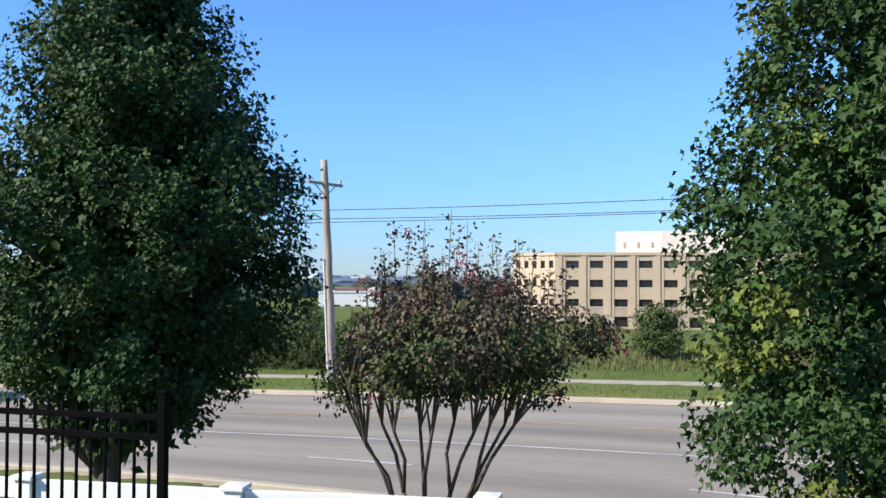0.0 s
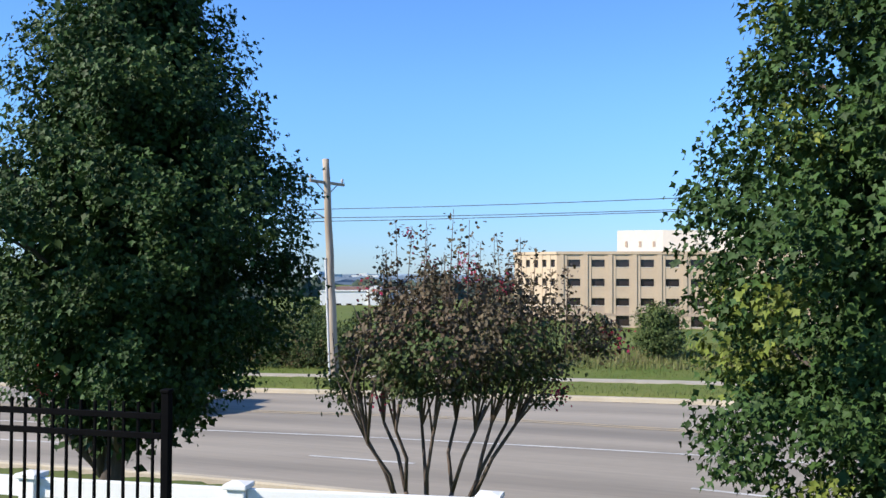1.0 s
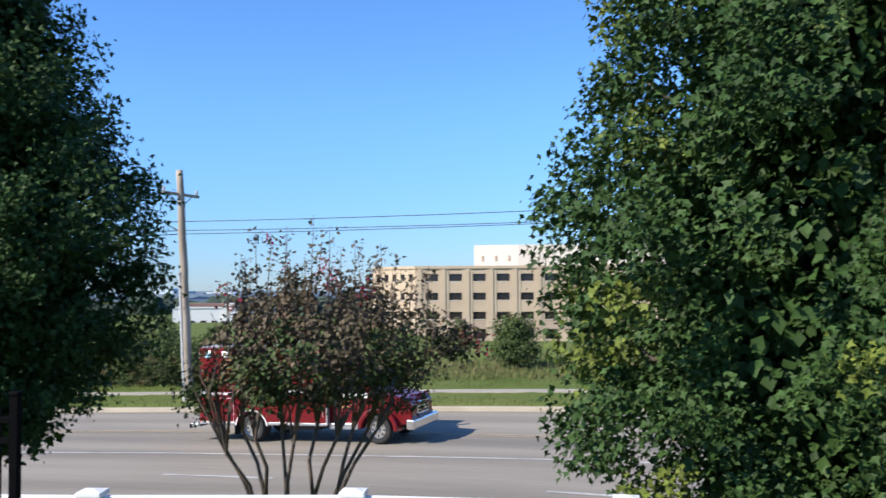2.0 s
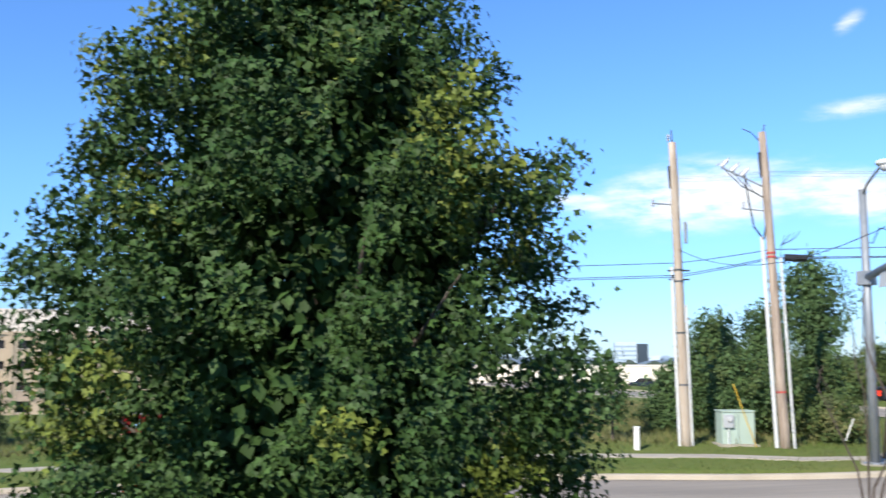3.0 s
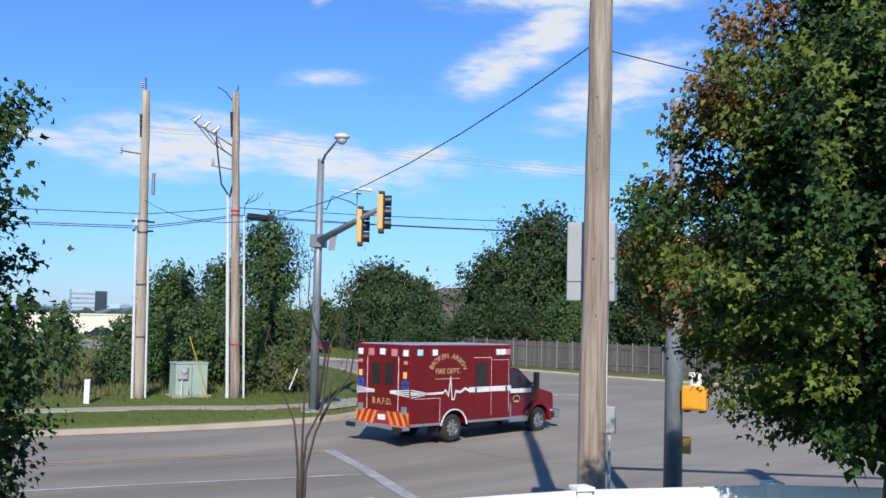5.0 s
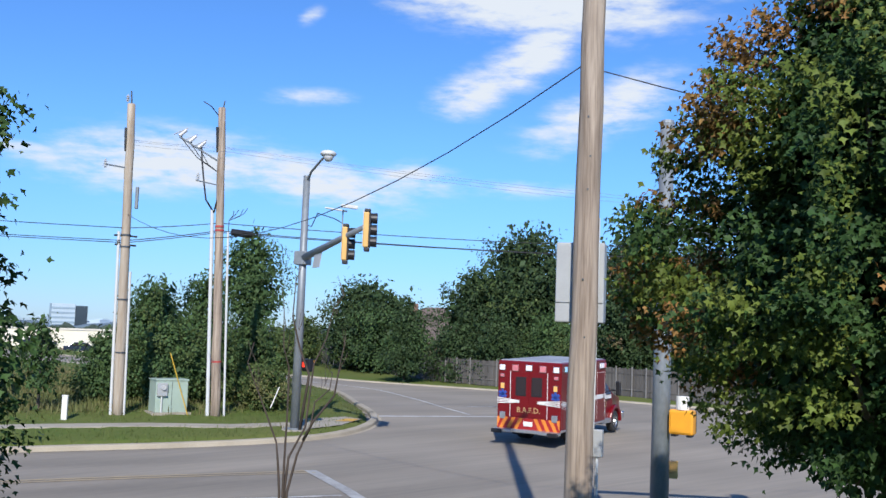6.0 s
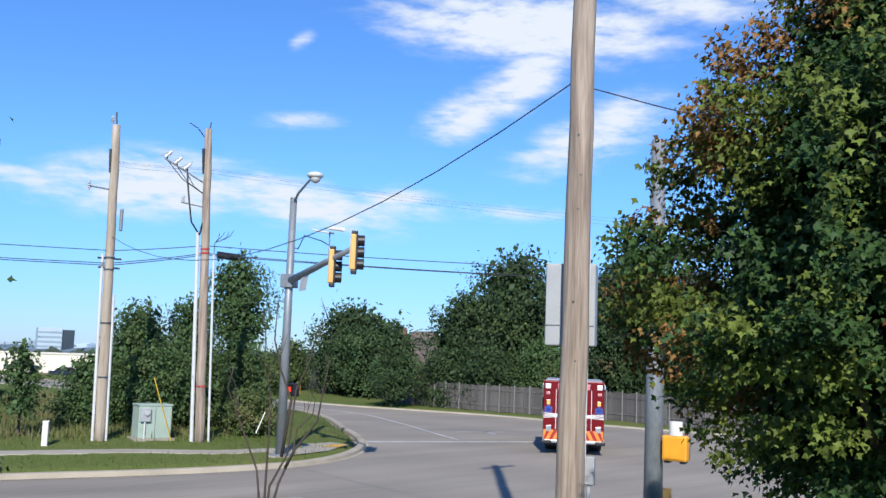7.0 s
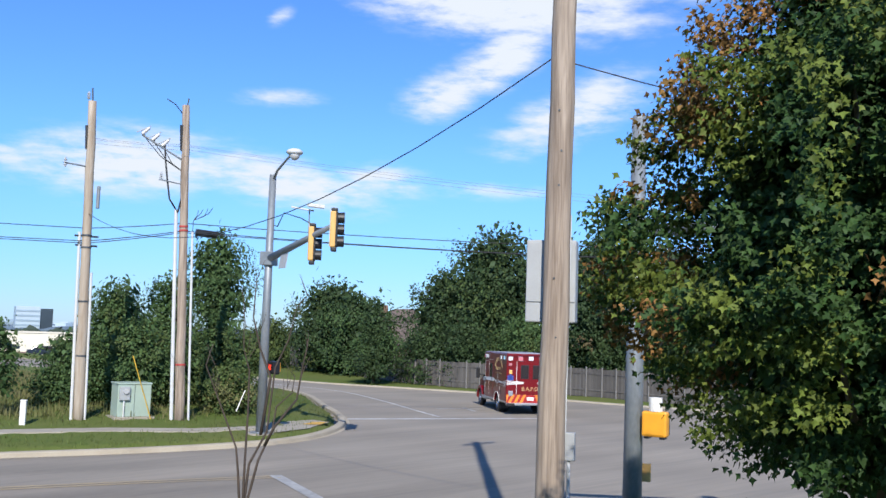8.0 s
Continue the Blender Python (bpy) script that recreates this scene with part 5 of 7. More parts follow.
def bare_sapling():
    rng = np.random.RandomState(5)
    x, y = 12.73, 6.81
    g = land_z(x, y)
    t = thing("bare_sapling", pose(x, y, g), "thin leafless multi-stemmed sapling behind the fence", "sapling")
    z0 = 2.30 - g
    # each stem: sideways reach and height of its bends
    stems = [((-0.05, 0), (-0.09, 0.42), (-0.13, 0.72), (-0.42, 1.42), (-0.6, 1.85), (-0.52, 2.15)), ((0, 0), (0, 0.5), (0.01, 1.2), (0, 1.8), (-0.09, 2.1), (-0.12, 2.75)),
             ((0.02, 0), (0.06, 0.5), (0.28, 0.94), (0.36, 1.85), (0.53, 2.25), (0.62, 2.7), (0.77, 2.9)), ((0.06, 0), (0.18, 0.54), (0.36, 0.98), (0.4, 1.3), (0.61, 1.5), (0.64, 1.75)),
             ((0.26, 0.75), (0.38, 1.02), (0.67, 1.42), (0.73, 1.9), (0.78, 2.2)), ((0.2, 0.9), (0.3, 1.7), (0.14, 2.1), (0.02, 2.55), (0.04, 3.1))]
    for st in stems:
        if st[0][1] == 0:
            st = ((st[0][0] * 0.6, -z0 - 0.1),) + st
        off = rng.randn() * 0.1
        pts = [Vector((u * 0.49 + 0.87 * off * k / 3, -u * 0.87 + 0.49 * off * k / 3, h + z0)) for k, (u, h) in enumerate(st)]
        n = len(pts)
        tube_ob("stem", pts, [0.021 * (1 - k / n) ** 1.1 + 0.003 for k in range(n)], M["dark_twig"], t, 6)
        tw = []
        for j in range(4):
            q = pts[-3].lerp(pts[-1], rng.rand())
            e = Vector((rng.randn() * 0.1, rng.randn() * 0.1, 0.3))
            tw.append(tube([q, q + e * 0.5 + Vector((rng.randn() * 0.02, 0, 0)), q + e], [0.006, 0.005, 0.002], 4))
        vs, fs = join(tw)
        o = new("twig_spray", mesh_from("twig_spray", vs, fs, M["dark_twig"]))
        o.parent = t
        tagged(o, kind="stuff")


near_trees()
crape_myrtle()
bare_sapling()


# ---- trees and thickets across the road ----
def bush(name, x, y, top, r, label, leaves, seed, size=0.16, clumps=220, per=20, low=0.15, second=None, shape="round", category="shrub", trunk=0.06, group="", gaps=0.0, rough=0.25):
    g = land_z(x, y)
    h = top - g
    if shape == "round":
        pr = [(h * low, r * 0.75), (h * (low + 0.12), r * 0.97), (h * 0.5, r), (h * 0.7, r * 0.92), (h * 0.86, r * 0.7), (h * 0.95, r * 0.42), (h, r * 0.12)]
    elif shape == "tall":
        pr = [(h * 0.46, r * 0.4), (h * 0.54, r * 0.85), (h * 0.7, r), (h * 0.84, r * 0.88), (h * 0.94, r * 0.55), (h, r * 0.15)]
    else:
        pr = [(h * 0.15, r * 0.75), (h * 0.28, r), (h * 0.45, r * 0.82), (h * 0.65, r * 0.55), (h * 0.85, r * 0.25), (h, r * 0.05)]
    th = max(0.13, r * 0.1)
    return tree(name, (x, y, g), pr, label, leaves, size * 0.6, int(clumps * 0.85), int(per * 2.7), th * 4.0, th * 1.05, (trunk, trunk * 0.4), h * 0.8, 8, seed, rough=rough * 1.5, category=category, group=group, holes=gaps + 0.3, second=second)


def north_thicket():
    # x, y, top, radius, kind
    rows = [(36.3, 26.6, 6.6, 1.5), (39.4, 26.0, 7.0, 1.5), (34.2, 27.1, 4.1, 1.5), (35.2, 24.7, 4.8, 1.8), (37.6, 24.4, 4.6, 1.6), (38.2, 27.8, 6.0, 1.6), (40.6, 24.0, 5.4, 1.4)]
    for k, (x, y, top, r) in enumerate(rows):
        bush("thicket_shrub", x, y, top, r, "dense green volunteer shrub in the rough verge", [M["cottonwood"], M["scrub"]], 30 + k, 0.17, 240, 20, 0.03, [0.55, 0.45], group="verge thicket")
    bush("cottonwood_tree", 43.4, 25.9, 9.5, 2.0, "young cottonwood with airy grey green crown", [M["cottonwood"]], 41, 0.2, 190, 18, category="tree", shape="tall", trunk=0.1, gaps=0.2)
    bush("sapling", 29.6, 26.6, 4.7, 0.75, "leafy green sapling in rough grass", [M["cottonwood"]], 42, 0.16, 60, 16, 0.25, gaps=0.2)
    bush("verge_shrub", 35.6, 20.3, 3.0, 1.0, "low rough green shrub beside the pole", [M["scrub"], M["tall_grass"]], 43, 0.15, 110, 18, 0.02)
    bush("verge_shrub", 37.6, 21.6, 2.9, 1.3, "low rough green shrub beside the pole", [M["scrub"], M["tall_grass"]], 44, 0.15, 120, 18, 0.02)
    rows = [(-6.6, 47.6, 2.5, 1.6), (-8.2, 48.6, 2.8, 1.5), (-5.0, 47.2, 2.2, 1.3), (-10.0, 49.4, 3.0, 1.7), (-3.2, 46.6, 1.9, 1.2), (-12.2, 50.2, 2.8, 1.7), (-15, 51, 2.9, 1.8), (-1.4, 46.0, 1.7, 1.0)]
    for k, (x, y, top, r) in enumerate(rows):
        bush("hedge_shrub", x, y, top, r, "rusty green shrub at the back of the verge", [M["scrub"], M["scrub_rust"]], 60 + k, 0.13, 150, 18, 0.02, [0.6, 0.4], group="verge hedge")
    bush("small_tree", 10.0, 45.0, 3.3, 1.25, "small round green tree in the meadow", [M["scrub"]], 71, 0.15, 160, 18, 0.18, category="tree")
    for k, (x, y, s) in enumerate([(-3, 95, 1.6), (-9, 102, 1.3), (2, 90, 1.5), (-15, 110, 1.6), (-21, 108, 1.4)]):
        z = land_z(x, y)
        bush("field_tree", x, y, z + 2.6 * s, 1.1 * s, "small green tree standing in the field", [M["scrub"]], 80 + k, 0.3, 60, 14, 0.15, category="tree", group="field trees")


def east_trees():
    bush("oak_tree", 76, 34.6, 8.9, 3.6, "dark loose crowned tree behind the fence", [M["oak"], M["scrub"]], 101, 0.34, 300, 20, 0.1, category="tree", trunk=0.18, second=[0.8, 0.2], gaps=0.15)
    bush("oak_tree", 73.2, 30.6, 7.6, 3.6, "broad mid green tree behind the fence", [M["oak"], M["cottonwood"]], 102, 0.32, 360, 20, 0.06, category="tree", trunk=0.2, second=[0.5, 0.5])
    bush("ornamental_tree", 63.2, 25.2, 6.6, 1.95, "small pyramidal dark green tree on the verge", [M["oak"], M["cottonwood"]], 103, 0.2, 230, 20, 0.18, category="tree", shape="cone", trunk=0.08, second=[0.6, 0.4])
    bush("dark_shrub", 66.6, 22.4, 5.3, 2.4, "dark green shrub before the board fence", [M["oak"]], 104, 0.22, 220, 20, 0.05)
    bush("dark_shrub", 66.0, 19.2, 5.7, 2.5, "dark green shrub before the board fence", [M["oak"]], 105, 0.22, 240, 20, 0.05)
    bush("shade_tree", 71.0, 18.6, 12.6, 4.6, "large dark spreading tree with an uneven crown", [M["oak"], M["scrub"]], 106, 0.34, 520, 22, 0.12, category="tree", trunk=0.28, second=[0.78, 0.22], rough=0.32, gaps=0.1)
    bush("shade_tree", 70.0, 22.2, 9.4, 3.0, "large dark spreading tree with an uneven crown", [M["oak"]], 107, 0.32, 300, 20, 0.1, category="tree", trunk=0.2, rough=0.3)
    bush("light_shrub", 65.4, 15.0, 6.2, 2.3, "yellow green shrub over the board fence", [M["cottonwood"], M["scrub"]], 108, 0.22, 240, 20, 0.08)
    bush("shade_tree", 67.5, 10.4, 11.9, 2.9, "tall dark tree with rusty dying patches", [M["oak"], M["scrub_rust"]], 109, 0.32, 380, 20, 0.08, category="tree", trunk=0.22, second=[0.86, 0.14], rough=0.3)
    bush("shade_tree", 67.0, 5.4, 11.4, 3.1, "tall dark tree behind the board fence", [M["oak"], M["scrub_rust"]], 110, 0.32, 380, 20, 0.06, category="tree", trunk=0.22, second=[0.9, 0.1], rough=0.3)
    bush("shade_tree", 64.0, 1.6, 10.4, 3.0, "tall dark tree behind the board fence", [M["oak"]], 111, 0.32, 340, 20, 0.06, category="tree", trunk=0.22, rough=0.3)
    bush("shade_tree", 64.0, -4.5, 10.0, 3.2, "tall dark tree behind the board fence", [M["oak"]], 112, 0.32, 300, 20, 0.06, category="tree", trunk=0.22)
    for k, (x, y, top, r) in enumerate([(78.4, 41.2, 5.7, 1.9), (69, 38.2, 3.9, 1.6), (85.7, 42.2, 4.4, 1.8), (87, 50.6, 3.6, 1.8), (82, 45.5, 4.6, 1.8), (90, 47, 5.0, 2.2), (74, 44, 3.2, 1.4), (96, 58, 4.4, 2.4), (101, 66, 4.2, 2.6), (108, 72, 4.2, 2.6)]):
        bush("roadside_tree", x, y, top, r, "low green tree along the side street", [M["scrub"], M["oak"]], 120 + k, 0.26, 110, 18, 0.06, [0.6, 0.4], category="tree", group="side street trees")


def board_fence():
    line = resample(smooth_line([(84, 42), (75, 33), (67.5, 26), (63.8, 19.5), (61.4, 11), (58.2, 4.8), (57.4, -4), (58.5, -14)], 2.0), 0.9)
    f = thing("board_fence", pose(0, 0, 0), "weathered grey wooden board fence with pale steel posts", "fence")
    me = bpy.data.meshes.new("board")
    bm = B(-0.075, 0.075, -0.012, 0.012, 0, 1.0, 0.004, seg=1)
    bm.to_mesh(me)
    bm.free()
    me.materials.append(M["board"])
    pm = bpy.data.meshes.new("post")
    bm = B(-0.035, 0.035, -0.035, 0.035, -0.2, 1.85, 0.008, seg=1)
    bm.to_mesh(pm)
    bm.free()
    pm.materials.append(M["fence_post"])
    rng = random.Random(7)
    dist, last = 0.0, -9
    rest_v, rest_f = [], []
    count = 0
    for a, b in zip(line, line[1:]):
        d = b - a
        ang = math.degrees(math.atan2(d.y, d.x))
        n = max(1, round(d.length / 0.155))
        for k in range(n):
            p = a + d * ((k + 0.5) / n)
            z = land_z(p.x, p.y) if k % 6 == 0 else z
            h = 1.72 + rng.uniform(-0.03, 0.03)
            if 4 < p.y < 27 and count < 290:
                o = new("board", me)
                o.parent = f
                o.matrix_basis = pose(p.x, p.y, z + rng.uniform(0, 0.03), rng.uniform(-0.6, 0.6), rng.uniform(-0.4, 0.4), ang) @ Matrix.Diagonal((1, 1, h, 1))
                count += 1
            else:
                m = pose(p.x, p.y, z, 0, 0, ang) @ Matrix.Diagonal((0.15, 0.024, h, 1))
                o = len(rest_v)
                rest_v += [m @ Vector(c) for c in ((-.5, -.5, 0), (.5, -.5, 0), (.5, .5, 0), (-.5, .5, 0), (-.5, -.5, 1), (.5, -.5, 1), (.5, .5, 1), (-.5, .5, 1))]
                rest_f += [tuple(i + o for i in q) for q in ((0, 1, 5, 4), (1, 2, 6, 5), (2, 3, 7, 6), (3, 0, 4, 7), (4, 5, 6, 7))]
        dist += d.length
        if dist - last > 1.1:
            last = dist
            o = new("post", pm)
            o.parent = f
            nv = Vector((-d.y, d.x)).normalized() * -0.08
            o.matrix_basis = pose(a.x - nv.x * -1, a.y - nv.y * -1, land_z(a.x, a.y), 0, 0, ang)
    o = new("far_boards", mesh_from("far_boards", rest_v, rest_f, M["board"]))
    o.parent = f
    tagged(o, kind="stuff")
    for zz in (0.4, 1.4):
        vs, fs = [], []
        for i, p in enumerate(line):
            d = (line[min(i + 1, len(line) - 1)] - line[max(i - 1, 0)]).normalized()
            nv = Vector((d.y, -d.x)) * 0.05
            z = land_z(p.x, p.y) + zz
            vs += [(p.x + nv.x, p.y + nv.y, z), (p.x + nv.x, p.y + nv.y, z + 0.09)]
        fs = [(2 * i, 2 * i + 2, 2 * i + 3, 2 * i + 1) for i in range(len(line) - 1)]
        o = new("rail", mesh_from("rail", vs, fs, M["board"]))
        o.parent = f


def house(x, y, z, yaw, w, d, wall_h, ridge, label):
    t = thing("house", pose(x, y, z, 0, 0, yaw), label, "house", "houses behind the fence")
    part("wall", B(-w / 2, w / 2, -d / 2, d / 2, 0, wall_h, 0.02), M["brick"], t)
    bm = bmesh.new()
    o = 0.5
    v = [bm.verts.new(c) for c in ((-w / 2 - o, -d / 2 - o, wall_h), (w / 2 + o, -d / 2 - o, wall_h), (w / 2 + o, d / 2 + o, wall_h), (-w / 2 - o, d / 2 + o, wall_h), (-w * 0.12, 0, ridge), (w * 0.12, 0, ridge))]
    for q in ((0, 1, 5, 4), (1, 2, 5), (2, 3, 4, 5), (3, 0, 4), (3, 2, 1, 0)):
        bm.faces.new([v[k] for k in q])
    part("roof", bm, M["shingle"], t, "brown shingle hip roof")
    bm = bmesh.new()
    prism(bm, [(-w * 0.42, wall_h), (-w * 0.02, wall_h), (-w * 0.22, wall_h + (ridge - wall_h) * 0.75)], -d / 2 - 0.6, -d * 0.1)
    part("gable", bm, M["shingle"], t)
    for k in range(2):
        wx = -w * 0.25 + k * w * 0.5
        part("window", B(wx - 0.6, wx + 0.6, -d / 2 - 0.03, -d / 2 + 0.05, 1.0, 2.3, 0.01), M["dark_glass"], t)
    part("chimney", B(w * 0.2, w * 0.2 + 0.9, 0.2, 1.0, ridge - 2.0, ridge + 0.4, 0.02), M["brick"], t)


def office_block():
    """Four-storey office seen over the meadow: piers, spandrels and recessed windows."""
    t = thing("office_building", pose(0, 0, 0), "four storey beige office building with dark window bands and penthouse", "building")
    bl, bc, br = Vector((14.6, 200.0)), Vector((22.35, 190.7)), Vector((88, 176))
    back = [Vector((100, 226)), Vector((32, 241))]
    base, top = -6.4, 9.15

    def block(name, pts, z0, z1, material, label=""):
        bm = bmesh.new()
        f = bm.faces.new([bm.verts.new((p.x, p.y, z0)) for p in pts])
        r = bmesh.ops.extrude_face_region(bm, geom=[f])
        for v in r["geom"]:
            if isinstance(v, bmesh.types.BMVert):
                v.co.z = z1
        bmesh.ops.recalc_face_normals(bm, faces=bm.faces)
        return part(name, bm, material, t, label)

    inner = [bl + Vector((0.9, 0.5)), bc + Vector((0.3, 1.0)), br + Vector((-0.5, 0.9)), back[0] - Vector((0.6, 0.6)), back[1] + Vector((0.6, -0.6))]
    block("core", inner, base, top - 0.2, M["stone_band"])
    block("roof", [p + (p - Vector((55, 205))).normalized() * -0.3 for p in (bl, bc, br, *back)], top - 0.2, top - 0.05, M["stone_band"])

    def facade(a, b, bays, win_w, first):
        d = b - a
        yaw = math.degrees(math.atan2(d.y, d.x))
        L = d.length
        m = pose(a.x, a.y, 0, 0, 0, yaw)
        bay = (L - first) / bays
        rows = [(6.1, 7.55), (2.35, 3.8), (-1.45, 0.0)]
        levels = [base, -5.2, -3.2] + [z for r in rows[::-1] for z in r] + [top]

        def add(name, x0, x1, y0, y1, z0, z1, mm, label=""):
            o = part(name, B(x0, x1, y0, y1, z0, z1), mm, t, label)
            o.matrix_world = m
            return o
        for z0, z1, nm in ((7.55, 8.6, "spandrel"), (3.8, 6.1, "spandrel"), (0.0, 2.35, "spandrel"), (-3.0, -1.45, "spandrel"), (-6.4, -5.4, "plinth")):
            add(nm, 0.02, L - 0.02, 0.02, 0.5, z0, z1, M["stucco"] if nm == "spandrel" and z0 > -2 else M["stone_band"])
        add("cornice", -0.2, L + 0.2, -0.25, 0.5, 8.6, top, M["stucco"])
        add("string_course", -0.1, L + 0.1, -0.15, 0.5, -3.4, -3.0, M["stone_band"])
        for k in range(bays + 1):
            x0 = first + bay * k - (bay - win_w) / 2
            add("pier", max(0.0, x0), min(L, x0 + bay - win_w), -0.06, 0.5, base, 8.6, M["stucco"])
            if bay > 4:
                add("pilaster", max(0.0, x0 + 0.6), min(L, x0 + 1.5), -0.2, 0.0, -3.0, 8.6, M["stucco"])
        for k in range(bays):
            xc = first + bay * (k + 0.5)
            for z0, z1 in rows + [(-5.4, -3.4)]:
                w = add("window", xc - win_w / 2 + 0.05, xc + win_w / 2 - 0.05, 0.36, 0.42, z0, z1, M["dark_glass"])
                s = add("sill", xc - win_w / 2, xc + win_w / 2, -0.02, 0.36, z0 - 0.08, z0, M["stucco_pale"])
    facade(bc, br, 14, 2.6, 0.9)
    facade(bl, bc, 5, 1.2, 0.5)
    ph = [Vector((36.5, 203)), Vector((45.4, 199.5)), Vector((96, 189)), Vector((100, 205)), Vector((45, 216))]
    block("penthouse", ph, top - 0.2, 13.9, M["stucco_pale"], "plain cream rooftop plant room")
    dd = (ph[1] - ph[0])
    for k in range(3):
        q = ph[0] + dd * (0.2 + 0.3 * k)
        o = part("louvre", B(-0.25, 0.25, -0.08, 0.1, 10.4, 11.6), M["stone_band"], t)
        o.matrix_world = pose(q.x, q.y, 0, 0, 0, math.degrees(math.atan2(dd.y, dd.x)))


def far_buildings():
    s = thing("store_building", pose(-28.3, 219, 0), "long low white store with a rounded sign gable", "building")
    part("wall", B(0, 11, 0, 18, -4.5, 0.75, 0.05), M["store_white"], s)
    part("parapet", B(-0.1, 11.1, -0.15, 0.2, 0.55, 0.8), M["store_white"], s)
    part("roof", B(3, 17.5, 6, 16, 0.75, 1.5, 0.05), M["store_roof"], s)
    bm = bmesh.new()
    prism(bm, [(11, -4.5), (14, -4.5), (14, 0.7), (13.6, 1.4), (12.9, 1.75), (12.1, 1.75), (11.4, 1.4), (11, 0.7)], -0.5, 6)
    part("gable", bm, M["store_white"], s)
    part("sign", R((12.5, -0.55, 0.5), (12.5, -0.62, 0.5), 0.6, 0.6, 16), M["store_red"], s, "round red sign disc")
    part("sign_core", R((12.5, -0.63, 0.5), (12.5, -0.66, 0.5), 0.3, 0.3, 12), M["store_white"], s)
    for k in range(4):
        part("window", B(1.2 + 2.4 * k, 2.4 + 2.4 * k, -0.08, 0.1, -3.9, -2.2), M["dark_glass"], s)
    o = thing("store_building", pose(-13.5, 226, 0), "low pale shop with a blue and white front", "building")
    part("wall", B(0, 9, 0, 12, -4.5, 0.5, 0.05), M["store_white"], o)
    part("fascia", B(-0.1, 9.1, -0.2, 0.1, -0.4, 0.6), M["tower"], o)
    h = thing("far_building", pose(-95, 980, 0), "long white far building on the plain", "building")
    part("wall", B(0, 28, 0, 30, -6, 2.6), M["store_white"], h)
    part("tower", B(8, 16, 0, 20, 2.6, 4.6), M["store_white"], h)
    w = thing("warehouse", pose(86, 113, 0, 0, 0, -46), "long cream warehouse behind the field", "building")
    part("wall", B(-30, 40, 0, 20, -4, 3.1, 0.05), M["warehouse"], w)
    part("coping", B(-30.1, 40.1, -0.1, 0.3, 3.1, 3.35), M["stucco_pale"], w)
    for x in (10, 26):
        part("dock_door", B(x, x + 3, -0.06, 0.1, -3.0, 0.6), M["store_roof"], w)
    c = thing("office_tower", pose(660, 580, 0, 0, 0, -45), "pale hazy office tower far over the plain", "building")
    part("wall", B(-7, 12, 0, 30, -6, 17, 0.2), M["tower"], c)
    part("wall", B(12.2, 22, 1, 30, -6, 15.5, 0.2), M["tower_dark"], c, "dark glazed wing")
    for k in range(4):
        part("band", B(-7.2, 12.1, -0.3, 0.1, 0.5 + 4 * k, 2 + 4 * k), M["glass_pale"], c)
    rng = random.Random(3)
    for k in range(16):
        a = radians(rng.uniform(44, 54) if k < 11 else rng.uniform(-14, 2))
        d = rng.uniform(900, 2200)
        b = thing("far_building", pose(d * math.sin(a), d * math.cos(a), 0, 0, 0, rng.uniform(-50, 10)), "pale hazy block far over the plain", "building", "far town blocks")
        ww, hh = rng.uniform(8, 22), rng.uniform(0, 4)
        part("wall", B(-ww, ww, -ww, ww, -8, hh), M["tower"], b)
        part("roof", B(-ww * 0.4, ww * 0.4, -ww * 0.5, ww * 0.3, hh, hh + 3), M["tower"], b)


def parked_car(x, y, yaw, label):
    z = land_z(x, y)
    t = thing("parked_car", pose(x, y, z + 0.0, 0, 0, yaw), label, "car", "cars at the warehouse")
    bm = bmesh.new()
    prism(bm, [(-2.2, 0.35), (2.2, 0.35), (2.25, 0.75), (1.3, 0.95), (0.7, 1.45), (-1.0, 1.5), (-1.7, 1.0), (-2.25, 0.95)], -0.88, 0.88, 0.06)
    part("body", bm, M["car_dark"], t)
    for wx in (-1.35, 1.35):
        for wy in (-0.82, 0.82):
            part("wheel", R((wx, wy - 0.1, 0.33), (wx, wy + 0.1, 0.33), 0.33, 0.33, 14), M["tyre"], t)
    part("window", B(-1.2, 0.8, -0.895, 0.895, 1.0, 1.35, 0.05), M["dark_glass"], t)


def lumps(name, label, material, rings, rng, kind="stuff"):
    """Far woods: many low crown shapes on the plain."""
    vs, fs = [], []
    for (a0, a1, d0, d1, n, r, h) in rings:
        for _ in range(n):
            a, d = radians(rng.uniform(a0, a1)), rng.uniform(d0, d1)
            x, y = d * math.sin(a), d * math.cos(a)
            z = -4.5
            s, hh = r * rng.uniform(0.6, 1.4), h * rng.uniform(0.6, 1.25)
            o = len(vs)
            k = 7
            for zz, rr in ((0, 1.0), (0.45, 1.05), (0.8, 0.7), (1.0, 0.2)):
                for i in range(k):
                    w = 2 * math.pi * i / k + zz
                    q = 1 + rng.uniform(-0.28, 0.28)
                    vs.append((x + math.cos(w) * s * rr * q, y + math.sin(w) * s * rr * q, z + hh * zz * (1 + rng.uniform(-0.12, 0.12))))
            for j in range(3):
                for i in range(k):
                    fs.append((o + j * k + i, o + j * k + (i + 1) % k, o + (j + 1) * k + (i + 1) % k, o + (j + 1) * k + i))
            fs.append(tuple(o + 3 * k + i for i in range(k)))
    return tagged(new(name, mesh_from(name, vs, fs, material)), label, "woods", kind=kind)


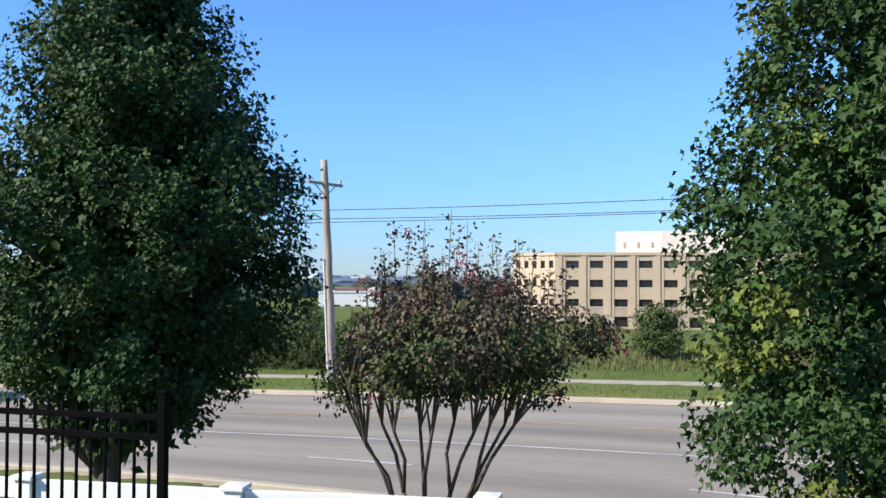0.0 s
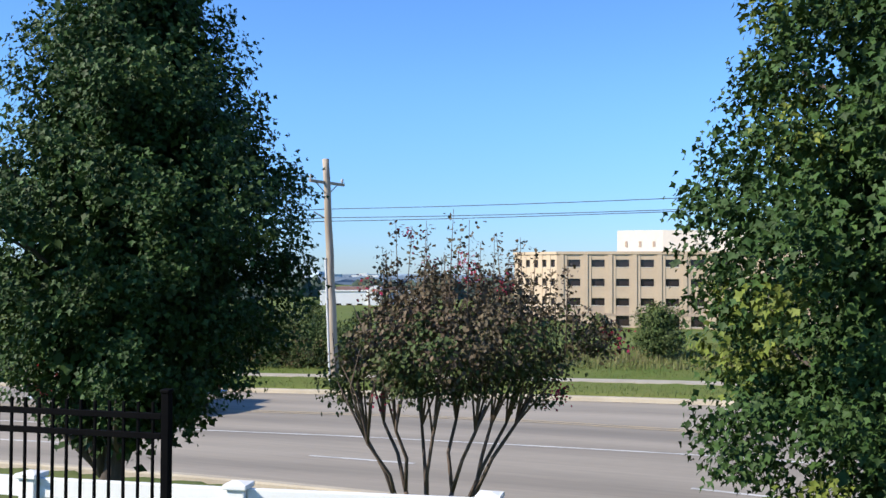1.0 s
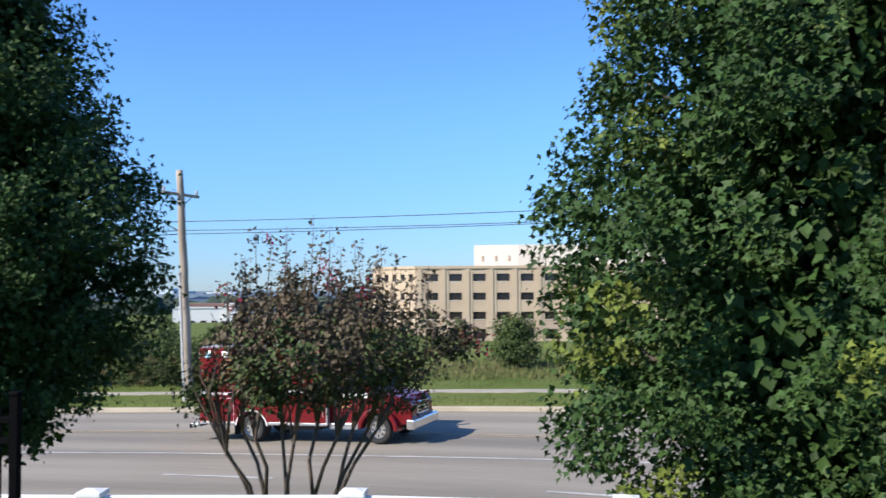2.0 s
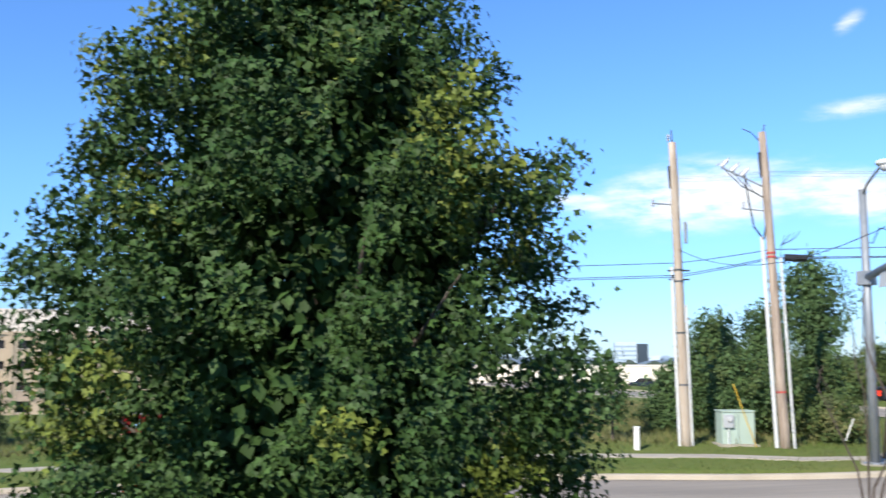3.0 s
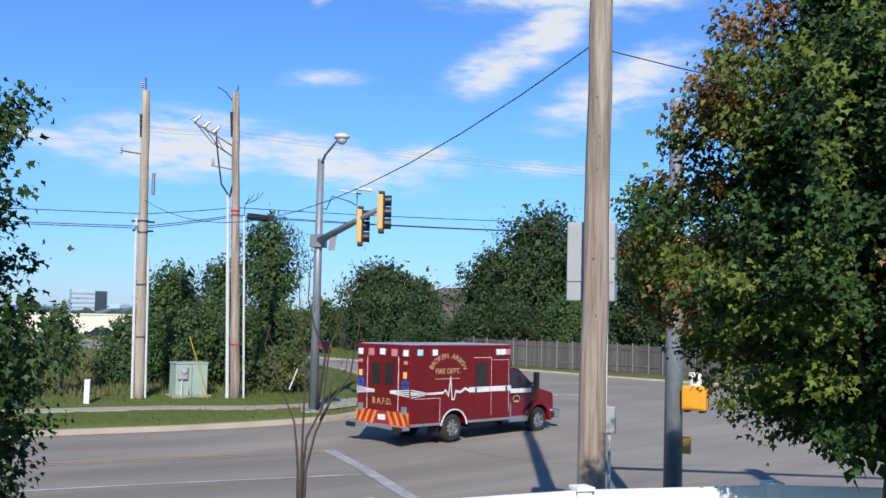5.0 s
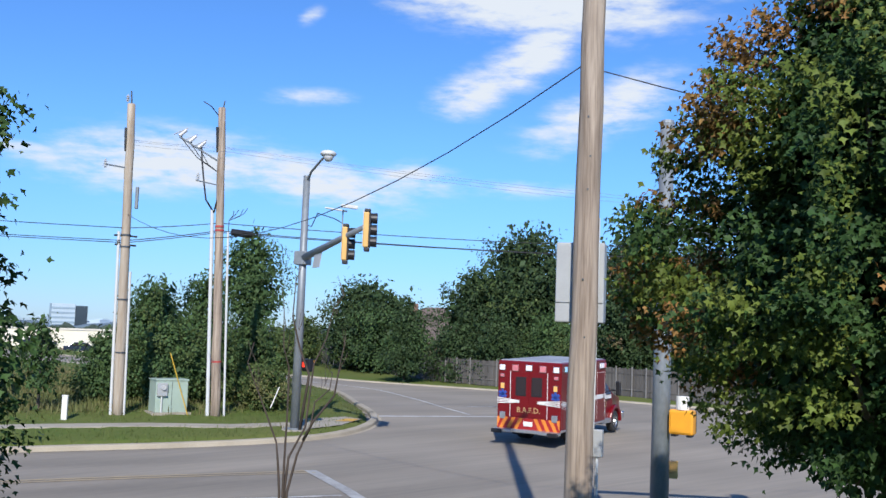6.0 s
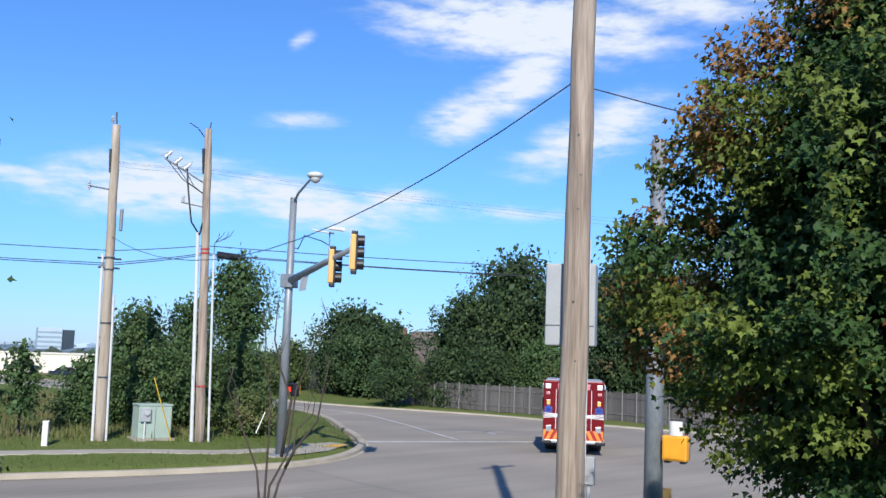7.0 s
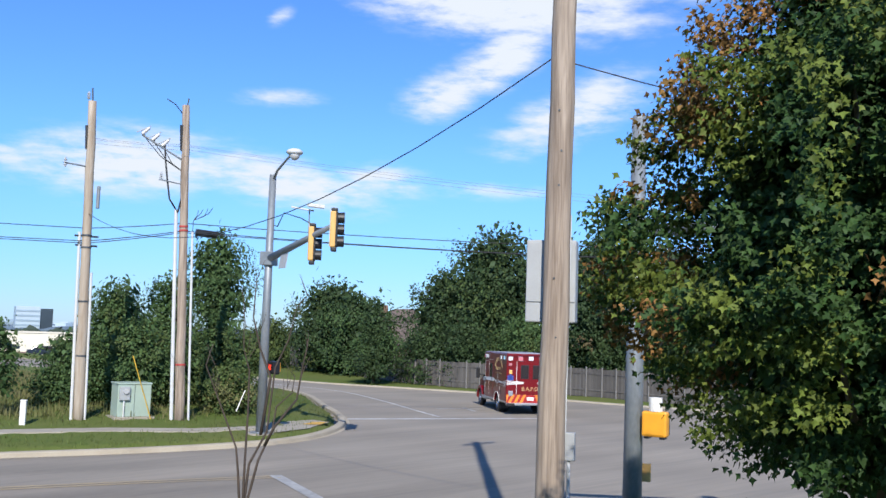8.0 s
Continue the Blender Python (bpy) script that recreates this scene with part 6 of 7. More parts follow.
def distance():
    rng = random.Random(11)
    lumps("far_woods", "band of dark green woods on the plain", M["far_wood"], [(-35, 40, 260, 420, 190, 5, 6.5), (40, 75, 190, 420, 260, 5, 6.0), (75, 125, 110, 300, 160, 5, 8)], rng)
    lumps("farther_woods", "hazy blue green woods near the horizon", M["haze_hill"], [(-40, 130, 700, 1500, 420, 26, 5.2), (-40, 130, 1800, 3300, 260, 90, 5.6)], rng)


def grass_tufts():
    """Blades along the verges and the rough field."""
    rng = np.random.RandomState(2)
    n = 95000
    x, y = rng.uniform(-16, 52, n), rng.uniform(8, 50, n)
    nn = signed(x, y, FAR_LINE)
    keep = (nn > 0.35) & (nn < 16) & ~((nn > 3.2) & (nn < 5.0) & (x < 31))
    x, y, nn = x[keep], y[keep], nn[keep]
    z, _ = land(x, y)
    short = nn < 7.5
    pts = np.stack([x, y, z - 0.01], -1)
    for sel, size, m, nm, lb in ((short, 0.13, M["blade"], "verge_grass", "short mown green grass"), (~short, 0.32, M["tall_grass"], "rough_grass", "tall dry green rough grass")):
        ob = new(nm, leaf_mesh(nm, pts[sel], size, rng, m, [(-0.09, 0, 0), (0.09, 0, 0), (0.02, 1.0, 0.12)], [(0, 1, 2)], droop=-1.25))
        tagged(ob, lb, "grass", kind="stuff")
    # tall grass at the feet of poles and shrubs
    n = 1000
    cx = np.array([(30.4, 24.6), (32.6, 21.6), (33.6, 23.6), (35.4, 20.0), (36.8, 20.8), (34.4, 22.0), (29.5, 26.0), (38.5, 22.5)])
    c = cx[rng.randint(0, len(cx), n)] + rng.randn(n, 2) * 0.8
    ok = signed(c[:, 0], c[:, 1], FAR_LINE) > 5.2
    c = c[ok]
    z, _ = land(c[:, 0], c[:, 1])
    ob = new("tall_grass", leaf_mesh("tall_grass", np.stack([c[:, 0], c[:, 1], z - 0.02], -1), 0.33, rng, M["tall_grass"], [(-0.05, 0, 0), (0.05, 0, 0), (0.02, 1.0, 0.15)], [(0, 1, 2)], droop=-1.2))
    tagged(ob, "tall weedy grass at the foot of the poles", "grass", kind="stuff")


north_thicket()
east_trees()
house(101, 37, 0.5, 60, 13, 10, 3.0, 6.9, "brick house with a brown shingle hip roof")
house(110, 55, -1.0, 60, 12, 9, 2.8, 5.0, "brick house with a low brown roof")
office_block()
far_buildings()
parked_car(103.5, 87, -46, "dark blue parked car by the warehouse")
parked_car(99.5, 90.5, -46, "dark parked car by the warehouse")
distance()
grass_tufts()
board_fence()


# ---- ambulance ----
WHEEL_R = 0.415


def arch(cx, r, n=12, z0=0.52):
    """Points of a wheel opening along a lower edge, from front to back."""
    a0 = math.asin((z0 - WHEEL_R) / r)
    return [(cx + r * math.cos(a), WHEEL_R + r * math.sin(a)) for a in [a0 + (math.pi - 2 * a0) * k / n for k in range(n + 1)]]


def side_plane(side, x, z, y=1.2, lift=0.006):
    """A pose on the body's side for flat lettering: its x runs forward on the right side, backward on the left."""
    if side < 0:
        return Matrix.Translation((x, -y - lift, z)) @ pose(0, 0, 0, 90, 0, 0)
    return Matrix.Translation((x, y + lift, z)) @ pose(0, 0, 0, 90, 0, 180)


def strip(bm, pts, half, m):
    """A flat ribbon of paint through pts in a plane."""
    for (x0, z0), (x1, z1) in zip(pts, pts[1:]):
        d = Vector((x1 - x0, z1 - z0)).normalized()
        n = Vector((-d.y, d.x)) * half
        e = d * half * 0.5
        vs = [bm.verts.new(m @ Vector((p[0], p[1], 0))) for p in ((x0 - e.x - n.x, z0 - e.y - n.y), (x1 + e.x - n.x, z1 + e.y - n.y), (x1 + e.x + n.x, z1 + e.y + n.y), (x0 - e.x + n.x, z0 - e.y + n.y))]
        bm.faces.new(vs)
    return bm


def wheel(name, parent, x, y, wide):
    w = new(name)
    w.empty_display_size = 0.1
    w.parent = parent
    w.location = (x, y, WHEEL_R)
    s = 1 if y > 0 else -1
    bm = bmesh.new()
    n = 28
    prof = [(0.25, 0.5), (0.36, 0.5), (0.40, 0.42), (WHEEL_R, 0.25), (WHEEL_R, -0.25), (0.40, -0.42), (0.36, -0.5), (0.25, -0.5)]
    vs = []
    for k in range(n):
        a = 2 * math.pi * k / n
        vs.append([bm.verts.new((r * math.cos(a), wide * h, r * math.sin(a))) for r, h in prof])
    for k in range(n):
        for j in range(len(prof) - 1):
            bm.faces.new((vs[k][j], vs[(k + 1) % n][j], vs[(k + 1) % n][j + 1], vs[k][j + 1]))
    bmesh.ops.recalc_face_normals(bm, faces=bm.faces)
    part("tyre", bm, M["tyre"], w)
    o = s * wide * 0.5
    rim = part("rim", R((0, o - s * 0.16, 0), (0, o - s * 0.05, 0), 0.255, 0.255, 24), M["chrome"], w, "chromed steel wheel rim")
    bm = bmesh.new()
    for k in range(8):
        a = 2 * math.pi * k / 8
        c, q = math.cos(a), math.sin(a)
        rod(bm, (c * 0.185, o - s * 0.045, q * 0.185), (c * 0.185, o - s * 0.05 + s * 0.006, q * 0.185), 0.032, 0.028, 8)
    part("hand_hole", bm, M["black_plastic"], rim)
    part("hub", R((0, o - s * 0.06, 0), (0, o + s * 0.02, 0), 0.09, 0.06, 14), M["chrome"], rim)
    part("rim_lip", R((0, o - s * 0.05, 0), (0, o - s * 0.01, 0), 0.262, 0.255, 24, caps=False), M["chrome"], rim)
    return w


def lamp(parent, m, w, h, material, label=""):
    base = part("light_bezel", box(bmesh.new(), -w / 2 - 0.015, w / 2 + 0.015, -h / 2 - 0.015, h / 2 + 0.015, 0, 0.02, 0.006, m=m), M["chrome"], parent)
    part("lens", box(bmesh.new(), -w / 2, w / 2, -h / 2, h / 2, 0.02, 0.05, 0.012, m=m), material, base, label)


def star(bm, m, r, w):
    for k in range(3):
        a = math.pi * k / 3
        q = m @ pose(0, 0, 0, 0, 0, math.degrees(a))
        vs = [bm.verts.new(q @ Vector(c)) for c in ((-w, -r, 0.0), (w, -r, 0.0), (w, r, 0.0), (-w, r, 0.0))]
        bm.faces.new(vs)
    return bm


def ambulance():
    t = thing("ambulance", pose(0, 0, 0), "red fire department ambulance with white stripe and gold lettering", "ambulance")
    X0, X1, HW, Z0, Z1 = -1.8, 2.54, 1.2, 0.52, 2.88
    # module
    out = [(X0, Z0)] + [(x, z) for x, z in arch(0.0, 0.53)][::-1] + [(X1, Z0), (X1, Z1), (X0, Z1)]
    bm = bmesh.new()
    prism(bm, out, -HW, HW)
    long_edges = [e for e in bm.edges if all(abs(v.co.z - Z1) < 1e-4 or abs(v.co.x - X0) < 1e-4 or abs(v.co.x - X1) < 1e-4 for v in e.verts) and e.calc_length() > 0.5]
    bmesh.ops.bevel(bm, geom=long_edges, offset=0.045, segments=3, affect="EDGES", profile=0.5)
    mod = part("module", bm, M["red_paint"], t, "red box body")
    part("roof_panel", B(X0 + 0.08, X1 - 0.08, -HW + 0.08, HW - 0.08, Z1 - 0.01, Z1 + 0.025, 0.01), M["roof_white"], t, "pale roof panel")
    part("chassis", B(-1.7, 4.9, -0.62, 0.62, 0.42, 0.75, 0.02), M["black_plastic"], t)
    part("wheel_well", B(-0.55, 0.55, -0.7, 0.7, 0.5, 0.95), M["black_plastic"], t)
    part("fuel_tank", B(0.9, 2.2, -0.95, 0.95, 0.36, 0.53, 0.03), M["black_plastic"], t)
    # cab
    bm = bmesh.new()
    cab = [(2.5, 0.5), (3.58, 0.5)] + [(x, z) for x, z in arch(4.1, 0.51)][::-1] + [(5.0, 0.55), (5.12, 0.75), (5.1, 1.15), (4.95, 1.3), (4.1, 1.47), (3.95, 1.52), (3.35, 2.08), (3.1, 2.14), (2.5, 2.14)]
    prism(bm, cab, -0.98, 0.98)
    for v in bm.verts:
        s = 1.0
        if v.co.z > 1.5:
            s *= 1 - 0.16 * (v.co.z - 1.5) / 0.64
        if v.co.x > 3.9:
            s *= 1 - 0.13 * (v.co.x - 3.9) / 1.2
        v.co.y *= s
    bmesh.ops.bevel(bm, geom=[e for e in bm.edges if e.calc_length() > 0.25], offset=0.05, segments=3, affect="EDGES", profile=0.5)
    part("cab", bm, M["red_paint"], t, "red truck cab with sloping hood")
    part("cab_joint", B(2.44, 2.58, -0.9, 0.9, 0.6, 2.05, 0.02), M["black_plastic"], t)
    for s in (-1, 1):
        bm = bmesh.new()
        pts = [(4.1 + r * math.cos(a), WHEEL_R + r * math.sin(a)) for r in (0.64,) for a in [math.pi * (-0.02 + 1.0 * k / 12) for k in range(13)]]
        inn = [(4.1 + 0.5 * math.cos(a), WHEEL_R + 0.5 * math.sin(a)) for a in [math.pi * (-0.02 + 1.0 * k / 12) for k in range(13)]]
        prism(bm, pts + inn[::-1], s * 0.7, s * 1.1)
        bmesh.ops.bevel(bm, geom=[e for e in bm.edges if abs(e.verts[0].co.y - s * 1.1) < 1e-3 and abs(e.verts[1].co.y - s * 1.1) < 1e-3], offset=0.04, segments=2, affect="EDGES", profile=0.5)
        part("fender", bm, M["red_paint"], t)
        bm = bmesh.new()
        win = [(2.68, 1.5), (3.78, 1.5), (3.34, 2.02), (2.68, 2.05)]
        vs = [bm.verts.new((x, s * (0.985 - 0.16 * 0.98 * max(0, (z - 1.5)) / 0.64 + 0.012), z)) for x, z in win]
        bm.faces.new(vs if s < 0 else vs[::-1])
        part("side_window", bm, M["dark_glass"], t)
        part("mirror", box(bmesh.new(), 3.62, 3.74, s * 1.3 - 0.1, s * 1.3 + 0.1, 1.45, 2.0, 0.04), M["black_plastic"], t)
        part("mirror_arm", R((3.66, s * 0.95, 1.6), (3.68, s * 1.25, 1.66), 0.025, 0.025, 6), M["black_plastic"], t)
        part("running_board", B(2.57, 3.5, min(s * 0.75, s * 1.1), max(s * 0.75, s * 1.1), 0.42, 0.6, 0.02), M["diamond"], t, "bright tread plate step")
        part("side_trim", B(X0 + 0.02, -0.56, s * HW - 0.012, s * HW + 0.012, 0.53, 0.61, 0.006), M["diamond"], t)
        part("side_trim", B(0.56, X1, s * HW - 0.012, s * HW + 0.012, 0.53, 0.61, 0.006), M["diamond"], t)
        bm = bmesh.new()
        ring = [(0.57 * math.cos(a), WHEEL_R + 0.57 * math.sin(a)) for a in [math.pi * (0.05 + 0.9 * k / 14) for k in range(15)]]
        prism(bm, ring + [(x * 0.53 / 0.57, WHEEL_R + (z - WHEEL_R) * 0.53 / 0.57) for x, z in ring[::-1]], s * (HW - 0.01), s * (HW + 0.02))
        part("wheel_arch_trim", bm, M["white_tape"], t)
        part("headlight", B(4.93, 5.08, min(s * 0.5, s * 0.84), max(s * 0.5, s * 0.84), 0.92, 1.12, 0.03), M["lamp_white"], t)
        part("corner_guard", B(X1 - 0.03, X1 + 0.03, s * 1.12 - 0.08, s * 1.12 + 0.08, 0.55, 1.05, 0.01), M["diamond"], t)
        # doors and compartments, drawn by thin raised frames
        for nm, x0, x1, z0, z1 in (("side_door", 0.82, 1.62, 0.72, 2.5), ("compartment_door", 1.67, 2.43, 0.78, 2.42), ("compartment_door", -1.63, -0.6, 0.64, 1.33)):
            o = part(nm, B(x0, x1, min(s * (HW - 0.01), s * (HW + 0.008)), max(s * (HW - 0.01), s * (HW + 0.008)), z0, z1, 0.004), M["red_paint"], t)
            bm = bmesh.new()
            for a in ((x1 - 0.01, x1, z0, z1), (x0, x1, z1 - 0.012, z1)):
                y0, y1 = s * (HW + 0.006), s * (HW + 0.012)
                box(bm, a[0], a[1], min(y0, y1), max(y0, y1), a[2], a[3])
            part("door_trim", bm, M["white_tape"], o)
            hx = x1 - 0.12 if nm != "side_door" else x0 + 0.1
            hz = 1.5 if z1 > 2 else 1.0
            part("handle", B(hx - 0.035, hx + 0.035, min(s * HW, s * (HW + 0.03)), max(s * HW, s * (HW + 0.03)), hz - 0.08, hz + 0.08, 0.01), M["black_plastic"], o)
        y0, y1 = s * (HW + 0.004), s * (HW + 0.018)
        wf = part("window_frame", B(0.9, 1.42, min(y0, y1), max(y0, y1), 1.6, 2.32, 0.01), M["black_plastic"], t)
        y0, y1 = s * (HW + 0.016), s * (HW + 0.023)
        part("pane", B(0.94, 1.38, min(y0, y1), max(y0, y1), 1.64, 2.28, 0.004), M["dark_glass"], wf)
        # white stripe with a heartbeat
        stripe = bmesh.new()
        y0, y1 = s * (HW + 0.009), s * (HW + 0.0145)
        box(stripe, 0.62, X1, min(y0, y1), max(y0, y1), 1.44, 1.6)
        y0, y1 = s * 0.975, s * 0.992
        box(stripe, 2.58, 3.78, min(y0, y1), max(y0, y1), 1.33, 1.47)
        m = Matrix(((1, 0, 0, 0), (0, 0, -1, s * (HW + 0.012)), (0, 1, 0, 0), (0, 0, 0, 1)))
        beat = [(0.66, 1.5), (0.45, 1.57), (0.25, 1.47), (0.05, 1.5), (-0.02, 1.26), (-0.11, 1.26), (-0.17, 1.95), (-0.26, 1.36), (-0.38, 1.56), (-0.48, 1.47), (-1.05, 1.46), (X0 + 0.02, 1.5)]
        strip(stripe, beat[:4], 0.04, m)
        strip(stripe, beat[3:10], 0.022, m)
        strip(stripe, beat[9:], 0.034, m)
        for k in range(4):
            strip(stripe, [(X0 + 0.03, 1.36 + 0.075 * k), (X0 + 0.75 - 0.05 * k, 1.46 + 0.012 * k)], 0.014, m)
        part("stripe", stripe, M["white_tape"], t, "white stripe with a heartbeat line")
        # gold lettering on an arc
        bm = bmesh.new()
        word, r, cz = "BROKEN ARROW", 0.76, 1.96
        for k, ch in enumerate(word):
            if ch != " ":
                a = radians(153 - 126 * k / (len(word) - 1))
                put(bm, letters(ch, 0.225), side_plane(s, -0.28 + (r * math.cos(a)) * (-s), cz + r * math.sin(a) * 0.78, HW, 0.008) @ pose(0, 0, 0, 0, 0, math.degrees(a) - 90))
        put(bm, letters("FIRE DEPT.", 0.225), side_plane(s, -0.28, 2.1, HW, 0.008))
        lx = part("lettering", bm, M["gold"], t, "gold arched lettering")
        bm = bmesh.new()
        for k in range(5):
            box(bm, -0.8 + 0.21 * k, -0.62 + 0.21 * k, min(s * HW, s * (HW + 0.012)), max(s * HW, s * (HW + 0.012)), 1.87, 1.895)
        part("small_lettering", bm, M["gold"], t)
        bm = bmesh.new()
        strip(bm, [(3.06 + 0.17 * math.cos(a), 1.12 + 0.13 * math.sin(a)) for a in [math.pi * k / 8 for k in range(9)]], 0.02, Matrix(((1, 0, 0, 0), (0, 0, -1, s * 0.99), (0, 1, 0, 0), (0, 0, 0, 1))))
        strip(bm, [(2.95, 1.06), (3.17, 1.06)], 0.03, Matrix(((1, 0, 0, 0), (0, 0, -1, s * 0.99), (0, 1, 0, 0), (0, 0, 0, 1))))
        part("door_crest", bm, M["gold"], t, "gold crest on the cab door")
        # warning lights along the roof edge
        for x, mm in ((-1.45, "lamp_blue"), (-0.85, "lamp_white"), (1.92, "lamp_white"), (2.14, "lamp_white"), (2.36, "lamp_red")):
            lamp(t, side_plane(s, x, 2.66, HW, 0.0), 0.19, 0.17, M[mm])
        # tail fixtures
        q = lambda y, z: Matrix.Translation((X0 - 0.002, y, z)) @ pose(0, 0, 0, 90, 0, -90)
        lamp(t, q(s * 1.02, 2.64), 0.2, 0.18, M["lamp_white"])
        lamp(t, q(s * 0.52, 2.64), 0.22, 0.2, M["lamp_red"])
        lamp(t, q(s * 1.02, 2.36), 0.14, 0.09, M["lamp_red"])
        lamp(t, q(s * 1.0, 2.0), 0.13, 0.18, M["lamp_amber"])
        lamp(t, q(s * 0.98, 0.98), 0.2, 0.22, M["diamond"])
        bm = bmesh.new()
        star(bm, q(s * 1.0, 1.72) @ Matrix.Translation((0, 0, 0.006)), 0.17, 0.05)
        part("star_emblem", bm, M["blue_tape"], t, "blue six-armed star")
        door = part("rear_door", B(X0 - 0.014, X0 + 0.01, min(s * 0.01, s * 0.7), max(s * 0.01, s * 0.7), 0.95, 2.5, 0.004), M["red_paint"], t)
        wf = part("window_frame", B(X0 - 0.026, X0 - 0.01, min(s * 0.1, s * 0.5), max(s * 0.1, s * 0.5), 1.68, 2.34, 0.01), M["black_plastic"], door)
        part("pane", B(X0 - 0.032, X0 - 0.024, min(s * 0.13, s * 0.47), max(s * 0.13, s * 0.47), 1.71, 2.31, 0.004), M["dark_glass"], wf)
        bm = bmesh.new()
        for k in range(4):
            a = [(s * 1.18, 1.40 + 0.06 * k), (s * 0.35, 1.46 + 0.02 * k)]
            strip(bm, a, 0.015, Matrix(((0, 0, -1, X0 - 0.02), (1, 0, 0, 0), (0, 1, 0, 0), (0, 0, 0, 1))))
        part("stripe", bm, M["white_tape"], t)
        part("rear_step", B(X0 - 0.32, X0, min(s * 0.5, s * 1.22), max(s * 0.5, s * 1.22), 0.44, 0.54, 0.015), M["diamond"], t)
        part("rubber_bumper", B(X0 - 0.38, X0 - 0.3, min(s * 0.85, s * 1.25), max(s * 0.85, s * 1.25), 0.4, 0.54, 0.03), M["black_plastic"], t)
        part("door_trim", B(X0 - 0.018, X0 - 0.01, min(s * 0.69, s * 0.71), max(s * 0.69, s * 0.71), 0.95, 2.52), M["white_tape"], t)
        part("mud_flap", B(-0.62, -0.6, min(s * 0.7, s * 1.15), max(s * 0.7, s * 1.15), 0.2, 0.52), M["black_plastic"], t)
    bm = bmesh.new()
    put(bm, letters("B.A.F.D.", 0.27), Matrix.Translation((X0 - 0.022, 0, 1.2)) @ pose(0, 0, 0, 90, 0, -90))
    part("lettering", bm, M["gold"], t, "gold block letters on the rear doors")
    lamp(t, Matrix.Translation((X0 - 0.002, 0, 2.66)) @ pose(0, 0, 0, 90, 0, -90), 0.22, 0.18, M["lamp_white"])
    # chevron panel
    part("chevron_panel", B(X0 - 0.02, X0 + 0.01, -1.18, 1.18, 0.55, 0.93, 0.004), M["red_dark"], t, "red reflective tail panel")
    for s in (-1, 1):
        for k in range(4):
            y = 0.2 + 0.28 * k
            pts = [(min(a, 1.18), b) for a, b in ((y, 0.93), (y + 0.14, 0.93), (y + 0.34, 0.55), (y + 0.2, 0.55))]
            bm = bmesh.new()
            vs = [bm.verts.new((X0 - 0.024, s * a, b)) for a, b in pts]
            bm.faces.new(vs if s < 0 else vs[::-1])
            part("chevron", bm, M["orange_tape"], t, "orange slanting stripe")
    part("number_plate", B(X0 - 0.036, X0 - 0.026, -0.17, 0.17, 0.66, 0.82, 0.004), M["white_tape"], t, "plain white plate")
    part("rear_bumper", B(X0 - 0.2, X0, -1.15, 1.15, 0.44, 0.55, 0.02), M["diamond"], t, "tread plate bumper")
    # cab front
    bm = bmesh.new()
    ws = [(3.97, 1.54, 0.9), (3.97, 1.54, -0.9), (3.38, 2.07, -0.76), (3.38, 2.07, 0.76)]
    off = Vector((0.53, 0, 0.59)).normalized() * 0.03
    bm.faces.new([bm.verts.new(Vector((x, y, z)) + off) for x, z, y in ws][::-1])
    part("windshield", bm, M["dark_glass"], t)
    part("front_bumper", B(4.98, 5.26, -1.02, 1.02, 0.42, 0.72, 0.05), M["chrome"], t, "big chrome front bumper")
    part("grille", B(5.04, 5.14, -0.46, 0.46, 0.8, 1.18, 0.02), M["chrome"], t)
    for k in range(3):
        part("grille_bar", B(5.13, 5.15, -0.42, 0.42, 0.85 + 0.1 * k, 0.91 + 0.1 * k, 0.004), M["black_plastic"], t)
    for y in (-0.85, -0.42, 0.0, 0.42, 0.85):
        lamp(t, Matrix.Translation((X1 + 0.002, y, 2.62)) @ pose(0, 0, 0, 90, 0, 90), 0.24, 0.17, M["lamp_red" if abs(y) > 0.5 else "lamp_white"])
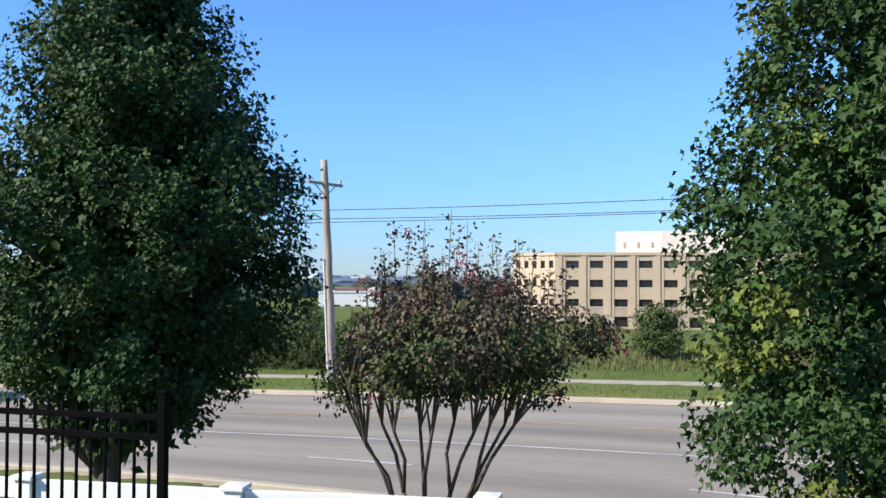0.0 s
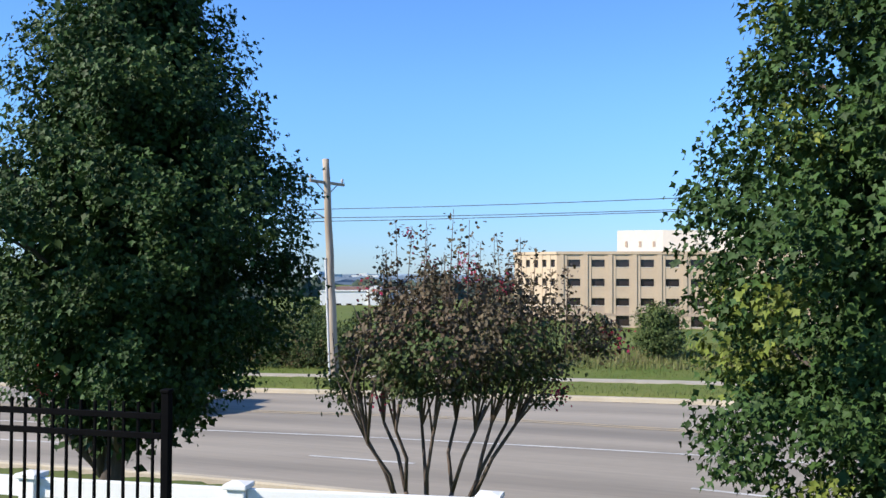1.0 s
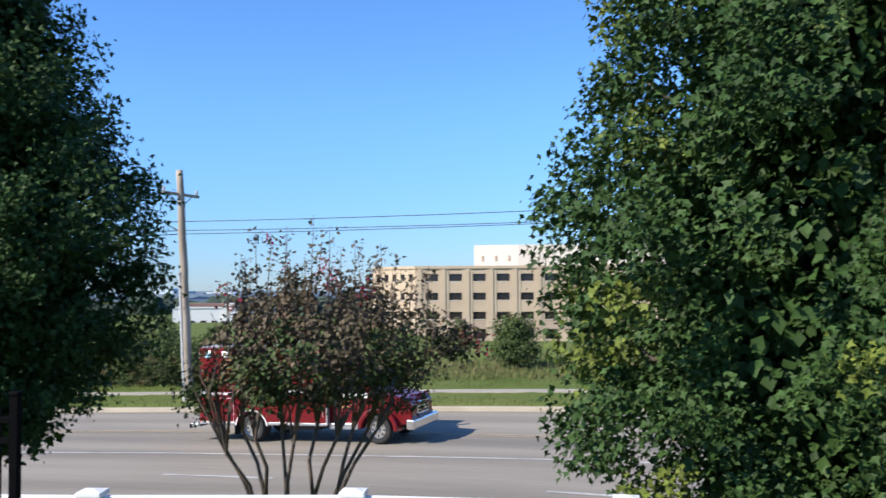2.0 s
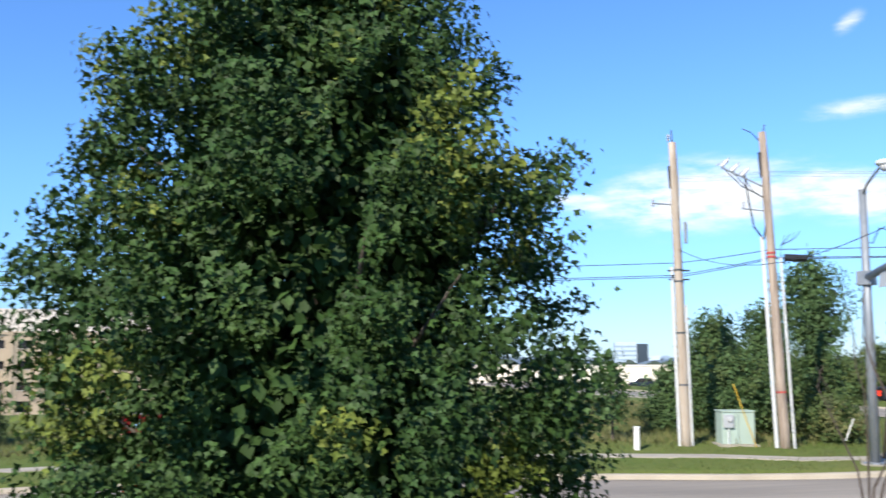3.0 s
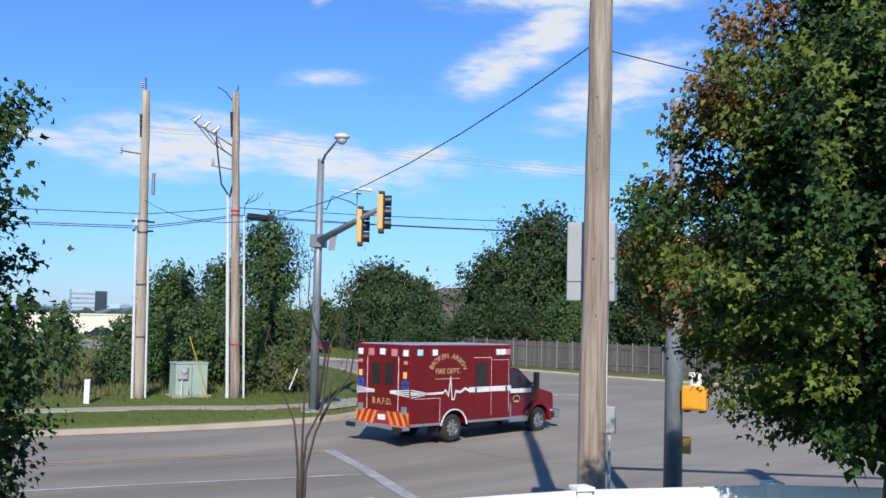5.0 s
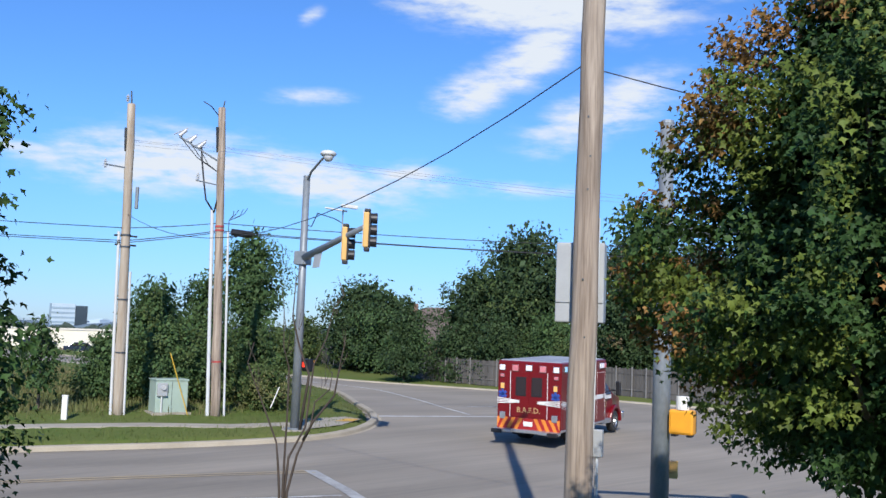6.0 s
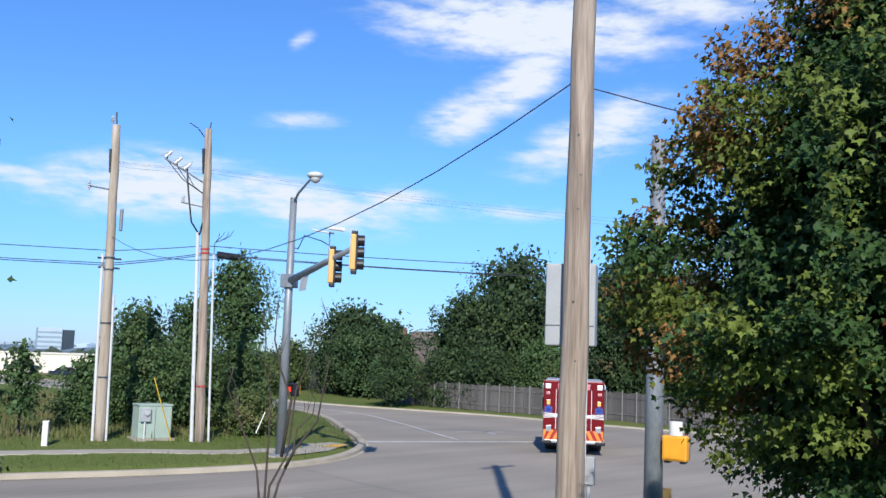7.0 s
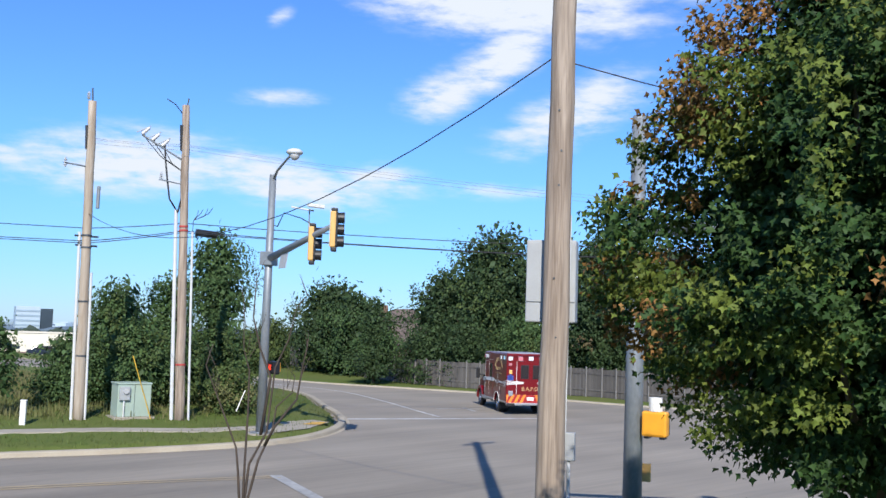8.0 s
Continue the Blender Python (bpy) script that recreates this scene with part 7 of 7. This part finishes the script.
    part("visor_fairing", B(X1, X1 + 0.35, -0.95, 0.95, 2.16, 2.34, 0.05), M["red_paint"], t)
    wheels = [wheel("wheel", t, 0.0, 0.9, 0.5), wheel("wheel", t, 0.0, -0.9, 0.5), wheel("wheel", t, 4.1, 0.92, 0.26), wheel("wheel", t, 4.1, -0.92, 0.26)]
    return t, wheels


AMBULANCE, WHEELS = ambulance()

# seconds, rear axle x, y, heading in degrees
DRIVE = [(0.0, -24.0, 40.8, -21), (0.6, -17.5, 38.0, -22.5), (1.2, -10.75, 34.9, -24), (1.8, -3.7, 31.95, -26.5), (2.3, 3.1, 29.05, -30), (2.9, 9.8, 24.5, -33.5), (3.5, 15.67, 19.53, -36.5), (4.0, 20.1, 16.05, -37),
         (4.5, 24.05, 13.15, -33), (5.0, 27.75, 10.75, -25), (5.5, 31.2, 9.0, -21), (6.0, 34.5, 8.0, -10), (6.5, 37.6, 7.55, 1), (7.0, 40.6, 8.0, 11.5), (7.5, 44.0, 9.2, 22), (8.0, 47.7, 11.1, 29)]


def motions():
    rows = []
    for t, x, y, h in DRIVE:
        grade = float(road_z(x + 0.5) - road_z(x - 0.5))
        sway = float(np.interp(t, (3.0, 4.0, 5.0, 6.0), (0, 1, 1, 0)))     # the body dips as it slows for the turn
        tilt = -math.degrees(math.atan(grade * math.cos(radians(h)))) + 1.3 * sway
        roll = math.degrees(math.atan(grade * math.sin(radians(h)))) + 1.2 * sway
        rows.append((t, Matrix.Translation((x, y, float(road_z(x)) + 0.012)) @ pose(0, 0, 0, 0, 0, h) @ pose(0, 0, 0, -roll, tilt, 0)))
    walk(AMBULANCE, rows)
    # wheels roll with the way that the axle goes
    ts = [r[0] for r in DRIVE]
    run = [0.0]
    for a, b in zip(DRIVE, DRIVE[1:]):
        run.append(run[-1] + math.hypot(b[1] - a[1], b[2] - a[2]))
    for w in WHEELS:
        p = w.location.copy()
        walk(w, [(k / 30, Matrix.Translation(p) @ Matrix.Rotation(float(np.interp(k / 30, ts, run)) / WHEEL_R, 4, "Y")) for k in range(241)])


motions()
